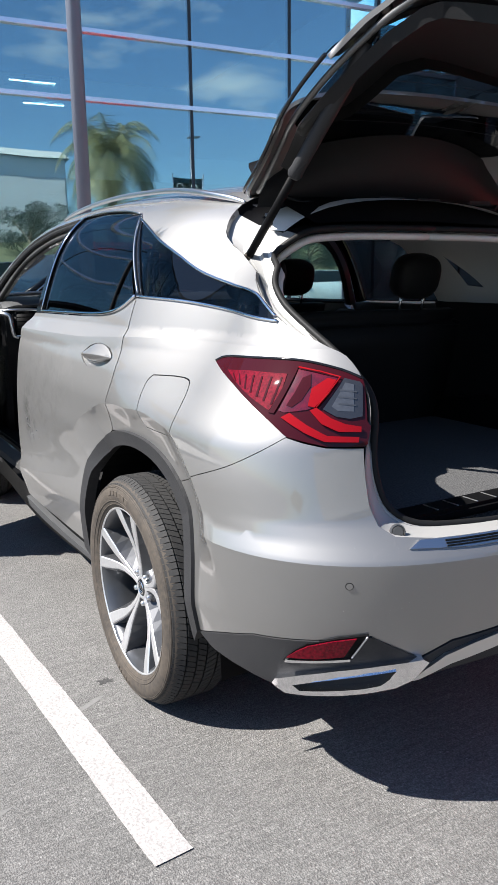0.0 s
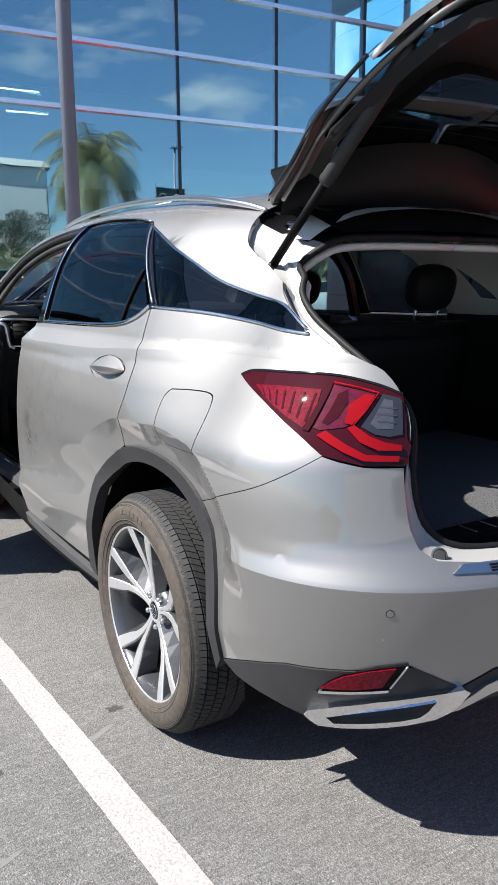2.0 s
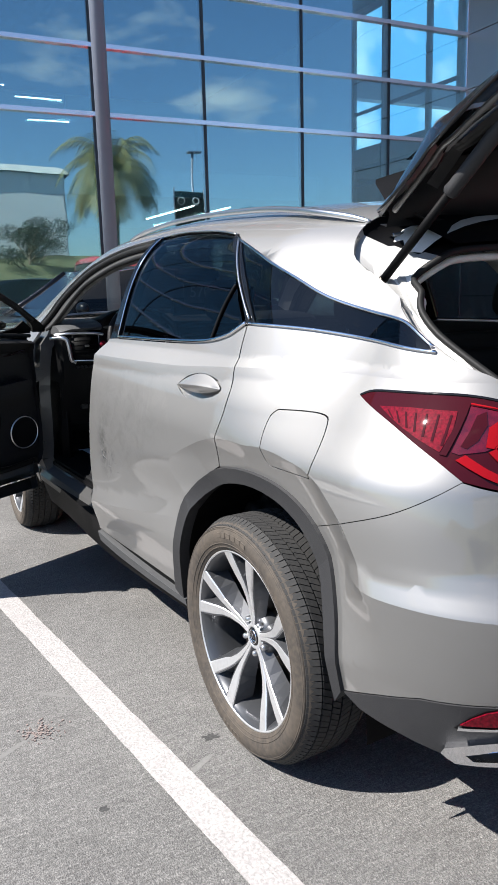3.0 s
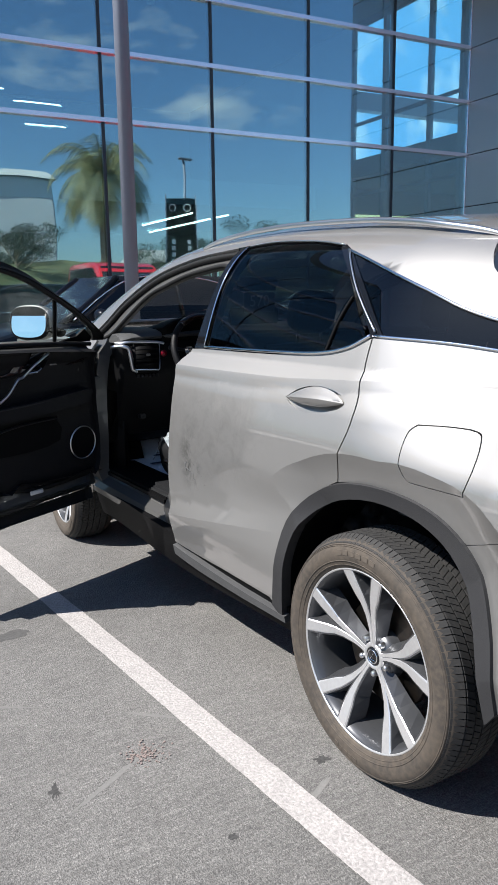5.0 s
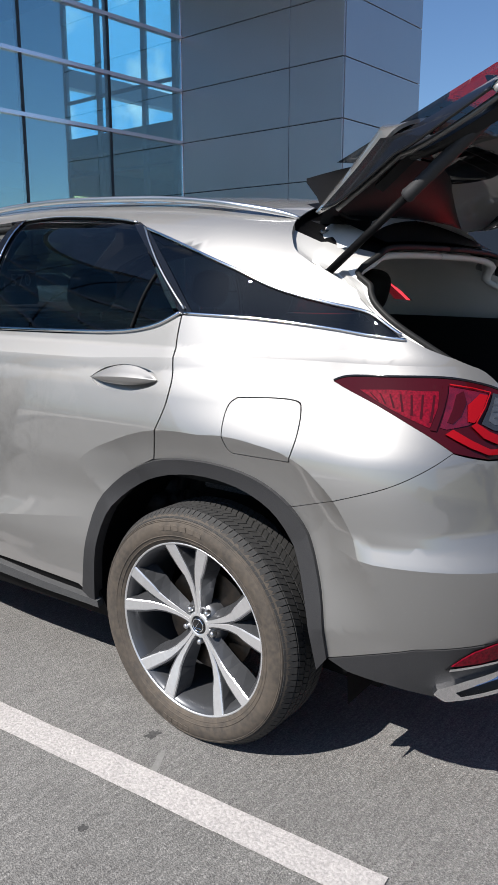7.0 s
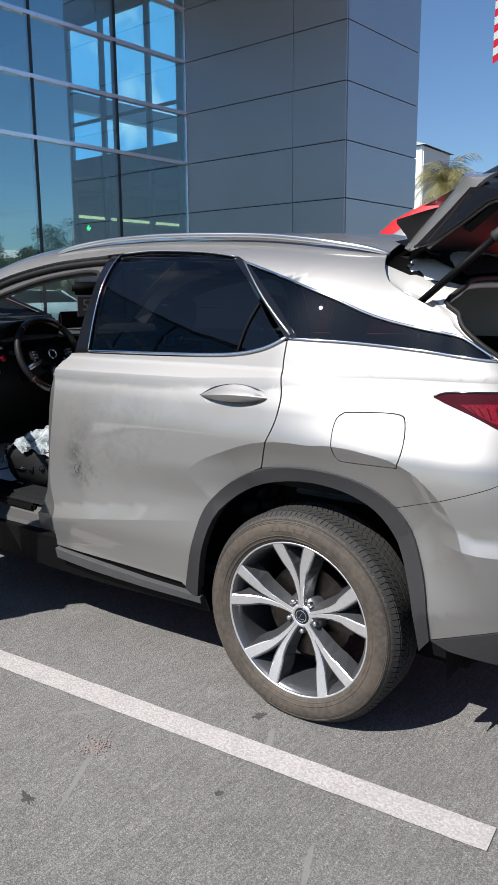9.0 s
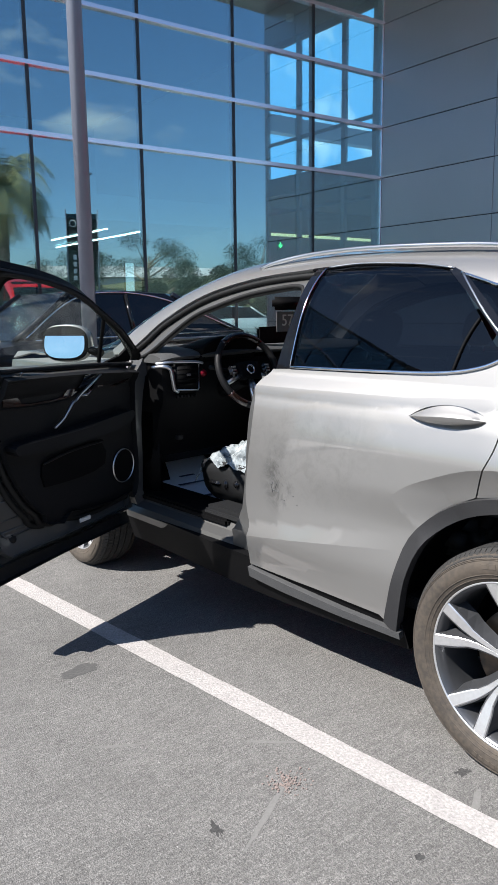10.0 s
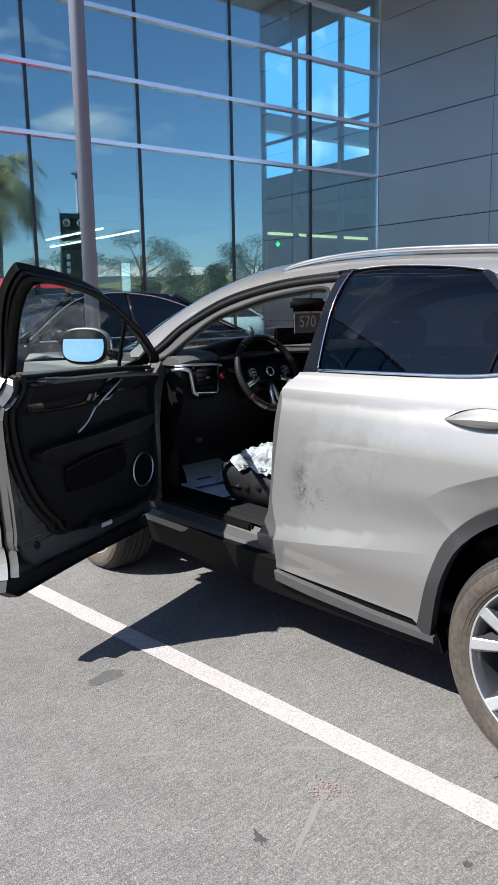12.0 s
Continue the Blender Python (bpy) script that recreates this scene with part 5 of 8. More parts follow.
    # spokes: five pairs, each arm widening to the rim
    for k in range(5):
        for side in (-1, 1):
            a0 = radians(92 + 72 * k)
            stations = ((0.034, 9.0, 0.0055, 0.001), (0.060, 5.4, 0.0055, 0.001), (0.085, 4.7, 0.0068, 0.003), (0.130, 5.4, 0.0098, 0.010), (0.165, 7.2, 0.0130, 0.018), (0.195, 9.8, 0.0180, 0.026), (0.235, 12.2, 0.0200, 0.036), (0.273, 13.8, 0.0215, 0.0440))
            face, side_mesh = bmesh.new(), bmesh.new()
            rows = []
            for r, off, half, x in stations:
                a = a0 + side * radians(off)
                c, t = Vector((0, math.cos(a), math.sin(a))), Vector((0, -math.sin(a), math.cos(a)))
                rows.append([Vector((x, 0, 0)) + c * r + t * half * q for q in (-1, -0.8, 0.8, 1)])
            top = [[face.verts.new(p + Vector((0.001 if 0 < i < 3 else -0.002, 0, 0))) for i, p in enumerate(row)] for row in rows]
            for A, B in zip(top, top[1:]):
                for i in range(3):
                    face.faces.new((A[i], A[i + 1], B[i + 1], B[i]))
            bmesh.ops.recalc_face_normals(face, faces=face.faces[:])
            part("spoke_face", face, ALLOY, rim, "machined bright spoke face")
            low = []
            for (r, off, half, x), row in zip(stations, rows):
                a = a0 + side * radians(off)
                t = Vector((0, -math.sin(a), math.cos(a)))
                d = 0.016 + 0.050 * r / 0.26
                wide = 0.006 + 0.017 * math.sin(math.pi * min(1.0, r / 0.27)) ** 0.7
                low.append([side_mesh.verts.new(row[0] + Vector((-0.0025, 0, 0)) - t * 0.004), side_mesh.verts.new(row[0] + Vector((-d, 0, 0)) - t * wide), side_mesh.verts.new(row[3] + Vector((-d, 0, 0)) + t * wide), side_mesh.verts.new(row[3] + Vector((-0.0025, 0, 0)) + t * 0.004)])
            for A, B in zip(low, low[1:]):
                for i in range(4):
                    side_mesh.faces.new((A[i], A[(i + 1) % 4], B[(i + 1) % 4], B[i]))
            bmesh.ops.recalc_face_normals(side_mesh, faces=side_mesh.faces[:])
            part("spoke", side_mesh, ALLOY_DARK, rim)
    bm = bmesh.new()
    lathe(bm, [(0.0, -0.001), (0.029, -0.001), (0.031, 0.0025), (0.040, 0.001), (0.043, -0.006)], n=48)
    part("hub", bm, ALLOY, rim, smooth=True)
    bm = bmesh.new()
    lathe(bm, [(0.041, -0.005), (0.066, -0.014), (0.076, -0.03), (0.080, -0.06)], n=48)
    part("hub_barrel", bm, ALLOY_DARK, rim, smooth=True)
    bm = bmesh.new()
    lathe(bm, [(0.0, 0.0035), (0.026, 0.0035), (0.0285, 0.001), (0.0295, -0.002)], n=32)
    cap = part("centre_cap", bm, GLOSS_BLACK, rim, "black centre cap", smooth=True)
    bm = bmesh.new()
    lathe(bm, [(0.0190, 0.0036), (0.0198, 0.0048), (0.0212, 0.0048), (0.0220, 0.0036)], n=32)
    part("cap_ring", bm, CHROME, cap, smooth=True)
    bm = bmesh.new()
    tube(bm, [(0.0046, 0.006, 0.013), (0.0046, -0.008, -0.009), (0.0046, 0.013, -0.009)], 0.0016, 6)
    part("cap_emblem", bm, CHROME, cap)
    for k in range(5):
        a = radians(56 + 72 * k)
        bm = bmesh.new()
        m = Matrix.Translation((0.0, 0.056 * math.cos(a), 0.056 * math.sin(a)))
        lathe(bm, [(0.0, 0.006), (0.0055, 0.006), (0.0085, 0.003), (0.0095, -0.016)], m, n=12)
        part("wheel_nut", bm, SATIN, rim, smooth=True)
    bm = bmesh.new()
    lathe(bm, [(0.07, -0.055), (0.168, -0.055), (0.168, -0.078), (0.07, -0.078)], n=64)
    part("brake_disc", bm, STEEL, w)
    bm = bmesh.new()
    for k in range(5):
        a = radians(-8 + 11 * k)
        m = Matrix.Rotation(a, 4, "X") @ Matrix.Translation((-0.055, 0.150, 0))
        box(bm, -0.04, -0.030, -0.018, 0.014, 0.035, 0.018, m, bevel=0.004)
    part("brake_caliper", bm, STEEL, w, "brown-grey brake caliper")
    return w


wheel = build_wheel("wheel")
tagged(wheel, "two-tone ten-spoke alloy wheel with a dusty tyre", "wheel")
wheel.parent = car
wheel.matrix_basis = pose(-0.882, 0.0, 0.351, 0, 0, 180)
for x, y, turn in ((-0.880, 2.79, 176), (0.880, 0, 0), (0.880, 2.79, -4)):
    other = copy_thing(wheel, pose(x, y, 0.351, 20 * y, 0, turn))
    other.parent = car
for w in [o for o in car.children if o.name.startswith("wheel") and o.type == "EMPTY"]:
    del w["label"], w["category"]

# ---- tailgate opening ----
def inward(s, v, d=0.05):
    return on_skin(s, v, -d)


JAMB_PAIRS = [((-0.123, 2.2), (0.0, -0.38, 1.498)), ((-0.123, 1.98), (-0.28, -0.38, 1.496)), ((-0.124, 1.78), (-0.45, -0.385, 1.487)), ((-0.135, 1.68), (-0.525, -0.39, 1.465)),
              ((-0.153, 1.62), inward(-0.36, 1.53)), ((-0.194, 1.545), inward(-0.42, 1.475)), ((-0.30, 1.473), inward(-0.48, 1.435)), ((-0.447, 1.385), inward(-0.56, 1.390)), ((-0.602, 1.303), inward(-0.68, 1.330)),
              ((-0.722, 1.233), inward(-0.78, 1.270)), ((-0.82, 1.193), inward(-0.84, 1.215)), ((-0.878, 1.169), inward(-0.89, 1.170)), ((-0.918, 1.119), inward(-0.935, 1.115)), ((-0.948, 1.05), inward(-0.968, 1.045)),
              ((-0.960, 0.966), inward(-0.984, 0.945)), ((-0.957, 0.895), inward(-0.990, 0.870)), ((-0.962, 0.80), inward(-1.005, 0.820)), ((-0.985, 0.763), inward(-1.05, 0.792)), ((-1.05, 0.755), inward(-1.15, 0.786)), ((-1.22, 0.753), inward(-1.25, 0.784)), ((-1.4, 0.753), inward(-1.4, 0.784))]
outer = curve([on_skin(*a, -0.002) for a, b in JAMB_PAIRS], 3)
inner = curve([Vector(b) for a, b in JAMB_PAIRS], 3)
bm, header = bmesh.new(), bmesh.new()
for sx in (1, -1):
    rows = []
    for i, (p, q) in enumerate(zip(outer, inner)):
        row = []
        for t, sink in ((0.0, 0.0), (0.02, 0.018), (0.35, 0.030), (0.42, 0.022), (0.72, 0.026), (0.78, 0.012), (1.0, 0.008)):
            r = p.lerp(q, t)
            to_cabin = Vector((0, 0.25, 0.95)) - r
            to_cabin.x *= 0.5
            r = r + to_cabin.normalized() * sink * (0.3 if p.z < 0.97 else 1.0)
            row.append(Vector((sx * r.x, r.y, r.z)))
        rows.append(row)
    for i, (A, B) in enumerate(zip(rows, rows[1:])):
        mesh = header if i < 8 else bm
        for k in range(6):
            mesh.faces.new([mesh.verts.new(v) for v in (A[k], A[k + 1], B[k + 1], B[k])])
bmesh.ops.remove_doubles(header, verts=header.verts[:], dist=0.0008)
bmesh.ops.recalc_face_normals(header, faces=header.faces[:])
part("opening_header", header, BLACK, car, "black gutter under the roof's edge", smooth=True)
bmesh.ops.remove_doubles(bm, verts=bm.verts[:], dist=0.0008)
bmesh.ops.recalc_face_normals(bm, faces=bm.faces[:])
jamb = part("tailgate_jamb", bm, JAMB_SILVER, car, "painted gutter round the tailgate opening", smooth=True)
jamb.data.set_sharp_from_angle(angle=radians(38))
for sx in (1, -1):
    bm = bmesh.new()
    pts = [Vector((sx * p.x, p.y, p.z)) for p in inner]
    tube(bm, pts, 0.0095, 8, 1.0)
    part("weather_strip", bm, RUBBER, car, "black rubber seal", smooth=True)
    bm = bmesh.new()
    tube(bm, [Vector((sx * p.x * 0.96, p.y + 0.035, p.z - 0.022)) for p in inner[:26]], 0.020, 8, 0.6)
    part("headliner_edge", bm, HEADLINER, car, "pale grey edge of the headliner", smooth=True)
    # black header above the opening, behind the roof's edge
    bm = bmesh.new()
    top = [(sx * 0.0, -0.128, 1.655), (sx * 0.30, -0.128, 1.648), (sx * 0.50, -0.13, 1.622)]
    low = [(sx * 0.0, -0.37, 1.52), (sx * 0.28, -0.37, 1.515), (sx * 0.45, -0.375, 1.505)]
    A, B = [bm.verts.new(p) for p in top], [bm.verts.new(p) for p in low]
    for k in range(2):
        bm.faces.new((A[k], A[k + 1], B[k + 1], B[k]))
    part("header_trim", bm, BLACK, car)
    # short rods shaped after the sun glints on the roof's rear edge
    for x0, x1 in ((0.02, 0.10), (0.14, 0.27), (0.42, 0.50)):
        bm = bmesh.new()
        tube(bm, [(sx * x0, -0.185, 1.541), (sx * (x0 + x1) / 2, -0.185, 1.541), (sx * x1, -0.183, 1.538)], 0.007, 8)
        part("roof_edge_glint", bm, PAINT, car, "short painted rod standing in for a glint on the roof's rear edge", smooth=True)
    # buffers and screw heads on the jamb
    bm = bmesh.new()
    c = on_skin(-0.995, 0.775, -0.012, sx < 0)
    lathe(bm, [(0.0, 0.006), (0.013, 0.006), (0.0145, 0.003), (0.016, 0.006), (0.019, 0.005), (0.0195, 0.0)], Matrix.Translation(c) @ pose(0, 0, 0, 0, -15, -112 if sx > 0 else -68), n=20)
    part("rubber_buffer", bm, JAMB_SHADED, car, "grey round buffer on the sill")

# ---- load space ----
bm = bmesh.new()
box(bm, -0.61, -0.86, 0.70, 0.61, 0.24, 0.752, bevel=0.008)
part("load_floor", bm, LOAD_CARPET, car, "dark grey carpet of the load floor")
bm = bmesh.new()
box(bm, -0.55, -0.885, 0.742, 0.55, -0.80, 0.775, bevel=0.010)
sill = part("load_sill", bm, BLACK, car, "black ribbed plastic load sill")
for k in range(13):
    bm = bmesh.new()
    box(bm, -0.42 + 0.07 * k, -0.873, 0.7752, -0.415 + 0.07 * k, -0.818, 0.7775, bevel=0.001, seg=1)
    part("sill_rib", bm, SATIN, sill)
for sx in (-1, 1):
    bm = bmesh.new()
    rows = []
    for y in (-0.84, -0.74, -0.6, -0.3, 0.0, 0.3):
        w = 0.615 + 0.02 * min(1, (y + 0.84) / 0.3) + (0.06 if y > -0.3 else 0.0)
        rows.append([bm.verts.new((sx * (w + dw), max(y, -0.84 + max(0.0, 1.2 * (z - 0.98))), z)) for dw, z in ((0, 0.75), (0.012, 0.95), (0.01, 1.16), (-0.02, 1.24))])
    for A, B in zip(rows, rows[1:]):
        for k in range(3):
            bm.faces.new((A[k], A[k + 1], B[k + 1], B[k]))
    part("side_trim", bm, GATE_TRIM, car, "black side trim of the load space", smooth=True)
    skin("pillar_trim", [(-0.36, 1.52), (-0.60, 1.36), (-0.76, 1.27), (-0.80, 1.22), (-0.70, 1.225), (-0.55, 1.24), (-0.62, 1.275), (-0.50, 1.345), (-0.33, 1.372), (-0.168, 1.415), (0.0, 1.485), (0.16, 1.57), (0.30, 1.64), (0.30, 1.72), (-0.1, 1.70), (-0.33, 1.62)], HEADLINER, car, "grey upper pillar trim", out=-0.05, mirror=sx > 0, fold=False)

skin("quarter_inner_trim", [(0.52, 1.575), (0.38, 1.255), (-0.07, 1.242), (-0.72, 1.240), (-0.62, 1.36), (-0.38, 1.52), (-0.1, 1.66), (0.45, 1.70), (0.57, 1.62)], HEADLINER, car, "pale grey inner trim round the small window", out=-0.062, mirror=True, holes=([(0.272, 1.500), (0.075, 1.327), (0.175, 1.333)],), fold=False)
# anchors and a badge on the bench's back
for x in (-0.03, 0.00):
    bm = bmesh.new()
    tube(bm, [(x, 0.19, 0.80), (x - 0.002, 0.175, 0.815), (x, 0.19, 0.83)], 0.003, 6)
    part("anchor_loop", bm, CHROME, car)


def cushion(name, size, m, mat, parent, label="", round_off=0.05, puff=0.012, rows=0):
    """A padded block with rounded edges and stitched grooves."""
    bm = bmesh.new()
    bmesh.ops.create_cube(bm, size=1.0)
    bmesh.ops.scale(bm, vec=size, verts=bm.verts[:])
    bmesh.ops.bevel(bm, geom=bm.edges[:], offset=round_off, segments=4, affect="EDGES", clamp_overlap=True)
    bmesh.ops.subdivide_edges(bm, edges=[e for e in bm.edges if e.calc_length() > 0.06], cuts=5, use_grid_fill=True)
    for v in bm.verts:
        k = noise.noise(v.co * 6.0)
        g = 1.0
        if rows:
            g = 0.4 + 0.6 * abs(math.sin(math.pi * rows * (v.co.z / size[2] + 0.5)))
        v.co += v.co.normalized() * puff * (k * 0.4 + g)
    bmesh.ops.transform(bm, matrix=m, verts=bm.verts[:])
    return part(name, bm, mat, parent, label, smooth=True)


def build_seat(name, x, y, z, wide, back_height, lean, headrests, depth=0.5, base=0.16):
    seat = new(name)
    cushion("cushion", (wide, depth, base), pose(x, y + depth / 2, z), LEATHER, seat, "black leather cushion", 0.05)
    cushion("backrest", (wide, 0.13, back_height), pose(x, y - 0.02 - math.sin(radians(lean)) * back_height / 2, z + back_height / 2 + 0.02, lean), LEATHER, seat, "black leather backrest", 0.05, rows=0)
    for hx in headrests:
        ty, tz = y - 0.02 - math.sin(radians(lean)) * (back_height + 0.13), z + back_height + 0.15
        bm = bmesh.new()
        bmesh.ops.create_uvsphere(bm, u_segments=24, v_segments=14, radius=1.0)
        for v in bm.verts:
            v.co = Vector([r * math.copysign(abs(c) ** 0.7, c) for c, r in zip(v.co, (0.112, 0.056, 0.090))])
        bmesh.ops.transform(bm, matrix=pose(x + hx, ty, tz, lean), verts=bm.verts[:])
        part("headrest", bm, LEATHER, seat, smooth=True)
        for s in (-0.06, 0.06):
            bm = bmesh.new()
            tube(bm, [(x + hx + s, ty + 0.03, tz - 0.15), (x + hx + s, ty + 0.01, tz - 0.06)], 0.006, 8)
            part("headrest_post", bm, CHROME, seat, smooth=True)
    return seat


rear_bench = build_seat("rear_bench", 0, 0.30, 0.62, 1.30, 0.58, 14, (-0.36, 0.38))
rear_bench.parent = car
rear_bench["label"] = "black leather rear bench with headrests"
for x in (-0.38, 0.38):
    s = build_seat("front_seat", x, 1.20, 0.62, 0.50, 0.58, 16, (0.0,), depth=0.56)
    s.parent = car
    s["label"] = "black leather front seat"
bm = bmesh.new()
prism(bm, smooth_line([(1.35, 0.535), (1.66, 0.530), (1.767, 0.532), (1.838, 0.572), (1.862, 0.64), (1.872, 0.70), (1.80, 0.715), (1.60, 0.722), (1.35, 0.72)], 2), 0.11, Matrix(((0, 0, 1, -0.70), (1, 0, 0, 0), (0, 1, 0, 0), (0, 0, 0, 1))))
bmesh.ops.bevel(bm, geom=[e for e in bm.edges if len(e.link_faces) == 2 and e.calc_face_angle(0) > 1.2], offset=0.012, segments=3, affect="EDGES")
side_cover = part("seat_side_cover", bm, DASH, car, "black plastic seat base with switches", smooth=True)
for y, z, w, h in ((1.70, 0.600, 0.085, 0.022), (1.645, 0.592, 0.024, 0.050), (1.56, 0.612, 0.034, 0.034)):
    bm = bmesh.new()
    box(bm, -0.716, y, z, -0.69, y + w, z + h, bevel=0.009, seg=3)
    part("seat_switch", bm, GLOSS_BLACK, side_cover, smooth=True)
# clear plastic cover crumpled over the driver's cushion
bm = bmesh.new()
n = 46
grid = [[None] * (n + 1) for _ in range(n + 1)]
for i in range(n + 1):
    for j in range(n + 1):
        u, v = i / n, j / n
        fold = abs(noise.noise(Vector((u * 5 + v * 3, v * 4 - u * 2, 0.3)))) - 0.25
        fine = abs(noise.noise(Vector((u * 13 - v * 6, v * 12, 2.0)))) - 0.2
        x, y = -0.675 + 0.50 * u + 0.012 * fine, 1.32 + 0.57 * v + 0.02 * fold
        z = 0.800 - 0.035 * max(0.0, v - 0.55) / 0.45 + 0.05 * fold + 0.03 * fine
        side = max(0.0, (0.20 - u) / 0.20)
        front = max(0.0, (v - 0.86) / 0.14)
        z -= (0.085 + 0.05 * noise.noise(Vector((v * 7, 0.5, 4.0)))) * side ** 0.9 + 0.07 * front
        x = min(x, -0.648) if side > 0.4 else x
        x -= 0.070 * side * (1 - 0.4 * side) + 0.02 * fine * side
        grid[i][j] = bm.verts.new((x, y + 0.015 * front, z))
for i in range(n):
    for j in range(n):
        bm.faces.new((grid[i][j], grid[i + 1][j], grid[i + 1][j + 1], grid[i][j + 1]))
cover = mesh_object("seat_cover", bm, WRAP)
tagged(cover, "crumpled clear plastic cover on the driver's seat", "seat cover")

# cabin floor, sills and paper mat
bm = bmesh.new()
box(bm, -0.78, 0.30, 0.362, 0.78, 2.75, 0.41, bevel=0.006)
part("cabin_floor", bm, CARPET, car, "dark cabin carpet")
for sx in (-1, 1):
    bm = bmesh.new()
    prof = [(0.90, 0.36), (0.915, 0.40), (0.90, 0.43), (0.855, 0.45), (0.835, 0.48), (0.72, 0.484), (0.66, 0.46), (0.655, 0.40), (0.66, 0.36)]
    A = [bm.verts.new((sx * x, 1.20, z + 0.012)) for x, z in prof]
    B = [bm.verts.new((sx * (x + 0.005), 2.34, z + 0.02)) for x, z in prof]
    for k in range(len(prof) - 1):
        bm.faces.new((A[k], A[k + 1], B[k + 1], B[k]))
    ob = part("door_sill", bm, JAMB_SHADED, car, "painted door sill", smooth=True)
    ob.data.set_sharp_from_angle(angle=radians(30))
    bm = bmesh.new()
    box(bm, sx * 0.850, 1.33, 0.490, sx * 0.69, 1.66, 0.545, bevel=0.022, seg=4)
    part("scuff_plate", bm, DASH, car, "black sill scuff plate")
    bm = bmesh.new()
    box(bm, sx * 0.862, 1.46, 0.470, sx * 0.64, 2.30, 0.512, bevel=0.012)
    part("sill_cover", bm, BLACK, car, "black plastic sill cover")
    skin("pillar_foot", [(1.14, 0.40), (1.36, 0.40), (1.33, 0.50), (1.27, 0.62), (1.245, 0.80), (1.235, 1.0), (1.22, 1.2), (1.08, 1.2), (1.10, 0.9)], JAMB_SHADED, car, "painted centre pillar", out=-0.045, mirror=sx > 0, thick=0.04)
    skin("hinge_pillar", [(2.16, 0.42), (2.185, 0.62), (2.185, 0.92), (2.175, 1.10), (2.18, 1.24), (2.30, 1.24), (2.32, 0.9), (2.32, 0.42)], JAMB_SHADED, car, "painted hinge pillar", out=-0.035, mirror=sx > 0, thick=0.06)
    for v in (0.58, 0.98):
        bm = bmesh.new()
        c = on_skin(2.17, v, -0.02, sx > 0)
        box(bm, c.x - 0.03, c.y - 0.03, v - 0.035, c.x + 0.03, c.y + 0.03, v + 0.035, bevel=0.008)
        part("door_hinge", bm, JAMB_SHADED, car)
    AP = smooth_line([(2.24, 1.235), (2.116, 1.277), (1.867, 1.463), (1.683, 1.528), (1.514, 1.583), (1.320, 1.624), (1.194, 1.636), (1.130, 1.590), (1.104, 1.40), (1.130, 1.215)], 3)
    TOPS = [p for p in DOOR_TOP if p[0] > 1.08]
    skin("aperture_frame", TOPS[::-1] + [(1.075, 1.705), (1.060, 1.40), (1.075, 1.215)] + AP[::-1], JAMB_SHADED, car, "painted door aperture", out=-0.03, mirror=sx > 0, thick=0.03)
    strip("door_seal", [(2.28, 1.25), (2.165, 1.34), (2.06, 1.435), (1.88, 1.528), (1.71, 1.588), (1.54, 1.632), (1.361, 1.668), (1.20, 1.685), (1.10, 1.69)], 0.013, RUBBER, car, -0.018, mirror=sx > 0)
    strip("inner_seal", [(2.22, 1.235), (2.116, 1.277), (1.867, 1.463), (1.683, 1.528), (1.514, 1.583), (1.320, 1.624), (1.194, 1.636), (1.130, 1.590), (1.104, 1.40), (1.130, 1.215)], 0.010, RUBBER, car, -0.036, mirror=sx > 0)
    skin("pillar_inner_trim", [(2.30, 1.30), (2.14, 1.46), (1.93, 1.60), (1.74, 1.66), (1.5, 1.72), (1.5, 1.80), (1.75, 1.80), (1.93, 1.72), (2.13, 1.62), (2.36, 1.42)], HEADLINER, car, "grey windscreen pillar trim", out=-0.05, mirror=sx > 0, fold=False)

bm = bmesh.new()
vs = []
for i in range(9):
    for j in range(7):
        u, v = i / 8, j / 6
        vs.append(bm.verts.new((-0.665 + 0.44 * v, 1.88 + 0.62 * u, 0.432 + 0.16 * u ** 2 + 0.012 * noise.noise(Vector((u * 3, v * 3, 1.0))))))
for i in range(8):
    for j in range(6):
        bm.faces.new((vs[i * 7 + j], vs[i * 7 + j + 1], vs[(i + 1) * 7 + j + 1], vs[(i + 1) * 7 + j]))
mat_paper = mesh_object("paper_floor_mat", bm, PAPER, smooth=True)
tagged(mat_paper, "pale blue paper floor mat in the driver's footwell", "floor mat")
for y, x0, x1 in ((1.98, -0.60, -0.36), (2.05, -0.55, -0.42), (2.22, -0.58, -0.38), (2.30, -0.52, -0.42)):
    bm = bmesh.new()
    zz = 0.446 + 0.16 * ((y - 1.88) / 0.62) ** 2
    box(bm, x0, y, zz, x1, y + 0.022, zz + 0.002)
    part("print_bar", bm, INK, mat_paper)

# dashboard
def dash_band(name, prof, mat, parent, label="", wide=0.80):
    bm = bmesh.new()
    rings = []
    for x, back, drop in ((-wide, 0.035, -0.02), (-wide + 0.06, 0.01, -0.004), (-0.58, 0, 0), (-0.18, -0.01, 0.012), (0.18, 0.0, 0.0), (wide - 0.06, 0.01, -0.004), (wide, 0.035, -0.02)):
        rings.append([bm.verts.new((x, y + back, z + drop)) for y, z in prof])
    for P, Q in zip(rings, rings[1:]):
        for k in range(len(prof)):
            bm.faces.new((P[k], P[(k + 1) % len(prof)], Q[(k + 1) % len(prof)], Q[k]))
    bm.faces.new(rings[0])
    bm.faces.new(rings[-1][::-1])
    bmesh.ops.recalc_face_normals(bm, faces=bm.faces[:])
    ob = part(name, bm, mat, parent, label, smooth=True)
    ob.data.set_sharp_from_angle(angle=radians(40))
    return ob


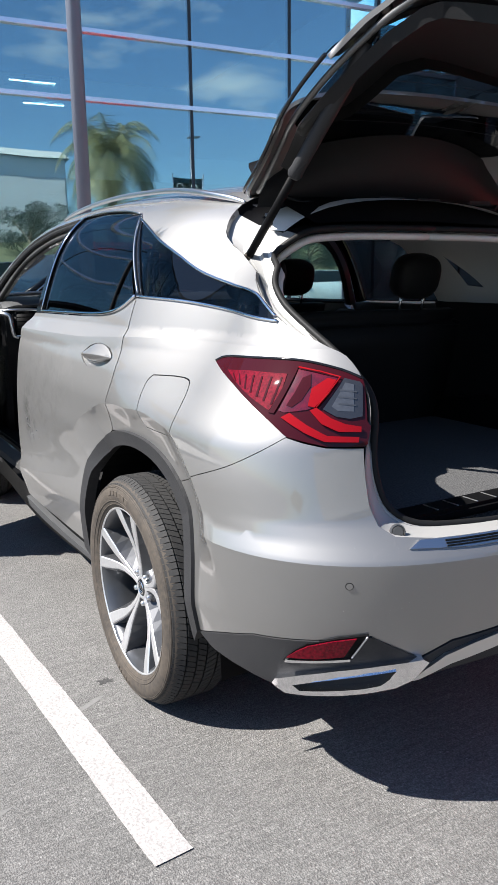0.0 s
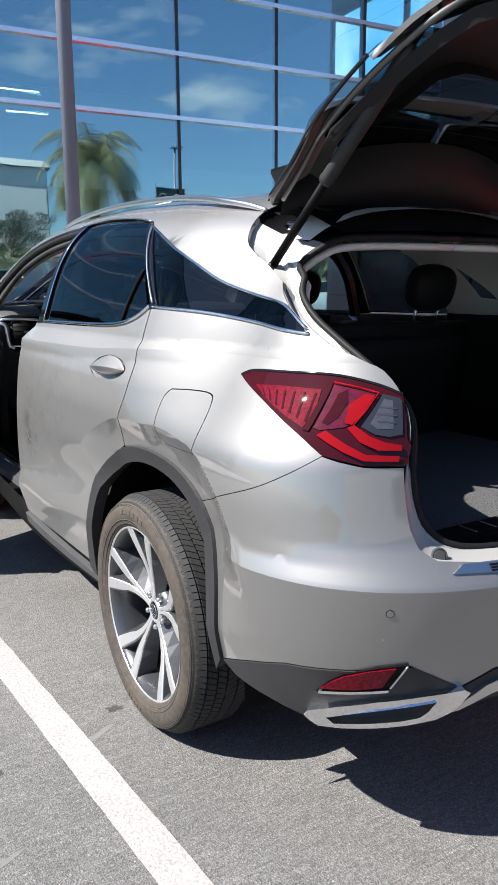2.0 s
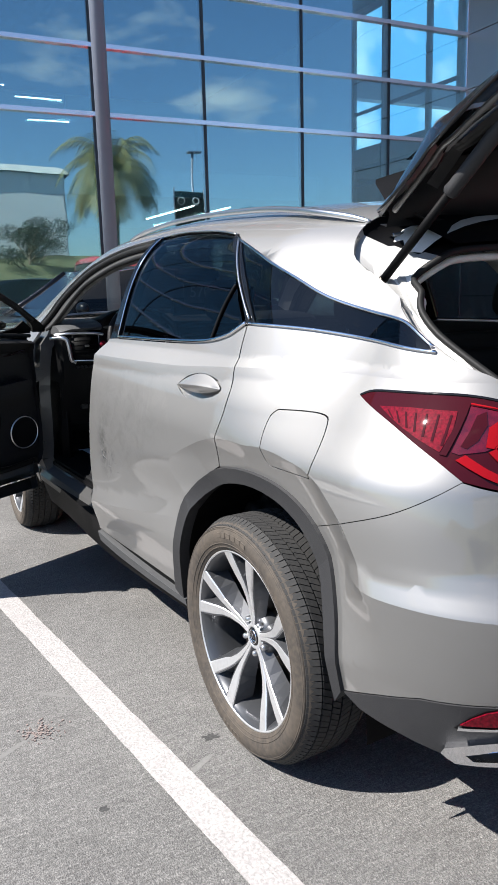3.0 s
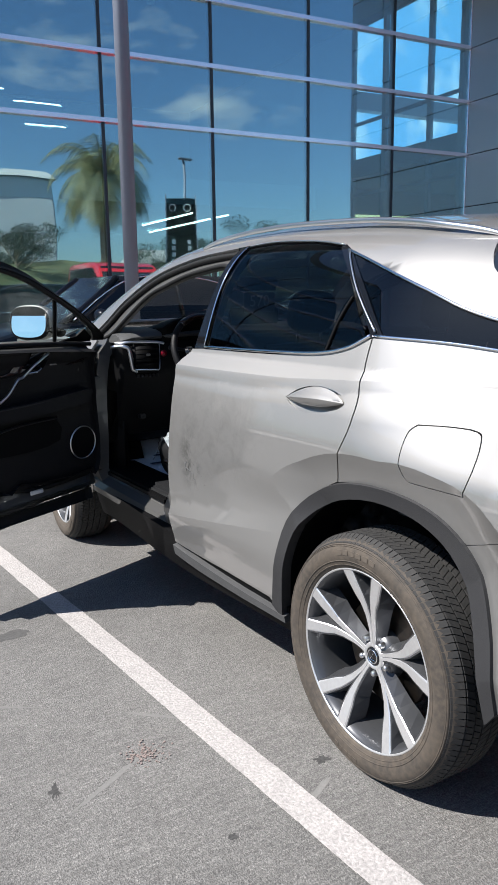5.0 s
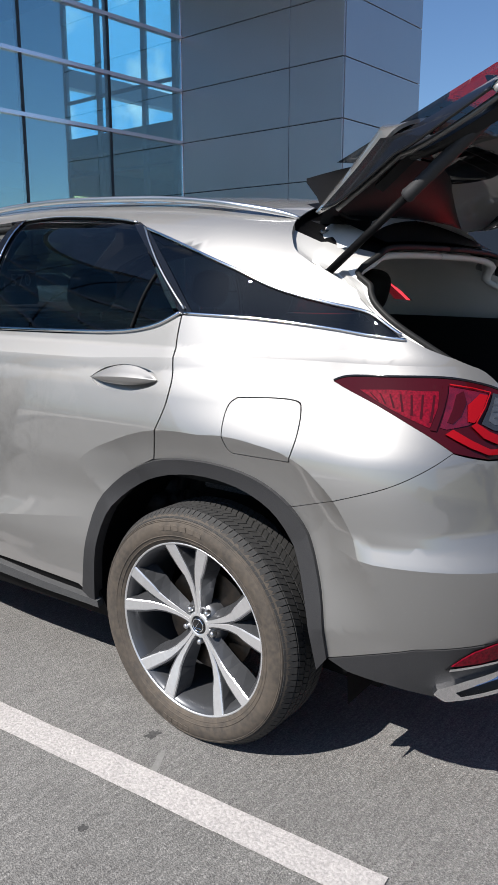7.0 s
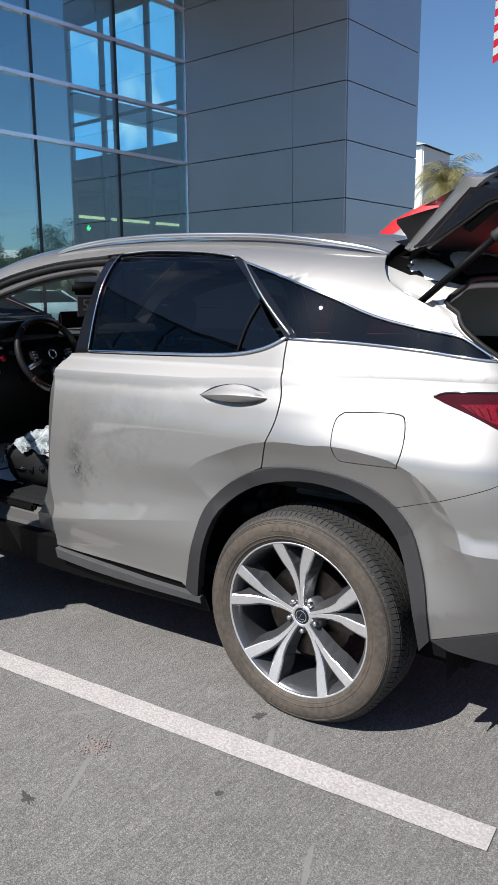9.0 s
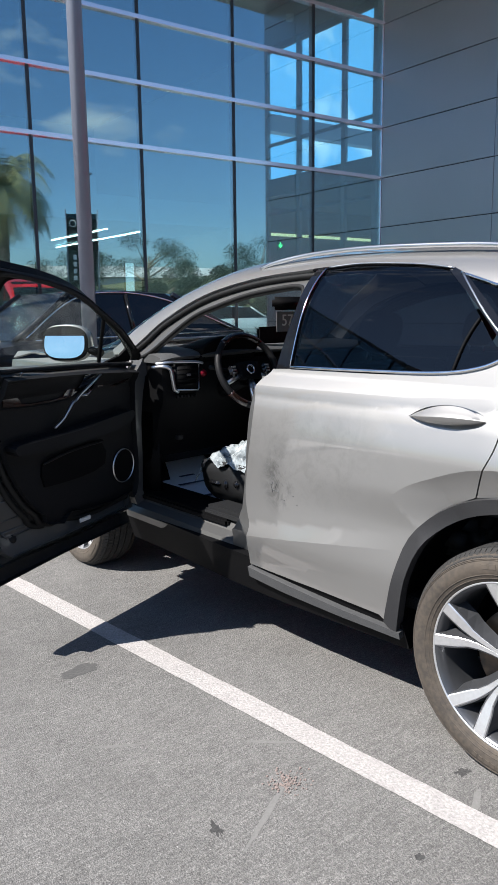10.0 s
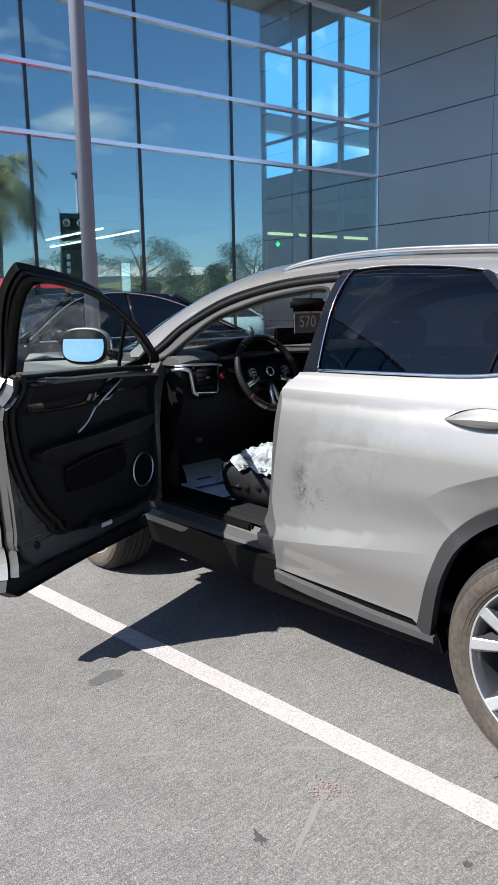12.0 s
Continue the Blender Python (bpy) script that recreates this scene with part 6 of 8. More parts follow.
dash = dash_band("dashboard", [(2.13, 0.70), (2.09, 0.80), (2.04, 0.93), (2.005, 1.01), (1.995, 1.06), (2.005, 1.185), (2.03, 1.205), (2.60, 1.215), (2.66, 1.15), (2.66, 0.66), (2.30, 0.62)], BLACK, car, "black stitched dashboard")
# top of the dash, its sunlight put into the colour
dash_band("dash_top", [(2.000, 1.208), (1.985, 1.222), (2.00, 1.238), (2.06, 1.252), (2.30, 1.262), (2.62, 1.240), (2.64, 1.222), (2.60, 1.212)], DASH_SUNLIT, dash, "padded dash top, colour lightened for the sun on it", wide=0.815)
bm = bmesh.new()
tube(bm, curve([(-0.84, 2.035, 1.190), (-0.79, 1.988, 1.196), (-0.72, 1.972, 1.196), (-0.64, 1.966, 1.192), (-0.60, 1.966, 1.184)], 5), 0.010, 8, 0.7)
part("dash_trim", bm, SATIN, dash, "satin silver line along the dashboard", smooth=True)
bm = bmesh.new()
tube(bm, curve([(-0.86, 2.04, 1.172), (-0.815, 1.990, 1.176), (-0.790, 1.975, 1.160), (-0.782, 1.968, 1.110), (-0.776, 1.966, 1.062), (-0.755, 1.964, 1.046)], 5), [0.010] * 4 + [0.0135] * 18 + [0.010] * 4, 10, 0.8)
part("vent_trim", bm, SATIN, dash, "satin silver trim sweeping round the vent", smooth=True)
bm = bmesh.new()
box(bm, -0.768, 1.968, 1.040, -0.622, 2.02, 1.186, bevel=0.012)
vent = part("side_vent", bm, BLACK, dash, smooth=True)
bm = bmesh.new()
tube(bm, [(-0.626, 1.962, 1.180), (-0.626, 1.962, 1.060), (-0.634, 1.962, 1.050), (-0.765, 1.962, 1.058)], 0.0035, 8)
part("vent_frame", bm, SATIN, vent, smooth=True)
for k in range(4):
    bm = bmesh.new()
    box(bm, -0.756, 1.960, 1.082 + 0.024 * k, -0.636, 1.971, 1.087 + 0.024 * k)
    part("vent_slat", bm, BLACK, vent)
bm = bmesh.new()
box(bm, -0.705, 1.953, 1.124, -0.680, 1.962, 1.136, bevel=0.003)
part("vent_tab", bm, SATIN, vent)
for k in range(6):
    bm = bmesh.new()
    box(bm, -0.745 + 0.022 * k, 1.990, 1.012, -0.729 + 0.022 * k, 2.004, 1.026, bevel=0.002)
    part("switch", bm, GATE_TRIM, dash)
bm = bmesh.new()
box(bm, -0.80, 2.12, 0.46, -0.75, 2.46, 0.95, bevel=0.02)
part("kick_panel", bm, BLACK, dash, smooth=True)
bm = bmesh.new()
box(bm, -0.72, 2.028, 0.790, -0.685, 2.06, 0.815, bevel=0.004)
part("bonnet_lever", bm, GATE_TRIM, dash)
# hood over the dials, with a domed top
bm = bmesh.new()
shell = []
for i in range(13):
    u = -1 + i / 6
    x = -0.41 + 0.185 * u
    top = 1.318 - 0.055 * abs(u) ** 2.4
    shell.append([bm.verts.new(q) for q in ((x, 1.975, top - 0.018), (x, 1.962, top - 0.006), (x, 1.985, top), (x, 2.12, top - 0.012), (x, 2.26, 1.262), (x, 2.26, 1.16), (x, 2.04, 1.10))])
for P, Q in zip(shell, shell[1:]):
    for k in range(7):
        bm.faces.new((P[k], P[(k + 1) % 7], Q[(k + 1) % 7], Q[k]))
bm.faces.new(shell[0])
bm.faces.new(shell[-1][::-1])
bmesh.ops.recalc_face_normals(bm, faces=bm.faces[:])
part("instrument_hood", bm, BLACK, dash, "domed hood over the dials", smooth=True)
bm = bmesh.new()
box(bm, -0.17, 2.02, 1.262, 0.16, 2.04, 1.355, bevel=0.01)
part("display_screen", bm, BLACK, dash, "wide black display")
bm = bmesh.new()
lathe(bm, [(0.0, 0.012), (0.014, 0.010), (0.018, 0.0)], pose(-0.610, 1.945, 1.135, 0, 0, -90), n=16)
part("start_button", bm, RED_LENS, dash, "red-ringed start button", smooth=True)
bm = bmesh.new()
tube(bm, [(-0.46, 1.93, 1.14), (-0.55, 1.91, 1.155), (-0.60, 1.90, 1.165)], [0.008, 0.009, 0.012], 8)
part("wiper_stalk", bm, GATE_TRIM, dash, smooth=True)
bm = bmesh.new()
tube(bm, [(-0.429, 1.83, 1.12), (-0.429, 2.06, 1.03)], 0.055, 16)
part("column_shroud", bm, BLACK, dash, smooth=True)
# steering wheel
wheel_pose = pose(-0.429, 1.80, 1.145, -24)
steer = empty("steering_wheel", wheel_pose)
steer.parent = car
bm = bmesh.new()
n, m = 48, 10
R0, r0 = 0.190, 0.0165
ring = [[bm.verts.new(((R0 + r0 * math.cos(b)) * math.cos(a), r0 * 1.1 * math.sin(b), (R0 + r0 * math.cos(b)) * math.sin(a))) for b in [math.tau * j / m for j in range(m)]] for a in [math.tau * i / n for i in range(n)]]
for i in range(n):
    for j in range(m):
        bm.faces.new((ring[i][j], ring[(i + 1) % n][j], ring[(i + 1) % n][(j + 1) % m], ring[i][(j + 1) % m]))
part("wheel_rim", bm, LEATHER, steer, "black leather steering wheel rim", smooth=True)
for lo, hi in ((50, 130), (215, 245), (295, 325)):
    bm = bmesh.new()
    tube(bm, [(R0 * math.cos(radians(lo + (hi - lo) * k / 12)), 0, R0 * math.sin(radians(lo + (hi - lo) * k / 12))) for k in range(13)], r0 * 1.06, 10, 1.1, up=Vector((0, 1, 0)))
    part("wood_inlay", bm, WALNUT, steer, "dark red wood inlay", smooth=True)
for sx in (-1, 1):
    bm = bmesh.new()
    box(bm, sx * 0.085, -0.020, -0.030, sx * 0.135, 0.004, 0.030, bevel=0.010)
    pad = part("button_pad", bm, GLOSS_BLACK, steer, smooth=True)
    for dz in (-0.014, 0.002, 0.018):
        bm = bmesh.new()
        box(bm, sx * 0.097, -0.0215, dz - 0.004, sx * 0.123, -0.019, dz + 0.004, bevel=0.001)
        part("button", bm, SATIN, pad)
cushion("hub_pad", (0.17, 0.05, 0.13), pose(0, 0.02, 0), BLACK, steer, "", 0.03, 0.008)
for a in (200, 340, 262, 278):
    bm = bmesh.new()
    c, s = math.cos(radians(a)), math.sin(radians(a))
    tube(bm, [(0.05 * c, 0.01, 0.05 * s), (0.17 * c, 0.0, 0.17 * s)], 0.012, 8)
    part("wheel_spoke", bm, SATIN, steer, smooth=True)
bm = bmesh.new()
lathe(bm, [(0.018, 0.0), (0.020, 0.003), (0.024, 0.003), (0.026, 0.0)], pose(0, -0.018, 0, 0, 0, -90), n=24)
part("emblem_ring", bm, CHROME, steer, smooth=True)
# interior mirror with the stock tag
bm = bmesh.new()
box(bm, -0.22, 1.83, 1.445, 0.04, 1.87, 1.515, bevel=0.018)
part("interior_mirror", bm, BLACK, car, "black interior mirror", smooth=True)
bm = bmesh.new()
box(bm, -0.158, 1.885, 1.330, 0.04, 1.888, 1.435, bevel=0.001)
tag = mesh_object("stock_tag", bm, INNER_GREY)
tagged(tag, "grey hanging tag with white digits behind the windscreen", "tag")
txt = bpy.data.curves.new("digits", "FONT")
txt.body, txt.size, txt.align_x, txt.align_y, txt.extrude = "570", 0.086, "CENTER", "CENTER", 0.0008
txt.materials.append(PLASTER)
digits = new("digits", txt)
digits.matrix_world = pose(-0.060, 1.8825, 1.388, 90)
me = bpy.data.meshes.new_from_object(digits.evaluated_get(bpy.context.evaluated_depsgraph_get()))
bpy.data.objects.remove(digits)
d2 = new("digits", me)
d2.matrix_world = pose(-0.060, 1.8825, 1.388, 90)
d2.parent = tag

# ---- tailgate, open ----
HINGE = Vector((0, -0.14, 1.635))
GATE = Matrix.Translation(HINGE) @ Matrix.Rotation(radians(-58), 4, "X") @ Matrix.Translation(-HINGE)
gate = empty("tailgate")
gate.parent = car
gate["label"] = "raised tailgate with black inner trim"
skin_both("spoiler", [(-0.130, 1.74), (-0.140, 1.68), (-0.18, 1.60), (-0.30, 1.56), (-0.42, 1.53), (-0.80, 1.50), (-1.4, 1.49), (-1.4, 1.75), (-0.39, 2.19), (-0.130, 2.19)], PAINT, gate, "painted roof spoiler", turn=GATE, thick=0.010, step=0.05)
for mir in (False, True):
    skin("side_garnish", [(-0.165, 1.615), (-0.205, 1.54), (-0.30, 1.465), (-0.447, 1.378), (-0.62, 1.288), (-0.735, 1.222), (-0.80, 1.24), (-0.66, 1.36), (-0.50, 1.48), (-0.42, 1.55)], GLOSS_BLACK, gate, "gloss black side garnish", turn=GATE, mirror=mir, fold=False, out=0.006, step=0.02)
    for ds in (0.0,):
        strip("garnish_lip", shift([(-0.165, 1.615), (-0.205, 1.54), (-0.30, 1.465), (-0.447, 1.378), (-0.62, 1.288), (-0.735, 1.222)], ds, ds * 0.2), 0.005, GLOSS_BLACK, gate, 0.004, turn=GATE, mirror=mir)
    skin("gate_lamp", [(-0.975, 1.10), (-1.22, 1.12), (-1.22, 1.04), (-0.975, 0.985)], BRIGHT_LENS, gate, "red inner lamp section", turn=GATE, mirror=mir, out=0.004)
# the raised pane lies in a plane that climbs away from the hinges
PANE_AT, PANE_WAY = Vector((0, -0.377, 1.806)), Vector((0, -0.478, 0.21)).normalized()


def on_pane(x, u, lift=0.0):
    """A place on the raised pane: x across, u away from the hinges, bowed towards its sides."""
    return Vector((x, 0, 0)) + PANE_AT + PANE_WAY * u + Vector((0, 0, lift - 0.10 * x * x))


bm = bmesh.new()
rows = [[bm.verts.new(on_pane(-0.50 + 0.05 * i, -0.16 + 0.05 * j, 0.016)) for j in range(11)] for i in range(21)]
for A, B in zip(rows, rows[1:]):
    for j in range(10):
        bm.faces.new((A[j], B[j], B[j + 1], A[j + 1]))
bmesh.ops.solidify(bm, geom=bm.faces[:], thickness=0.004)
pane = part("rear_window", bm, TINT, gate, "dark rear window", smooth=True)
for k in range(6):
    bm = bmesh.new()
    u = -0.03 + 0.045 * k
    tube(bm, [on_pane(-0.44 + 0.08 * i, u, 0.012) for i in range(12)], 0.0008, 4)
    part("heating_wire", bm, CLADDING, pane)
bm = bmesh.new()
rows = []
for i in range(25):
    x = -0.54 + 0.045 * i
    top = on_pane(x, -0.085 - 0.55 * x * x, 0.0)
    low = Vector((x, -0.20, 1.574 - 0.05 * x * x))
    rows.append([bm.verts.new(q) for q in (top + Vector((0, 0.0, 0.012)), top, top.lerp(low, 0.3) + Vector((0, -0.022, -0.006)), top.lerp(low, 0.7) + Vector((0, -0.026, -0.004)), low, low + Vector((0, 0.03, 0.01)))])
for A, B in zip(rows, rows[1:]):
    for j in range(5):
        bm.faces.new((A[j], B[j], B[j + 1], A[j + 1]))
bmesh.ops.recalc_face_normals(bm, faces=bm.faces[:])
upper = part("upper_inner_trim", bm, GATE_TRIM, gate, "smooth dark trim between the pane and the hinges", smooth=True)
upper.data.set_sharp_from_angle(angle=radians(50))
for x in (-0.10, 0.06, 0.30):
    bm = bmesh.new()
    box(bm, x, -0.232, 1.592, x + 0.11, -0.218, 1.612, bevel=0.004)
    part("trim_clip", bm, CLADDING, upper)
skin_both("gate_panel", [(-0.735, 1.220), (-0.82, 1.190), (-0.878, 1.165), (-0.92, 1.115), (-0.950, 1.05), (-0.962, 0.966), (-0.960, 0.895), (-0.960, 0.83), (-0.97, 0.79), (-1.0, 0.768), (-1.4, 0.762), (-1.4, 1.23), (-1.0, 1.235), (-0.80, 1.27)], PAINT, gate, "painted outer panel", turn=GATE, thick=0.012, step=0.05)
skin_both("lower_inner_trim", [(-0.30, 1.52), (-0.50, 1.39), (-0.66, 1.30), (-0.78, 1.235), (-0.90, 1.16), (-0.955, 1.08), (-0.985, 0.96), (-0.985, 0.84), (-1.02, 0.79), (-1.4, 0.785), (-1.4, 1.37), (-1.2, 1.345), (-1.05, 1.318), (-0.985, 1.330), (-0.955, 1.40), (-0.92, 1.46), (-0.80, 1.50), (-0.60, 1.51), (-0.42, 1.53)], GATE_TRIM, gate, "black plastic inner trim", turn=GATE, out=-0.052, thick=0.03, step=0.04)
for mir in (False, True):
    strip("gate_seal_flange", [(-0.19, 1.61), (-0.34, 1.485), (-0.50, 1.378), (-0.66, 1.285), (-0.80, 1.215), (-0.90, 1.15), (-0.955, 1.06), (-0.972, 0.96), (-0.972, 0.84), (-1.0, 0.785), (-1.4, 0.775)], 0.008, JAMB_SHADED, gate, -0.030, turn=GATE, mirror=mir)
    strip("cable_sleeve", [(-0.30, 1.55), (-0.37, 1.52), (-0.44, 1.455), (-0.54, 1.395), (-0.68, 1.32)], 0.012, RUBBER, gate, -0.07, turn=GATE, mirror=mir)
bm = bmesh.new()
for sx in (0,):
    c = on_skin(-1.4, 0.84, -0.07)
    box(bm, -0.09, c.y, c.z - 0.03, 0.09, c.y + 0.03, c.z + 0.03, bevel=0.008)
bmesh.ops.transform(bm, matrix=GATE, verts=bm.verts[:])
part("gate_latch", bm, STEEL, gate)
for sx in (-1, 1):
    bm = bmesh.new()
    box(bm, sx * 0.30, -0.235, 1.545, sx * 0.40, -0.150, 1.580, bevel=0.008)
    hinge = part("gate_hinge", bm, CLADDING, gate, "dark steel tailgate hinge")
    bm = bmesh.new()
    tube(bm, [(sx * 0.33, -0.24, 1.560), (sx * 0.37, -0.24, 1.560)], 0.009, 10)
    part("hinge_pin", bm, STEEL, hinge, smooth=True)
    bm = bmesh.new()
    tube(bm, curve([(sx * 0.46, -0.21, 1.60), (sx * 0.42, -0.235, 1.578), (sx * 0.36, -0.245, 1.572), (sx * 0.24, -0.238, 1.556), (sx * 0.16, -0.215, 1.566)], 5), 0.007, 8)
    part("wiring_tube", bm, RUBBER, gate, smooth=True)
for x in (-0.42, 0.25):
    bm = bmesh.new()
    c = on_skin(-1.3, 0.96, -0.075)
    box(bm, x, c.y, c.z - 0.02, x + 0.16, c.y + 0.012, c.z + 0.03, bevel=0.01)
    bmesh.ops.transform(bm, matrix=GATE, verts=bm.verts[:])
    part("pull_handle", bm, CLADDING, gate)
for sx in (-1, 1):
    foot, head = Vector((sx * 0.615, -0.275, 1.415)), Vector((sx * 0.615, -0.86, 1.902))
    bm = bmesh.new()
    tube(bm, [foot, foot.lerp(head, 0.42)], 0.0115, 14)
    st = part("power_strut", bm, BLACK, gate, "black power strut", smooth=True)
    bm = bmesh.new()
    tube(bm, [foot.lerp(head, 0.40), foot.lerp(head, 0.41), foot.lerp(head, 0.43), foot.lerp(head, 0.85), foot.lerp(head, 0.88), foot.lerp(head, 0.90)], [0.017, 0.0205, 0.0185, 0.0185, 0.017, 0.008], 16)
    part("strut_sleeve", bm, CLADDING, st, smooth=True)
    for p in (foot, head):
        bm = bmesh.new()
        bmesh.ops.create_uvsphere(bm, u_segments=12, v_segments=8, radius=0.014, matrix=Matrix.Translation(p))
        part("ball_joint", bm, STEEL, st, smooth=True)
    bm = bmesh.new()
    tube(bm, [foot.lerp(head, 0.88), head], 0.008, 10)
    part("strut_rod", bm, BLACK, st, smooth=True)
# ---- driver's door, open ----
PIVOT = Vector((-0.93, 2.20, 0))
SWING = Matrix.Translation(PIVOT + Vector((-0.055, 0.03, 0.012))) @ Matrix.Rotation(radians(-66.5), 4, "Z") @ Matrix.Translation(-PIVOT)
fdoor = empty("front_door")
fdoor.parent = car
fdoor["label"] = "open driver's door with black leather trim"
D_REAR = smooth_line([(1.226, 0.384), (1.246, 0.44), (1.253, 0.506), (1.236, 0.60), (1.225, 0.708), (1.211, 0.933), (1.190, 1.08), (1.183, 1.164), (1.222, 1.222)], 3)
skin("door_skin", D_REAR + [(1.6, 1.212), (2.0, 1.212), (2.18, 1.205), (2.185, 1.0), (2.19, 0.7), (2.20, 0.45), (2.20, 0.405), (1.7, 0.385)], PAINT, fdoor, turn=SWING, thick=0.06)
shell_edge = [(1.33, 0.43), (1.305, 0.50), (1.285, 0.58), (1.272, 0.72), (1.250, 0.93), (1.228, 1.08), (1.232, 1.17)]
inset = [(1.66, 0.515), (1.55, 0.565), (1.46, 0.640), (1.385, 0.735), (1.335, 0.84), (1.300, 0.95), (1.278, 1.05), (1.268, 1.13), (1.275, 1.225)]
# shell and step take the silver with shade mixed into its colour
shell = skin("door_inner_panel", shift(D_REAR, 0.014, 0.004) + [(1.6, 1.205), (2.17, 1.20), (2.175, 1.0), (2.18, 0.7), (2.19, 0.46), (2.19, 0.415), (1.7, 0.395)], JAMB_SHADED, fdoor, "painted inner door shell", turn=SWING, out=-0.06, thick=0.05)
skin("door_step", shift(shell_edge, -0.030) + [(1.23, 1.20), (1.6, 1.204), (2.16, 1.20), (2.165, 0.7), (2.17, 0.50), (2.14, 0.43), (1.6, 0.405), (1.34, 0.40)], JAMB_SHADED, fdoor, turn=SWING, out=-0.098, thick=0.03)
skin("door_trim", smooth_line(inset, 2) + [(1.6, 1.222), (2.15, 1.212), (2.18, 1.0), (2.20, 0.7), (2.20, 0.58), (2.16, 0.50), (2.0, 0.480), (1.80, 0.488)], LEATHER, fdoor, "black leather and plastic door trim", turn=SWING, out=-0.128, thick=0.03)
for grow, deep in ((-0.012, -0.118), (-0.040, -0.106)):
    strip("door_edge_seal", shift(inset, grow, grow * 0.5) + [(1.225, 1.25)], 0.014, RUBBER, fdoor, deep, turn=SWING)
for pocket in ([(1.305, 0.80), (1.325, 0.80), (1.365, 0.71), (1.312, 0.70)], [(1.31, 0.67), (1.385, 0.67), (1.45, 0.595), (1.325, 0.585)], [(1.335, 0.555), (1.47, 0.56), (1.59, 0.49), (1.365, 0.475)]):
    well = skin("shell_pocket", pocket, JAMB_SHADED, shell, "pressed pocket in the door shell", turn=SWING, out=-0.1015, thick=0.004)
    strip("pocket_edge", pocket + pocket[:1], 0.004, JAMB_SHADED, well, -0.101, turn=SWING, n=1, sides=6)
strip("door_edge_seal", [(1.62, 0.500), (1.75, 0.466), (1.9, 0.458), (2.18, 0.48)], 0.013, RUBBER, fdoor, -0.112, turn=SWING)
skin("door_lower_trim", [(1.226, 0.380), (1.7, 0.380), (2.20, 0.40), (2.20, 0.345), (1.7, 0.328), (1.27, 0.300), (1.205, 0.340)], CLADDING, fdoor, turn=SWING, out=0.006, thick=0.06)
W_OUT = smooth_line([(1.232, 1.214), (1.178, 1.40), (1.124, 1.62)], 3) + smooth_line([(1.100, 1.742), (1.112, 1.757), (1.20, 1.742), (1.372, 1.711), (1.588, 1.652), (1.722, 1.598), (1.861, 1.528), (2.06, 1.425), (2.20, 1.325), (2.275, 1.262), (2.28, 1.212)], 3)
W_IN = smooth_line([(1.290, 1.226), (1.255, 1.40), (1.222, 1.62), (1.232, 1.682), (1.30, 1.694), (1.45, 1.668), (1.588, 1.618), (1.722, 1.560), (1.86, 1.490), (2.055, 1.385), (2.19, 1.285), (2.215, 1.222)], 3)
skin("window_frame", W_OUT + W_IN[::-1], BLACK, fdoor, "black window frame", turn=SWING, out=-0.004, thick=0.03)
skin("window_frame_inner", shift(W_OUT, 0.012)[1:-1] + W_IN[::-1], RUBBER, fdoor, turn=SWING, out=-0.038, thick=0.012)
strip("frame_seal", [(1.240, 1.23), (1.205, 1.40), (1.165, 1.62), (1.160, 1.71), (1.20, 1.722), (1.372, 1.692), (1.588, 1.632), (1.722, 1.578), (1.861, 1.508), (2.06, 1.405), (2.20, 1.305)], 0.011, RUBBER, fdoor, -0.046, turn=SWING)
skin("door_window", W_IN + [(1.7, 1.21)], CLEAR, fdoor, "clear door glass", turn=SWING, out=-0.03, thick=0.004).visible_shadow = False
strip("window_bar", [(1.985, 1.215), (1.965, 1.30), (1.945, 1.39), (1.925, 1.46)], 0.010, BLACK, fdoor, -0.03, turn=SWING)
skin("mirror_sail", [(2.0, 1.216), (2.20, 1.216), (2.20, 1.25), (2.14, 1.30), (2.10, 1.25)], BLACK, fdoor, "black mirror corner piece", turn=SWING, out=-0.042, thick=0.01)
strip("belt_moulding", [(1.28, 1.228), (1.6, 1.224), (2.0, 1.220), (2.18, 1.214)], 0.010, RUBBER, fdoor, -0.075, turn=SWING)
FAR_OUT = smooth_line([(1.130, 1.212), (1.100, 1.40), (1.080, 1.60)], 3) + smooth_line([(1.074, 1.690), (1.095, 1.706), (1.20, 1.702), (1.361, 1.684), (1.55, 1.646), (1.722, 1.602), (1.904, 1.538), (2.088, 1.432), (2.19, 1.325), (2.235, 1.26), (2.24, 1.212)], 3)
FAR_IN = smooth_line([(1.164, 1.222), (1.137, 1.40), (1.123, 1.58), (1.134, 1.648), (1.19, 1.668), (1.38, 1.652), (1.55, 1.620), (1.722, 1.576), (1.89, 1.513), (2.055, 1.415), (2.16, 1.30), (2.195, 1.222)], 3)
far_front = skin("front_door", D_REAR + [(1.6, 1.212), (2.0, 1.212), (2.18, 1.205), (2.185, 1.0), (2.19, 0.7), (2.20, 0.45), (2.20, 0.405), (1.7, 0.385)], PAINT, car, "closed front door", mirror=True, step=0.05)
skin("door_trim", [(1.22, 0.45), (2.15, 0.45), (2.15, 1.2), (1.22, 1.2)], LEATHER, far_front, "black inner door trim", out=-0.08, mirror=True, step=0.1)
skin("window_frame", FAR_OUT, BLACK, far_front, "black window frame", inner=None, mirror=True, out=0.002, thick=0.03, holes=(FAR_IN,))
skin("door_window", FAR_IN + [(1.7, 1.21)], CLEAR, far_front, "clear door glass", mirror=True, out=-0.004, thick=0.004).visible_shadow = False
# armrest, pocket, grille, pull and latch
def on_trim(s, v, out):
    return SWING @ on_skin(s, v, out)


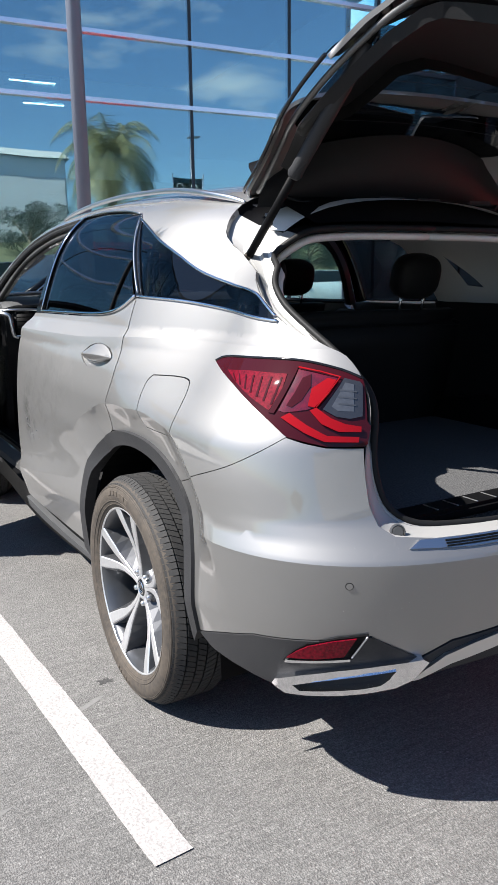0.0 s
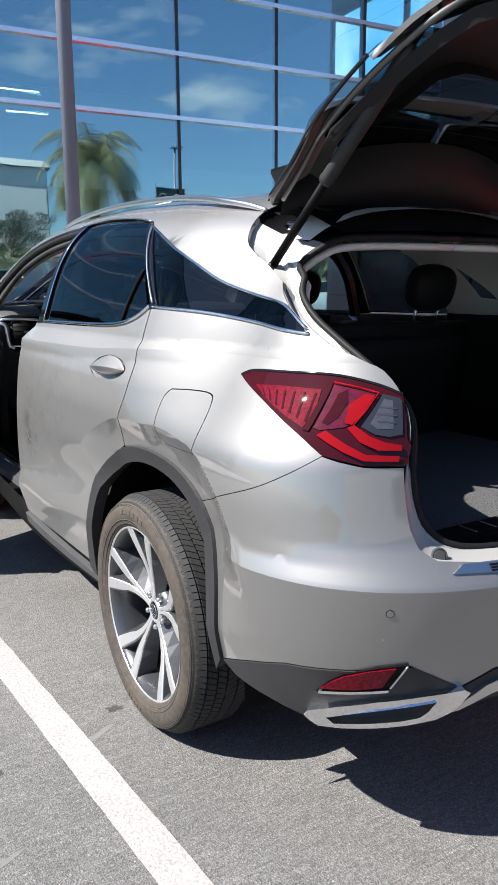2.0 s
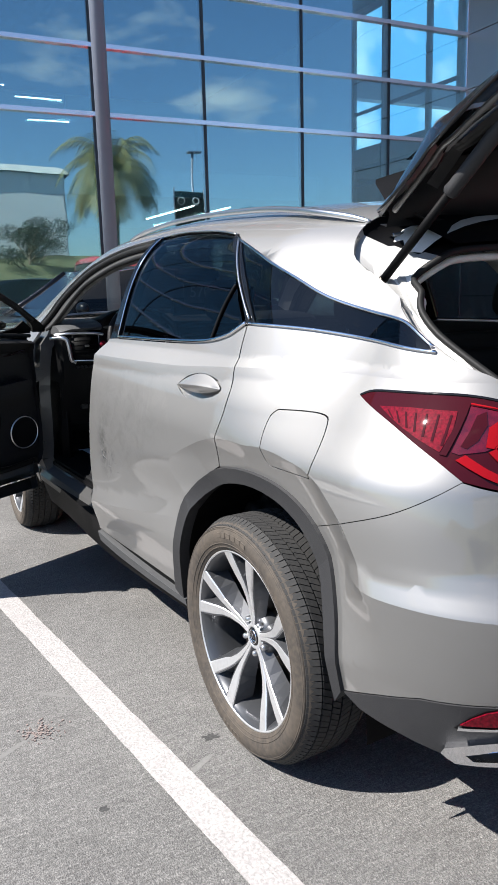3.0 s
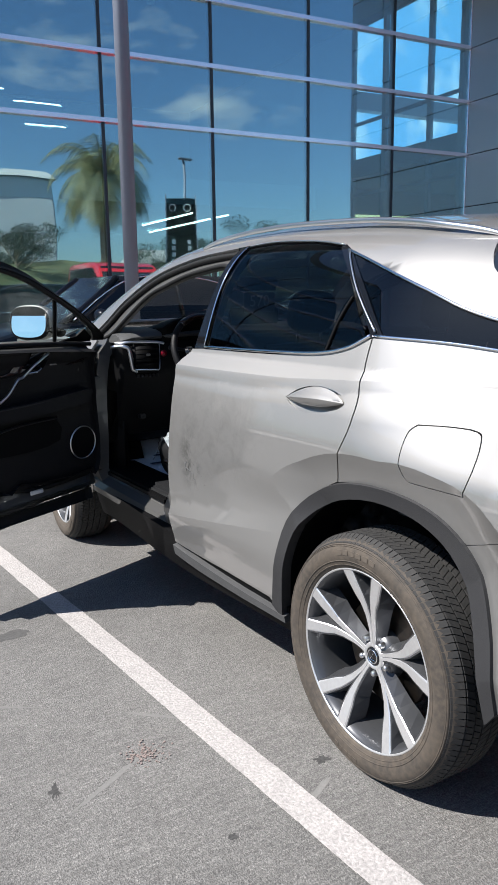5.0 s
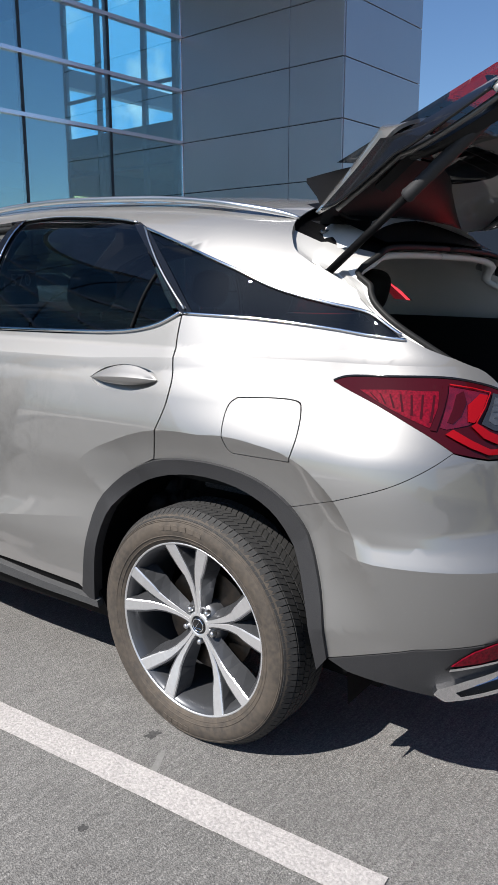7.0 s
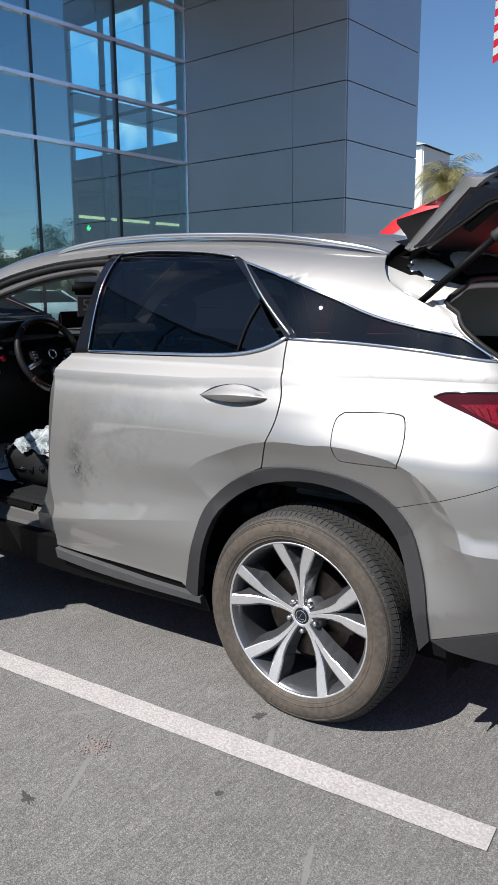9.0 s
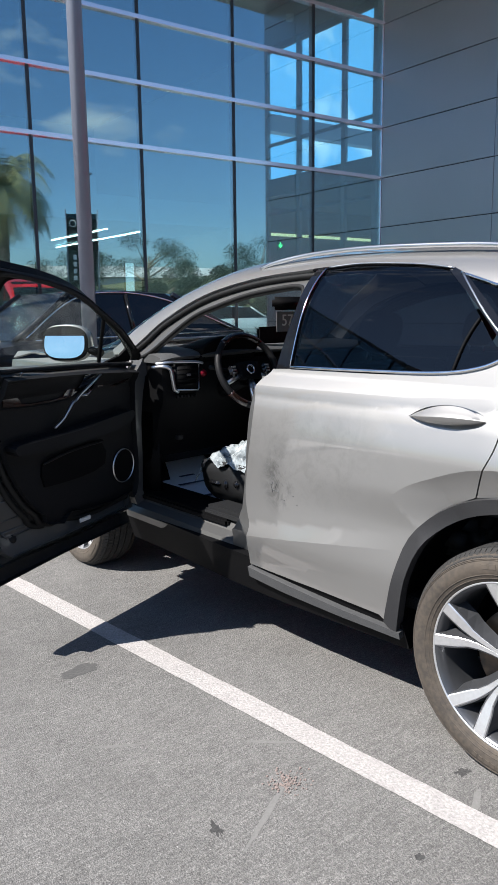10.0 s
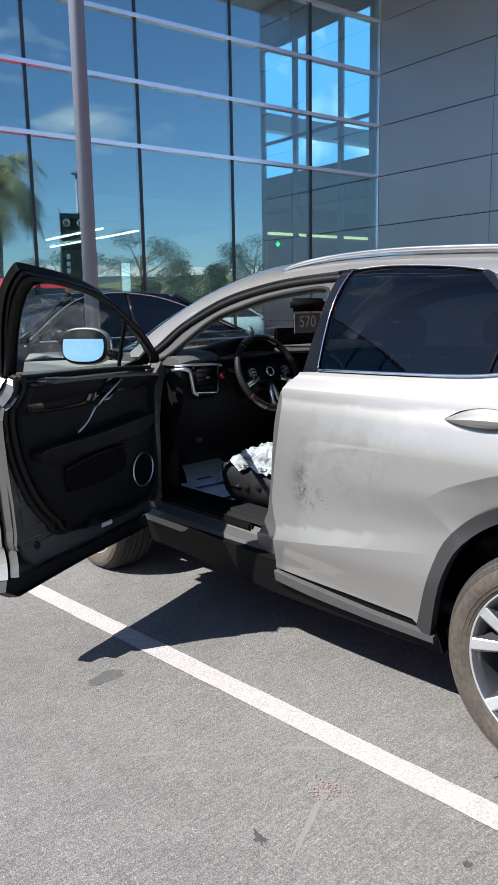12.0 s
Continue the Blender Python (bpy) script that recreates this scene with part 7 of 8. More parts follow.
def trim_bar(name, pts, radius, mat, parent, label="", flat=1.0, sides=10):
    bm = bmesh.new()
    tube(bm, curve([on_trim(*q) for q in pts], 5), radius, sides, flat)
    return part(name, bm, mat, parent, label, smooth=True)


rest = skin("armrest", smooth_line([(1.37, 0.868), (1.35, 0.905), (1.42, 0.925), (1.75, 0.940), (2.04, 0.968), (2.13, 0.97), (2.12, 0.93), (2.05, 0.895), (1.8, 0.872), (1.6, 0.858), (1.37, 0.868)], 3)[:-1], LEATHER, fdoor, "padded armrest", turn=SWING, out=-0.190, thick=-0.065)
trim_bar("armrest_stitch", ((1.40, 0.918, -0.188), (1.75, 0.934, -0.190), (2.08, 0.962, -0.185)), 0.0022, CLADDING, rest, sides=6)
skin("map_pocket", smooth_line([(1.56, 0.69), (1.55, 0.79), (1.72, 0.82), (1.94, 0.83), (1.96, 0.72), (1.78, 0.69), (1.56, 0.69)], 2)[:-1], BLACK, fdoor, turn=SWING, out=-0.138, thick=-0.010)
trim_bar("pocket_lip", ((1.55, 0.795, -0.146), (1.72, 0.824, -0.150), (1.94, 0.834, -0.146)), 0.006, GATE_TRIM, fdoor)
skin("wood_strip", smooth_line([(1.33, 1.112), (1.5, 1.092), (1.7, 1.102), (1.9, 1.139), (2.1, 1.186), (2.1, 1.194), (1.9, 1.149), (1.7, 1.114), (1.5, 1.105), (1.33, 1.124), (1.33, 1.112)], 2)[:-1], WALNUT, fdoor, "dark reddish wood strip", turn=SWING, out=-0.134, thick=-0.004)
trim_bar("trim_seam", ((1.32, 1.100, -0.134), (1.5, 1.082, -0.136), (1.7, 1.092, -0.136), (1.9, 1.128, -0.136), (2.12, 1.178, -0.134)), 0.0025, GATE_TRIM, fdoor, sides=6)
trim_bar("pull_bar", ((1.62, 0.952, -0.150), (1.66, 1.00, -0.168), (1.70, 1.085, -0.172), (1.74, 1.165, -0.170), (1.78, 1.198, -0.160), (1.86, 1.210, -0.146)), 0.0085, SATIN, fdoor, "satin silver pull bar", 0.7)
skin("handle_bezel", [(1.735, 1.165), (1.765, 1.205), (1.87, 1.216), (1.87, 1.170), (1.80, 1.145)], GLOSS_BLACK, fdoor, turn=SWING, out=-0.136, thick=-0.004)
trim_bar("door_lever", ((1.85, 1.178, -0.142), (1.81, 1.176, -0.160), (1.76, 1.166, -0.154)), 0.007, CHROME, fdoor, "chrome door lever")
trim_bar("lock_pin", ((1.385, 1.222, -0.118), (1.385, 1.236, -0.118)), 0.004, CHROME, fdoor)
c, q = on_trim(2.105, 0.685, -0.134), on_trim(2.105, 0.685, -0.3)
face = Matrix.Translation(c) @ (q - c).normalized().to_track_quat("X", "Z").to_matrix().to_4x4()
bm = bmesh.new()
lathe(bm, [(0.080, 0.0), (0.081, 0.005), (0.0835, 0.006), (0.086, 0.0)], face, n=48)
speaker = part("speaker_ring", bm, SATIN, fdoor, "thin silver speaker ring", smooth=True)
bm = bmesh.new()
lathe(bm, [(0.0, 0.004), (0.05, 0.003), (0.081, 0.001)], face, n=40)
part("speaker_grille", bm, BLACK, speaker, smooth=True)
bm = bmesh.new()
c = on_skin(1.79, 0.487, -0.158)
box(bm, c.x - 0.003, 1.75, 0.478, c.x + 0.003, 1.83, 0.500, bevel=0.003)
bmesh.ops.transform(bm, matrix=SWING, verts=bm.verts[:])
part("courtesy_lamp", bm, PLASTER, fdoor, "pale courtesy lamp")
for at, v, r, deep in ((1.202, 1.115, 0.012, -0.062), (1.395, 0.465, 0.016, -0.10)):
    bm = bmesh.new()
    c, q = on_trim(at, v, deep), on_trim(at, v, -0.3)
    lathe(bm, [(0.0, 0.006), (r * 0.6, 0.006), (r, 0.004), (r * 1.2, 0.0)], Matrix.Translation(c) @ (q - c).normalized().to_track_quat("X", "Z").to_matrix().to_4x4(), n=18)
    part("rubber_plug", bm, RUBBER, fdoor, smooth=True)
bm = bmesh.new()
c = on_skin(1.235, 1.0, -0.06)
box(bm, c.x + 0.018, c.y - 0.012, 0.955, c.x + 0.058, c.y + 0.02, 1.045, bevel=0.006)
bmesh.ops.transform(bm, matrix=SWING, verts=bm.verts[:])
latch = part("door_latch", bm, STEEL, fdoor, "steel door latch")
bm = bmesh.new()
box(bm, c.x + 0.010, c.y - 0.016, 0.990, c.x + 0.062, c.y + 0.0, 1.006, bevel=0.003)
bmesh.ops.transform(bm, matrix=SWING, verts=bm.verts[:])
part("latch_slot", bm, BLACK, latch)
# door mirror
mirror = empty("door_mirror")
mirror.parent = fdoor
bm = bmesh.new()
bmesh.ops.create_uvsphere(bm, u_segments=28, v_segments=16, radius=1.0)
for v in bm.verts:
    x, y, z = v.co
    v.co = Vector((0.132 * math.copysign(abs(x) ** 0.75, x), 0.090 * max(y, -0.25), 0.092 * math.copysign(abs(z) ** 0.75, z)))
bmesh.ops.transform(bm, matrix=SWING @ pose(-1.075, 2.06, 1.285, 0, 0, 10), verts=bm.verts[:])
part("mirror_housing", bm, PAINT, mirror, "painted mirror housing", smooth=True)
bm = bmesh.new()
out = [(0.110 * math.copysign(abs(math.cos(a)) ** 0.7, math.cos(a)), 0.073 * math.copysign(abs(math.sin(a)) ** 0.7, math.sin(a))) for a in [math.tau * k / 40 for k in range(40)]]
prism(bm, out, 0.004, pose(0, 0, 0, 90))
bmesh.ops.transform(bm, matrix=SWING @ pose(-1.0703, 2.031, 1.285, -7, 0, 10), verts=bm.verts[:])
rim = bmesh.new()
prism(rim, [(x * 1.13, z * 1.16) for x, z in out], 0.006, pose(0, 0, 0, 90))
bmesh.ops.transform(rim, matrix=SWING @ pose(-1.0708, 2.0375, 1.285, 0, 0, 10), verts=rim.verts[:])
part("mirror_bezel", rim, BLACK, mirror)
part("mirror_glass", bm, material("mirror_silver", (0.85, 0.95, 0.95), 0.02, metal=1.0), mirror, "mirror glass reflecting the sky")
bm = bmesh.new()
tube(bm, [SWING @ Vector(p) for p in ((-0.90, 2.09, 1.235), (-0.95, 2.085, 1.25), (-1.0, 2.08, 1.27))], [0.035, 0.03, 0.035], 12, 0.6)
part("mirror_foot", bm, BLACK, mirror, smooth=True)

# ---- pavement before the glass ----
bm = bmesh.new()
box(bm, -40.0, 6.05, -0.1, 9.9, 9.9, 0.12, bevel=0.02)
pavement = mesh_object("pavement", bm, CONCRETE)
tagged(pavement, "pale concrete pavement with a low kerb", "pavement", kind="structure")
bm = bmesh.new()
box(bm, -40.0, 5.90, -0.1, 9.9, 6.045, 0.118, bevel=0.025)
kerb = mesh_object("kerb", bm, CONCRETE)
tagged(kerb, "grey concrete kerb along the car park", "kerb", kind="structure")


# ---- other vehicles ----
def loft(bm, rings, caps=True):
    vs = [[bm.verts.new(p) for p in ring] for ring in rings]
    n = len(vs[0])
    for A, B in zip(vs, vs[1:]):
        for k in range(n):
            bm.faces.new((A[k], A[(k + 1) % n], B[(k + 1) % n], B[k]))
    if caps:
        bm.faces.new(vs[0][::-1])
        bm.faces.new(vs[-1])
    bmesh.ops.recalc_face_normals(bm, faces=bm.faces[:])
    return bm


def build_car(name, paint, length, width, height, belt, m, label, cabin=(0.27, 0.42, 0.80, 0.95), front_light=True):
    """A plain parked car: local x runs from the nose to the tail."""
    thing = empty(name, m)
    tagged(thing, label, "car")
    hw, base = width / 2, 0.24
    bm = bmesh.new()
    rings = []
    for u, top, w in ((0.0, 0.62, 0.72), (0.015, 0.70, 0.86), (0.05, belt * 0.82, 0.95), (0.14, belt * 0.92, 0.99), (0.26, belt * 0.985, 1.0), (0.5, belt, 1.0), (0.8, belt * 1.02, 1.0), (0.93, belt * 1.03, 0.96), (0.985, belt * 0.99, 0.88), (1.0, belt * 0.8, 0.80)):
        x, y = u * length, hw * w
        rings.append([(x, -y * 0.95, base), (x, -y, base + 0.2), (x, -y, top * 0.72), (x, -y * 0.93, top * 0.97), (x, -y * 0.82, top), (x, y * 0.82, top), (x, y * 0.93, top * 0.97), (x, y, top * 0.72), (x, y, base + 0.2), (x, y * 0.95, base)])
    loft(bm, rings)
    bmesh.ops.bevel(bm, geom=[e for e in bm.edges if e.calc_face_angle(0) > 0.5], offset=0.03, segments=2, affect="EDGES", clamp_overlap=True)
    shell = part("body", bm, paint, thing, smooth=True)
    shell.data.set_sharp_from_angle(angle=radians(40))
    a, b, c, d = [q * length for q in cabin]
    roof_z = height
    def cab(grow, z0, z1):
        rings = []
        for t in (0.0, 0.15, 0.5, 0.85, 1.0):
            z = z0 + (z1 - z0) * t
            xa, xb = a + (b - a) * t ** 0.85, d + (c - d) * t ** 0.9
            w = (hw * 0.86 - 0.20 * t) + grow
            rings.append([(xa - grow, -w * 0.9, z), (xa + 0.15, -w, z), (xb - 0.15, -w, z), (xb + grow, -w * 0.88, z), (xb + grow, w * 0.88, z), (xb - 0.15, w, z), (xa + 0.15, w, z), (xa - grow, w * 0.9, z)])
        return rings
    bm = bmesh.new()
    loft(bm, cab(0.0, belt * 0.98, roof_z - 0.04))
    part("glasshouse", bm, GLOSS_BLACK, thing, "dark window glass", smooth=False)
    bm = bmesh.new()
    n = 12
    rows = []
    for i in range(n + 1):
        u = i / n
        x = b + (c - b) * u
        z = roof_z - 0.05 * (2 * u - 1) ** 2
        w = hw * 0.86 - 0.19
        rows.append([(x, -w, z - 0.05), (x, -w * 0.9, z - 0.012), (x, -w * 0.5, z), (x, w * 0.5, z), (x, w * 0.9, z - 0.012), (x, w, z - 0.05), (x, 0, z - 0.07)])
    loft(bm, rows)
    part("roof", bm, paint, thing, smooth=True)
    for sy in (-1, 1):
        for x0, x1 in ((a, b), (d, c)):
            bm = bmesh.new()
            pts = []
            for t in (0.0, 0.3, 0.6, 1.0):
                w = hw * 0.86 - 0.20 * t + 0.005
                pts.append((x0 + (x1 - x0) * t ** 0.87, sy * w * 0.93, belt * 0.98 + (roof_z - 0.05 - belt * 0.98) * t))
            tube(bm, pts, 0.035, 8)
            part("pillar", bm, paint, thing, smooth=True)
        bm = bmesh.new()
        xm = (b + c) / 2
        tube(bm, [(xm, sy * (hw * 0.865), belt), (xm, sy * (hw * 0.86 - 0.185), roof_z - 0.06)], 0.025, 8)
        part("pillar", bm, GLOSS_BLACK, thing, smooth=True)
        bm = bmesh.new()
        tube(bm, curve([(a + 0.12, sy * (hw * 0.865), belt + 0.01), (b + 0.15, sy * (hw * 0.87 - 0.185), roof_z - 0.075), (c - 0.3, sy * (hw * 0.87 - 0.185), roof_z - 0.085), (d - 0.25, sy * (hw * 0.865), belt + 0.05)], 8), 0.009, 6)
        part("window_chrome", bm, CHROME, thing, smooth=True)
        bm = bmesh.new()
        tube(bm, [(a + 0.2, sy * hw * 0.93, belt * 0.985), (d - 0.15, sy * hw * 0.93, belt * 1.01)], 0.008, 6)
        part("belt_chrome", bm, CHROME, thing, smooth=True)
        bm = bmesh.new()
        box(bm, 0.12, sy * hw * 0.62, 0.60, 0.42, sy * hw * 0.97, 0.74, bevel=0.05)
        part("headlight", bm, SMOKE_LENS, thing, "slim clear headlight", smooth=True)
        bm = bmesh.new()
        box(bm, length - 0.25, sy * hw * 0.6, belt * 0.82, length - 0.01, sy * hw * 0.93, belt * 0.93, bevel=0.03)
        part("tail_light", bm, RED_LENS, thing, smooth=True)
        bm = bmesh.new()
        bmesh.ops.create_uvsphere(bm, u_segments=16, v_segments=10, radius=1, matrix=Matrix.Translation((a + 0.35, sy * (hw + 0.10), belt + 0.06)) @ Matrix.Diagonal((0.07, 0.12, 0.075, 1)))
        part("door_mirror", bm, paint, thing, smooth=True)
        for x in (length * 0.19, length * 0.79):
            bm = bmesh.new()
            lathe(bm, [(0.21, 0.0), (0.33, 0.01), (0.34, -0.03), (0.34, -0.19), (0.32, -0.21)], pose(x, sy * (hw - 0.01), 0.335, 0, 0, 90 * sy), n=32)
            tyre = part("tyre", bm, TREAD, thing, smooth=True)
            bm = bmesh.new()
            for k in range(5):
                r = radians(72 * k)
                tube(bm, [Matrix.Translation((x, sy * hw, 0.335)) @ Vector((0.03 * math.cos(r), -0.012 * sy, 0.03 * math.sin(r))), Matrix.Translation((x, sy * hw, 0.335)) @ Vector((0.21 * math.cos(r), -0.005 * sy, 0.21 * math.sin(r)))], 0.025, 6)
            part("rim", bm, ALLOY, tyre, smooth=True)
    return thing


build_car("dark_suv", DARK_PAINT, 4.65, 1.85, 1.58, 1.04, pose(-0.75, 7.35, 0.12, 0, 0, 4), "dark blue crossover car parked on the pavement", (0.24, 0.41, 0.74, 0.97))
build_car("red_car", RED_PAINT, 4.4, 1.80, 1.50, 0.98, pose(4.9, -5.2, 0, 0, 0, 80), "red hatchback parked across the lane", (0.24, 0.40, 0.78, 0.98))
build_car("white_car", WHITE_PAINT, 4.7, 1.85, 1.62, 1.05, pose(14.5, -8.5, 0, 0, 0, 10), "white crossover car parked across the lane", (0.22, 0.38, 0.80, 0.98))
build_car("grey_car", POLE, 4.6, 1.82, 1.50, 1.0, pose(9.5, -9.0, 0, 0, 0, 75), "grey saloon car parked across the lane", (0.24, 0.40, 0.74, 0.94))

# red van in the next bay
van = empty("red_van", pose(4.25, 0, 0))
tagged(van, "bright red van with dark windows in the next bay", "van")
side_outline = [(3.10, 0.30), (3.15, 0.85), (3.05, 1.10), (2.90, 1.40), (2.445, 1.95), (2.20, 2.16), (1.90, 2.29), (1.5, 2.38), (0.6, 2.42), (-1.2, 2.42), (-2.0, 2.38), (-2.10, 2.2), (-2.15, 0.6), (-2.08, 0.30)]
bm = bmesh.new()
ringA, ringB, ringC, ringD = [], [], [], []
for y, z in side_outline:
    lean = 0.10 * max(0.0, z - 1.2)
    ringA.append((lean + 0.04, y, z))
    ringB.append((lean, y * 0.985, 0.3 + (z - 0.3) * 0.97))
    ringC.append((1.95 - lean, y * 0.985, 0.3 + (z - 0.3) * 0.97))
    ringD.append((1.91 - lean, y, z))
loft(bm, [ringB, ringA, ringD, ringC])
vb = part("body", bm, RED_PAINT, van, smooth=True)
vb.data.set_sharp_from_angle(angle=radians(35))


def van_window(name, pts, mat, depth=0.03):
    bm = bmesh.new()
    lo = [bm.verts.new((0.10 * max(0.0, z - 1.2) - 0.012, y, z)) for y, z in pts]
    hi = [bm.verts.new((0.10 * max(0.0, z - 1.2) + depth, y, z)) for y, z in pts]
    bm.faces.new(lo)
    for i in range(len(lo)):
        j = (i + 1) % len(lo)
        bm.faces.new((lo[i], hi[i], hi[j], lo[j]))
    bmesh.ops.recalc_face_normals(bm, faces=bm.faces[:])
    return part(name, bm, mat, van)


van_window("side_window", [(1.75, 1.38), (1.75, 2.12), (1.50, 2.20), (0.60, 2.24), (0.60, 1.38)], GLOSS_BLACK)
van_window("side_window", [(0.50, 1.38), (0.50, 2.24), (-1.85, 2.22), (-1.95, 1.38)], GLOSS_BLACK)
van_window("quarter_light", [(2.72, 1.45), (2.36, 1.86), (1.90, 2.08), (1.86, 1.40)], GLOSS_BLACK)
for pts in ([(1.80, 1.36), (1.82, 2.14), (1.52, 2.23), (-1.9, 2.26)],):
    bm = bmesh.new()
    tube(bm, [(0.10 * max(0.0, z - 1.2) - 0.014, y, z) for y, z in pts], 0.014, 6)
    part("window_seal", bm, RUBBER, van)
bm = bmesh.new()
pts = [(0.12, 2.87, 1.44), (0.18, 2.42, 1.96), (0.22, 2.0, 2.23)]
vs = [bm.verts.new(p) for p in pts] + [bm.verts.new((1.95 - x, y, z)) for x, y, z in pts[::-1]]
bm.faces.new(vs)
bmesh.ops.translate(bm, vec=(0, 0.02, 0.03), verts=bm.verts[:])
part("windscreen", bm, GLOSS_BLACK, van)
for y in (2.25, -1.3):
    for x, s in ((0.02, -1), (1.93, 1)):
        bm = bmesh.new()
        lathe(bm, [(0.0, 0.01), (0.21, 0.005), (0.33, 0.01), (0.34, -0.03), (0.34, -0.2)], pose(x, y, 0.34, 0, 0, 0 if s > 0 else 180), n=32)
        part("wheel", bm, TREAD, van, smooth=True)
bm = bmesh.new()
box(bm, -0.20, 2.25, 1.34, -0.03, 2.33, 1.58, bevel=0.03)
part("door_mirror", bm, BLACK, van, smooth=True)


# ---- plants, poles and far buildings ----
def build_palm(name, at, trunk_h, crown, fronds, label, seed):
    rnd = random.Random(seed)
    palm = empty(name, Matrix.Translation(at))
    tagged(palm, label, "palm tree")
    bm = bmesh.new()
    pts, rad = [], []
    for i in range(26):
        u = i / 25
        pts.append((0.15 * math.sin(u * 2.0), 0.1 * u, trunk_h * u))
        rad.append((0.30 - 0.10 * u) * (1.0 + 0.06 * (i % 2)) + (0.10 * max(0, u - 0.85)))
    tube(bm, pts, rad, 14)
    part("trunk", bm, BARK, palm)
    bm = bmesh.new()
    top = Vector(pts[-1])
    for f in range(fronds):
        a = rnd.uniform(0, math.tau)
        lift = rnd.uniform(0.0, 1.35)
        length = crown * rnd.uniform(0.8, 1.15)
        rib = []
        p, d = top.copy(), Vector((math.cos(a) * math.cos(lift), math.sin(a) * math.cos(lift), math.sin(lift)))
        for k in range(15):
            rib.append(p.copy())
            d = (d + Vector((0, 0, -0.135 - 0.01 * k))).normalized()
            p = p + d * length / 14
        for k in range(1, 14):
            d = (rib[k + 1] - rib[k - 1]).normalized()
            side = d.cross(Vector((0, 0, 1)))
            side = side.normalized() if side.length > 0.05 else Vector((math.cos(a + 1.57), math.sin(a + 1.57), 0))
            leaf = crown * 0.30 * math.sin(math.pi * (k + 1.5) / 16) + 0.1
            for s in (-1, 1):
                for h in range(4):
                    base = rib[k].lerp(rib[k + 1], h / 4)
                    tip = base + (side * s * 0.8 + d * 0.45 + Vector((0, 0, -0.25 - rnd.uniform(0, 0.45)))).normalized() * leaf * rnd.uniform(0.8, 1.2)
                    w = d * 0.0032 * crown
                    v = [bm.verts.new(q) for q in (base - w, base + w, base.lerp(tip, 0.6) + w * 0.7, tip, base.lerp(tip, 0.6) - w * 0.7)]
                    bm.faces.new(v)
        tube(bm, rib[:13], [0.02 * crown * (1 - 0.06 * k) * 0.5 for k in range(13)], 5)
    part("crown", bm, LEAF, palm)
    return palm


build_palm("palm", (24.8, 9.75, 0), 5.3, 1.7, 46, "feather palm with drooping yellow-green fronds", 5)
build_palm("palm", (8.3, -13.6, 0), 6.9, 3.3, 80, "large feather palm across the car park", 8)


def build_tree(name, at, height, spread, label, seed):
    rnd = random.Random(seed)
    tree = empty(name, Matrix.Translation(at))
    tagged(tree, label, "tree")
    bm = bmesh.new()
    tube(bm, [(0, 0, 0), (0.05, 0.02, height * 0.25), (0.0, 0.06, height * 0.5), (0.05, 0.0, height * 0.75)], [0.16, 0.13, 0.09, 0.04], 10)
    tips = []
    for k in range(14):
        a, z = rnd.uniform(0, math.tau), height * rnd.uniform(0.3, 0.7)
        tip = Vector((math.cos(a) * spread * rnd.uniform(0.5, 0.9), math.sin(a) * spread * rnd.uniform(0.5, 0.9), z + height * rnd.uniform(0.1, 0.3)))
        tube(bm, [(0, 0, z), tip * 0.5 + Vector((0, 0, z * 0.5 + 0.1)), tip], [0.06, 0.04, 0.015], 6)
        tips.append(tip)
    part("trunk", bm, BARK, tree)
    bm = bmesh.new()
    for k in range(9000):
        c = rnd.choice(tips)
        q = Vector((rnd.gauss(0, 1), rnd.gauss(0, 1), rnd.gauss(0, 1))).normalized() * rnd.uniform(0, 1) ** 0.4
        p = c + Vector((q.x * spread * 0.34, q.y * spread * 0.34, q.z * height * 0.10))
        n = Vector((rnd.gauss(0, 1), rnd.gauss(0, 1), rnd.gauss(0, 1))).normalized()
        t = n.orthogonal().normalized() * rnd.uniform(0.035, 0.075)
        s = n.cross(t)
        bm.faces.new([bm.verts.new(p + q) for q in (t, s * 0.5, -t, -s * 0.5)])
    part("crown", bm, HEDGE, tree)
    return tree


for k, (x, y, h, w) in enumerate(((17.5, -15.0, 3.4, 1.7), (21.0, -17.5, 4.4, 2.2), (25.5, -18.0, 3.6, 1.9), (1.0, -21.0, 4.0, 2.2), (29.0, -18.0, 4.6, 2.4))):
    build_tree("tree", (x, y, 0), h, w, "small broad-leaved tree beyond the car park", 30 + k)


def hedge(name, x0, x1, y0, y1, h, label, count, seed):
    rnd = random.Random(seed)
    bm = bmesh.new()
    box(bm, x0 + 0.2, y0 + 0.2, 0, x1 - 0.2, y1 - 0.2, h * 0.8)
    for k in range(count):
        p = Vector((rnd.uniform(x0, x1), rnd.uniform(y0, y1), h * min(1.0, rnd.uniform(0.05, 1.12))))
        n = Vector((rnd.gauss(0, 1), rnd.gauss(0, 1), rnd.gauss(0, 1))).normalized()
        t = n.orthogonal().normalized() * rnd.uniform(0.03, 0.06)
        s = n.cross(t) * 0.6
        bm.faces.new([bm.verts.new(p + q) for q in (t, s, -t, -s)])
    ob = mesh_object(name, bm, HEDGE)
    return tagged(ob, label, "hedge", kind="stuff")


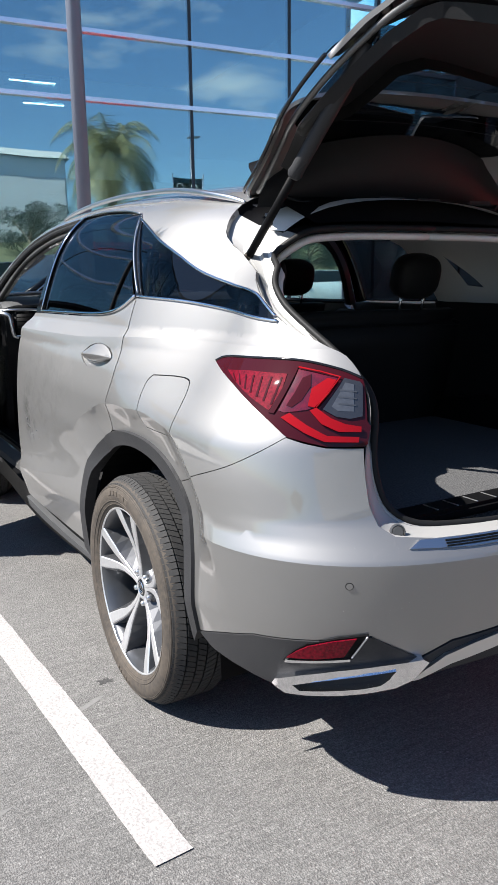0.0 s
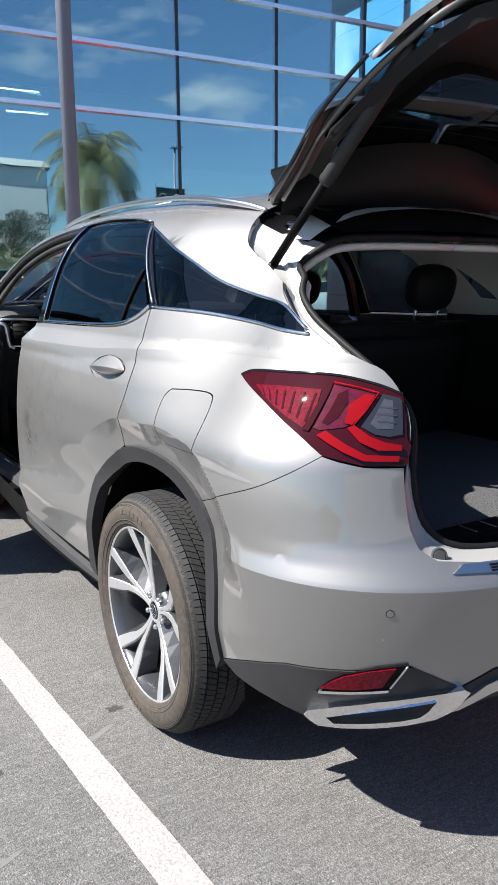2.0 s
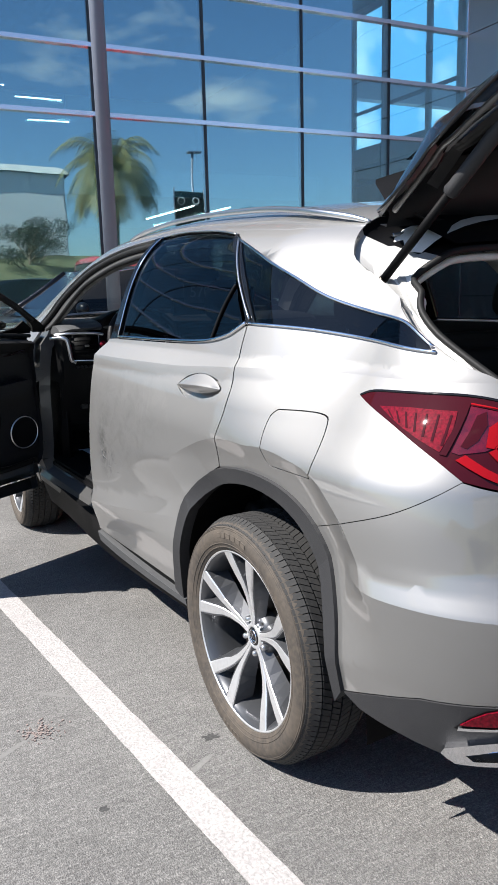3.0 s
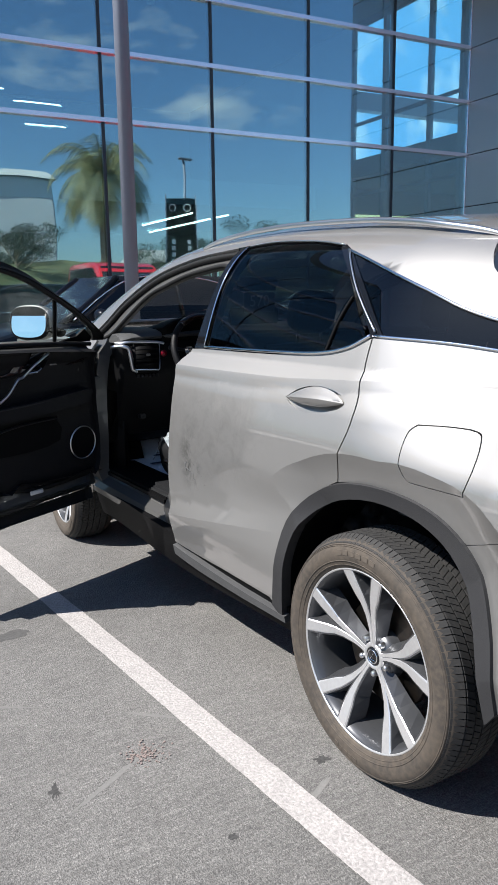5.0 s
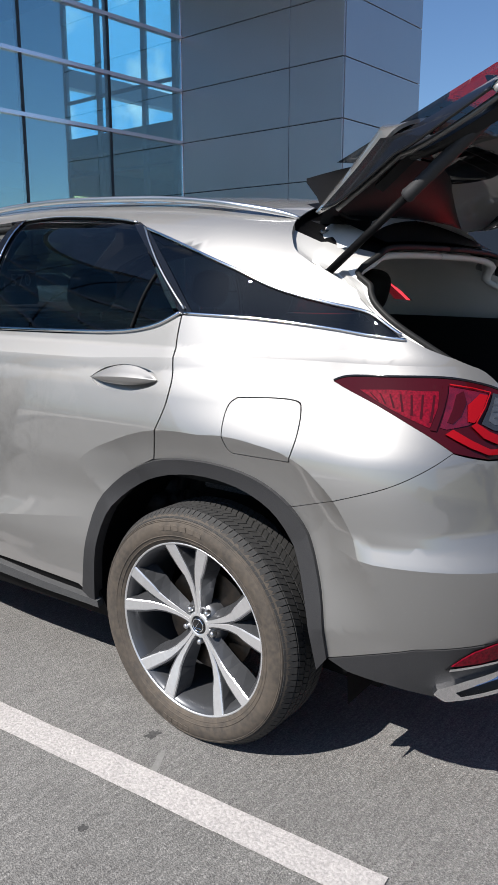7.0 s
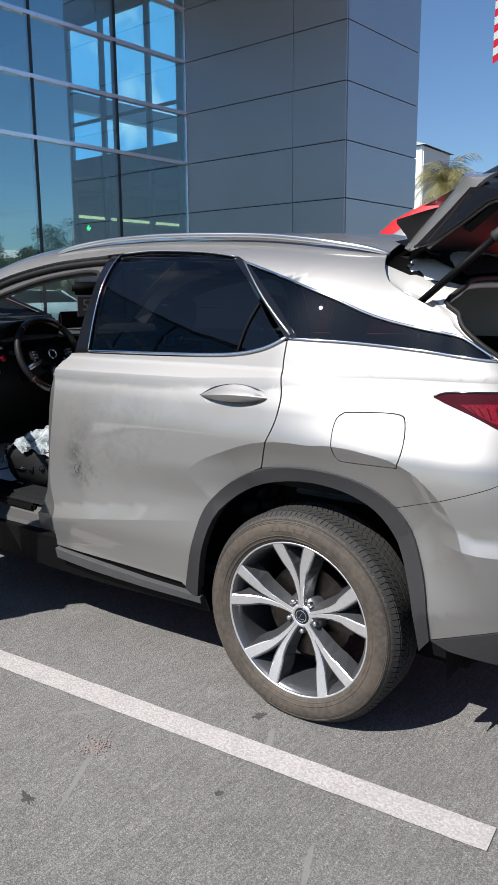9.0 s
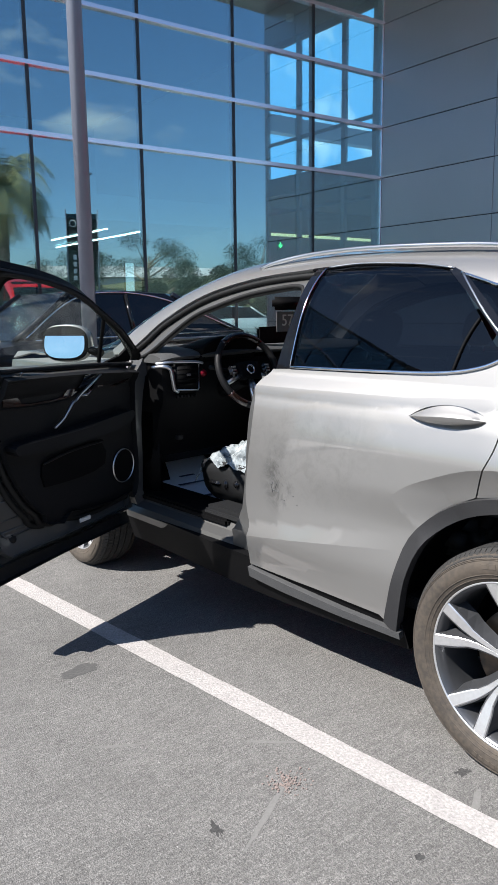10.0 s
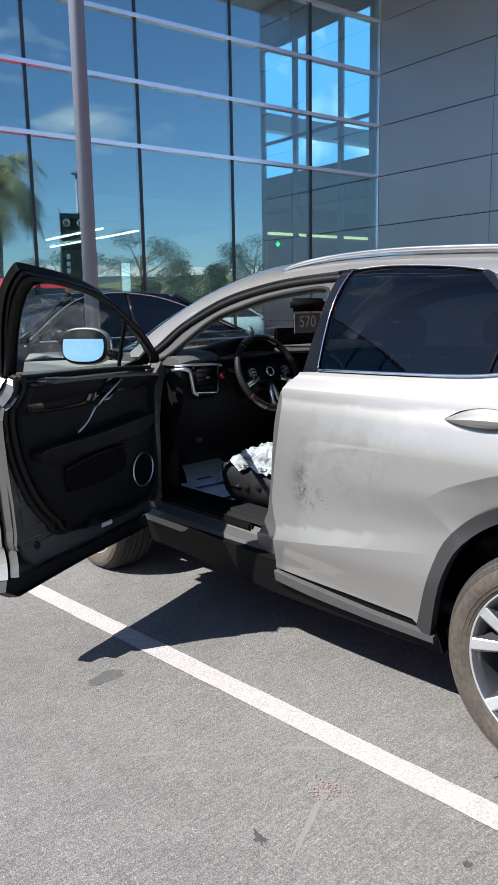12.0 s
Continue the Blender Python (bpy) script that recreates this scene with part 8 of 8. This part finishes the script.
hedge("hedge", -14.0, 34.0, -17.2, -15.6, 1.5, "long clipped green hedge behind the car park", 34000, 3)
for k, (x, y, h, w) in enumerate(((6.0, -27.0, 6.0, 2.8), (16.0, -26.5, 5.6, 2.8), (22.5, -28.0, 7.0, 3.2), (33.0, -29.0, 7.4, 3.6), (-3.0, -26.0, 5.6, 2.8))):
    build_tree("tree", (x, y, 0), h, w, "dark green tree on the slope beyond the hedge", 70 + k)
bm = bmesh.new()
rows = []
for i in range(40):
    x = -30.0 + 2.6 * i
    rows.append([bm.verts.new((x, y, z * (0.75 + 0.45 * noise.noise(Vector((x * 0.06, y * 0.1, 0))))) if z > 0 else (x, y, GROUND - 0.02)) for y, z in ((-19.0, 0.0), (-21.5, 2.0), (-25.0, 3.7), (-28.5, 4.6), (-33.0, 4.2), (-37.5, 0.0))])
for A, B in zip(rows, rows[1:]):
    for k in range(5):
        bm.faces.new((A[k], B[k], B[k + 1], A[k + 1]))
tagged(mesh_object("slope", bm, GRASS, smooth=True), "dry green grassy slope behind the hedge", "slope", kind="structure")
# pale buildings across the lane
for name, x0, y0, x1, y1, h, lab in (("warehouse", -22.0, -44.0, 9.0, -30.0, 9.2, "pale grey warehouse with a curved roof"), ("office", 19.0, -52.0, 44.0, -38.0, 4.2, "low white office building in the distance"), ("apartment_building", 60.0, 26.0, 66.0, 38.0, 13.5, "pink and white building behind the palm")):
    b = empty(name)
    tagged(b, lab, "building")
    bm = bmesh.new()
    box(bm, x0, y0, 0, x1, y1, h, bevel=0.1)
    part("wall", bm, PLASTER, b)
    bm = bmesh.new()
    n = 16
    A = [bm.verts.new((x0 - 0.3, y0 - 0.3 + (y1 - y0 + 0.6) * k / n, h + 1.3 * math.sin(math.pi * k / n))) for k in range(n + 1)]
    B = [bm.verts.new((x1 + 0.3, y0 - 0.3 + (y1 - y0 + 0.6) * k / n, h + 1.3 * math.sin(math.pi * k / n))) for k in range(n + 1)]
    for k in range(n):
        bm.faces.new((A[k], A[k + 1], B[k + 1], B[k]))
    bm.faces.new(A)
    bm.faces.new(B[::-1])
    part("roof", bm, CONCRETE, b, smooth=False)
    k = x0 + 1.5
    while k < x1 - 2 and name != "warehouse":
        for z in (1.2, 4.2):
            if z + 1.6 < h:
                for yy in (y1,):
                    bm = bmesh.new()
                    box(bm, k, yy - 0.05, z, k + 1.8, yy + 0.03, z + 1.5)
                    part("window", bm, GLOSS_BLACK, b)
        k += 3.4
    if name == "apartment_building":
        for z in (9.0, 12.0):
            for yy in (27.0, 30.5, 34.0):
                bm = bmesh.new()
                box(bm, x0 - 0.04, yy, z, x0 + 0.1, yy + 1.8, z + 1.5)
                part("window", bm, GLOSS_BLACK, b)

# street lamp, banner and flag
lamp = empty("street_lamp", pose(12.9, -14.6, 0))
tagged(lamp, "tall grey car park lamp with a flat head", "street lamp")
bm = bmesh.new()
tube(bm, [(0, 0, 0), (0, 0, 8.2)], [0.09, 0.06], 12)
part("post", bm, POLE, lamp, smooth=True)
bm = bmesh.new()
box(bm, -0.25, -0.18, 8.18, 0.45, 0.18, 8.28, bevel=0.03)
part("head", bm, POLE, lamp)
banner = empty("banner", pose(12.2, -13.2, 0, 0, 0, 12))
tagged(banner, "black dealership banner with white lettering bars between posts", "banner")
for x in (-0.75, 0.75):
    bm = bmesh.new()
    tube(bm, [(x, 0, 0), (x, 0, 6.3)], 0.03, 8)
    part("post", bm, POLE, banner, smooth=True)
bm = bmesh.new()
sheet = [[bm.verts.new((-0.72 + 0.12 * i, 0.03 * math.sin(0.9 * i + 0.35 * j), 2.7 + 0.2 * j)) for j in range(18)] for i in range(13)]
for i in range(12):
    for j in range(17):
        bm.faces.new((sheet[i][j], sheet[i + 1][j], sheet[i + 1][j + 1], sheet[i][j + 1]))
bmesh.ops.solidify(bm, geom=bm.faces[:], thickness=0.006)
cloth = part("cloth", bm, BLACK, banner, "black printed cloth", smooth=True)
for x in (-0.42, 0.30):
    for k in range(4):
        bm = bmesh.new()
        box(bm, x - 0.08, 0.042, 3.0 + 0.30 * k, x + 0.08, 0.046, 3.2 + 0.30 * k)
        part("print_bar", bm, PLASTER, cloth)
    bm = bmesh.new()
    lathe(bm, [(0.14, 0.0), (0.16, 0.004), (0.18, 0.0)], pose(x, 0.042, 5.65, 0, 0, 90), n=20)
    part("emblem_ring", bm, PLASTER, cloth)
flag = empty("flagpole", pose(20.7, 6.1, 0))
tagged(flag, "black flagpole with a red and white striped flag", "flag")
bm = bmesh.new()
tube(bm, [(0, 0, 0), (0, 0, 11.0)], 0.10, 12)
part("pole", bm, BLACK, flag, smooth=True)
for k in range(9):
    bm = bmesh.new()
    A, B = [], []
    for i in range(9):
        u = i / 8
        x, y = -0.12 - 1.1 * u * 0.9, 0.35 * u + 0.10 * math.sin(7 * u)
        drop = 0.9 * u
        A.append(bm.verts.new((x, y, 10.4 - 0.2 * k - drop)))
        B.append(bm.verts.new((x, y, 10.4 - 0.2 * (k + 1) - drop)))
    for i in range(8):
        bm.faces.new((A[i], A[i + 1], B[i + 1], B[i]))
    part("stripe", bm, RED_PAINT if k % 2 == 0 else PLASTER, flag)


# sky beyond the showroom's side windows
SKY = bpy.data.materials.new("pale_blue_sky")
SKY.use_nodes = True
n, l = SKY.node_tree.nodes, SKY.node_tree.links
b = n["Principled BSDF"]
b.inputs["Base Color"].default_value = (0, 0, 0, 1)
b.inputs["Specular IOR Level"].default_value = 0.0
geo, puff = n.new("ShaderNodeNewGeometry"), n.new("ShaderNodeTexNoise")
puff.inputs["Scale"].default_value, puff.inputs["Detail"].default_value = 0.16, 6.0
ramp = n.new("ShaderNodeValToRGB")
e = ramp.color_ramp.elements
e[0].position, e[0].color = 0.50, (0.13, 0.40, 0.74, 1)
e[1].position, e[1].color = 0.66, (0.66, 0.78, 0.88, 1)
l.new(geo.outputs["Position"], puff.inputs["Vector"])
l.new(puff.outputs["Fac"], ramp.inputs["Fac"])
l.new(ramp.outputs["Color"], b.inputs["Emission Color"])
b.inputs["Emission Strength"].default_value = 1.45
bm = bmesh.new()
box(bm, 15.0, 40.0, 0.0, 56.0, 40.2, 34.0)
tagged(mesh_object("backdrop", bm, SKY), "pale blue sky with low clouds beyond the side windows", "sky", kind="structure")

# ---- small marks on the asphalt ----
STAIN = material("oil_stain", (0.03, 0.029, 0.029), 0.8, grain=0.6, scale=130, second=(0.08, 0.078, 0.076))
FAINT = material("faint_stain", (0.050, 0.049, 0.048), 0.85, grain=0.9, scale=120, second=(0.10, 0.098, 0.096))
RUST = material("rust_crumbs", (0.27, 0.215, 0.195), 0.9, grain=0.9, scale=160, second=(0.14, 0.112, 0.102))


def blot(name, x, y, r, mat, label, seed, stretch=1.0, turn=0.0, z=0.001, ragged=0.45):
    x, y, z = x + 0.006, y + 0.008, z + GROUND
    rnd = random.Random(seed)
    bm = bmesh.new()
    pts = []
    for k in range(22):
        a = math.tau * k / 22
        q = r * (1.15 - ragged * rnd.random())
        dx, dy = q * math.cos(a) * stretch, q * math.sin(a)
        pts.append(bm.verts.new((x + dx * math.cos(turn) - dy * math.sin(turn), y + dx * math.sin(turn) + dy * math.cos(turn), z)))
    bm.faces.new(pts)
    return tagged(mesh_object(name, bm, mat), label, "stain", "marks on the asphalt", "structure")


blot("oil_stain", -1.0, 0.094, 0.022, STAIN, "small dark oil stain on the asphalt", 1, 1.3, ragged=0.7)
blot("oil_stain", -1.411, -0.048, 0.014, STAIN, "small dark oil stain on the asphalt", 2)
blot("oil_stain", -1.755, 0.401, 0.019, STAIN, "small ragged dark oil stain on the asphalt", 3, 2.3, 1.36, ragged=0.9)
blot("oil_stain", -1.592, 1.533, 0.050, FAINT, "faint dark oil stain on the asphalt", 4, 1.6)
blot("oil_stain", -1.26, 0.80, 0.012, STAIN, "small dark oil stain on the asphalt", 5)
SCRAPE = material("pale_scrape", (0.165, 0.161, 0.155), 0.9, grain=1.0, scale=120, second=(0.14, 0.136, 0.131))
for k, (x, y, r, st, turn) in enumerate(((-1.60, 0.357, 0.011, 16.0, 0.47), (-1.34, 0.62, 0.010, 12.0, -0.75), (-1.10, -0.02, 0.012, 7.0, 0.5), (-1.75, 0.95, 0.008, 14.0, -0.6), (-1.52, -0.42, 0.010, 10.0, 0.4), (-1.98, 0.18, 0.004, 9.0, -0.7))):
    blot("scrape", x, y, r, SCRAPE, "faint pale scrape on the asphalt", 60 + k, st, turn, z=0.0007)
rnd = random.Random(11)
bm = bmesh.new()
for k in range(150):
    x, y = -1.450 + rnd.gauss(0, 0.03), 0.437 + rnd.gauss(0, 0.03)
    s = rnd.uniform(0.001, 0.0032)
    box(bm, x - s, y - s, GROUND, x + s, y + s, GROUND + 0.002 + s * 0.6)
crumbs = mesh_object("gravel_crumbs", bm, RUST)
tagged(crumbs, "scatter of reddish crumbs on the asphalt", "gravel", kind="stuff")
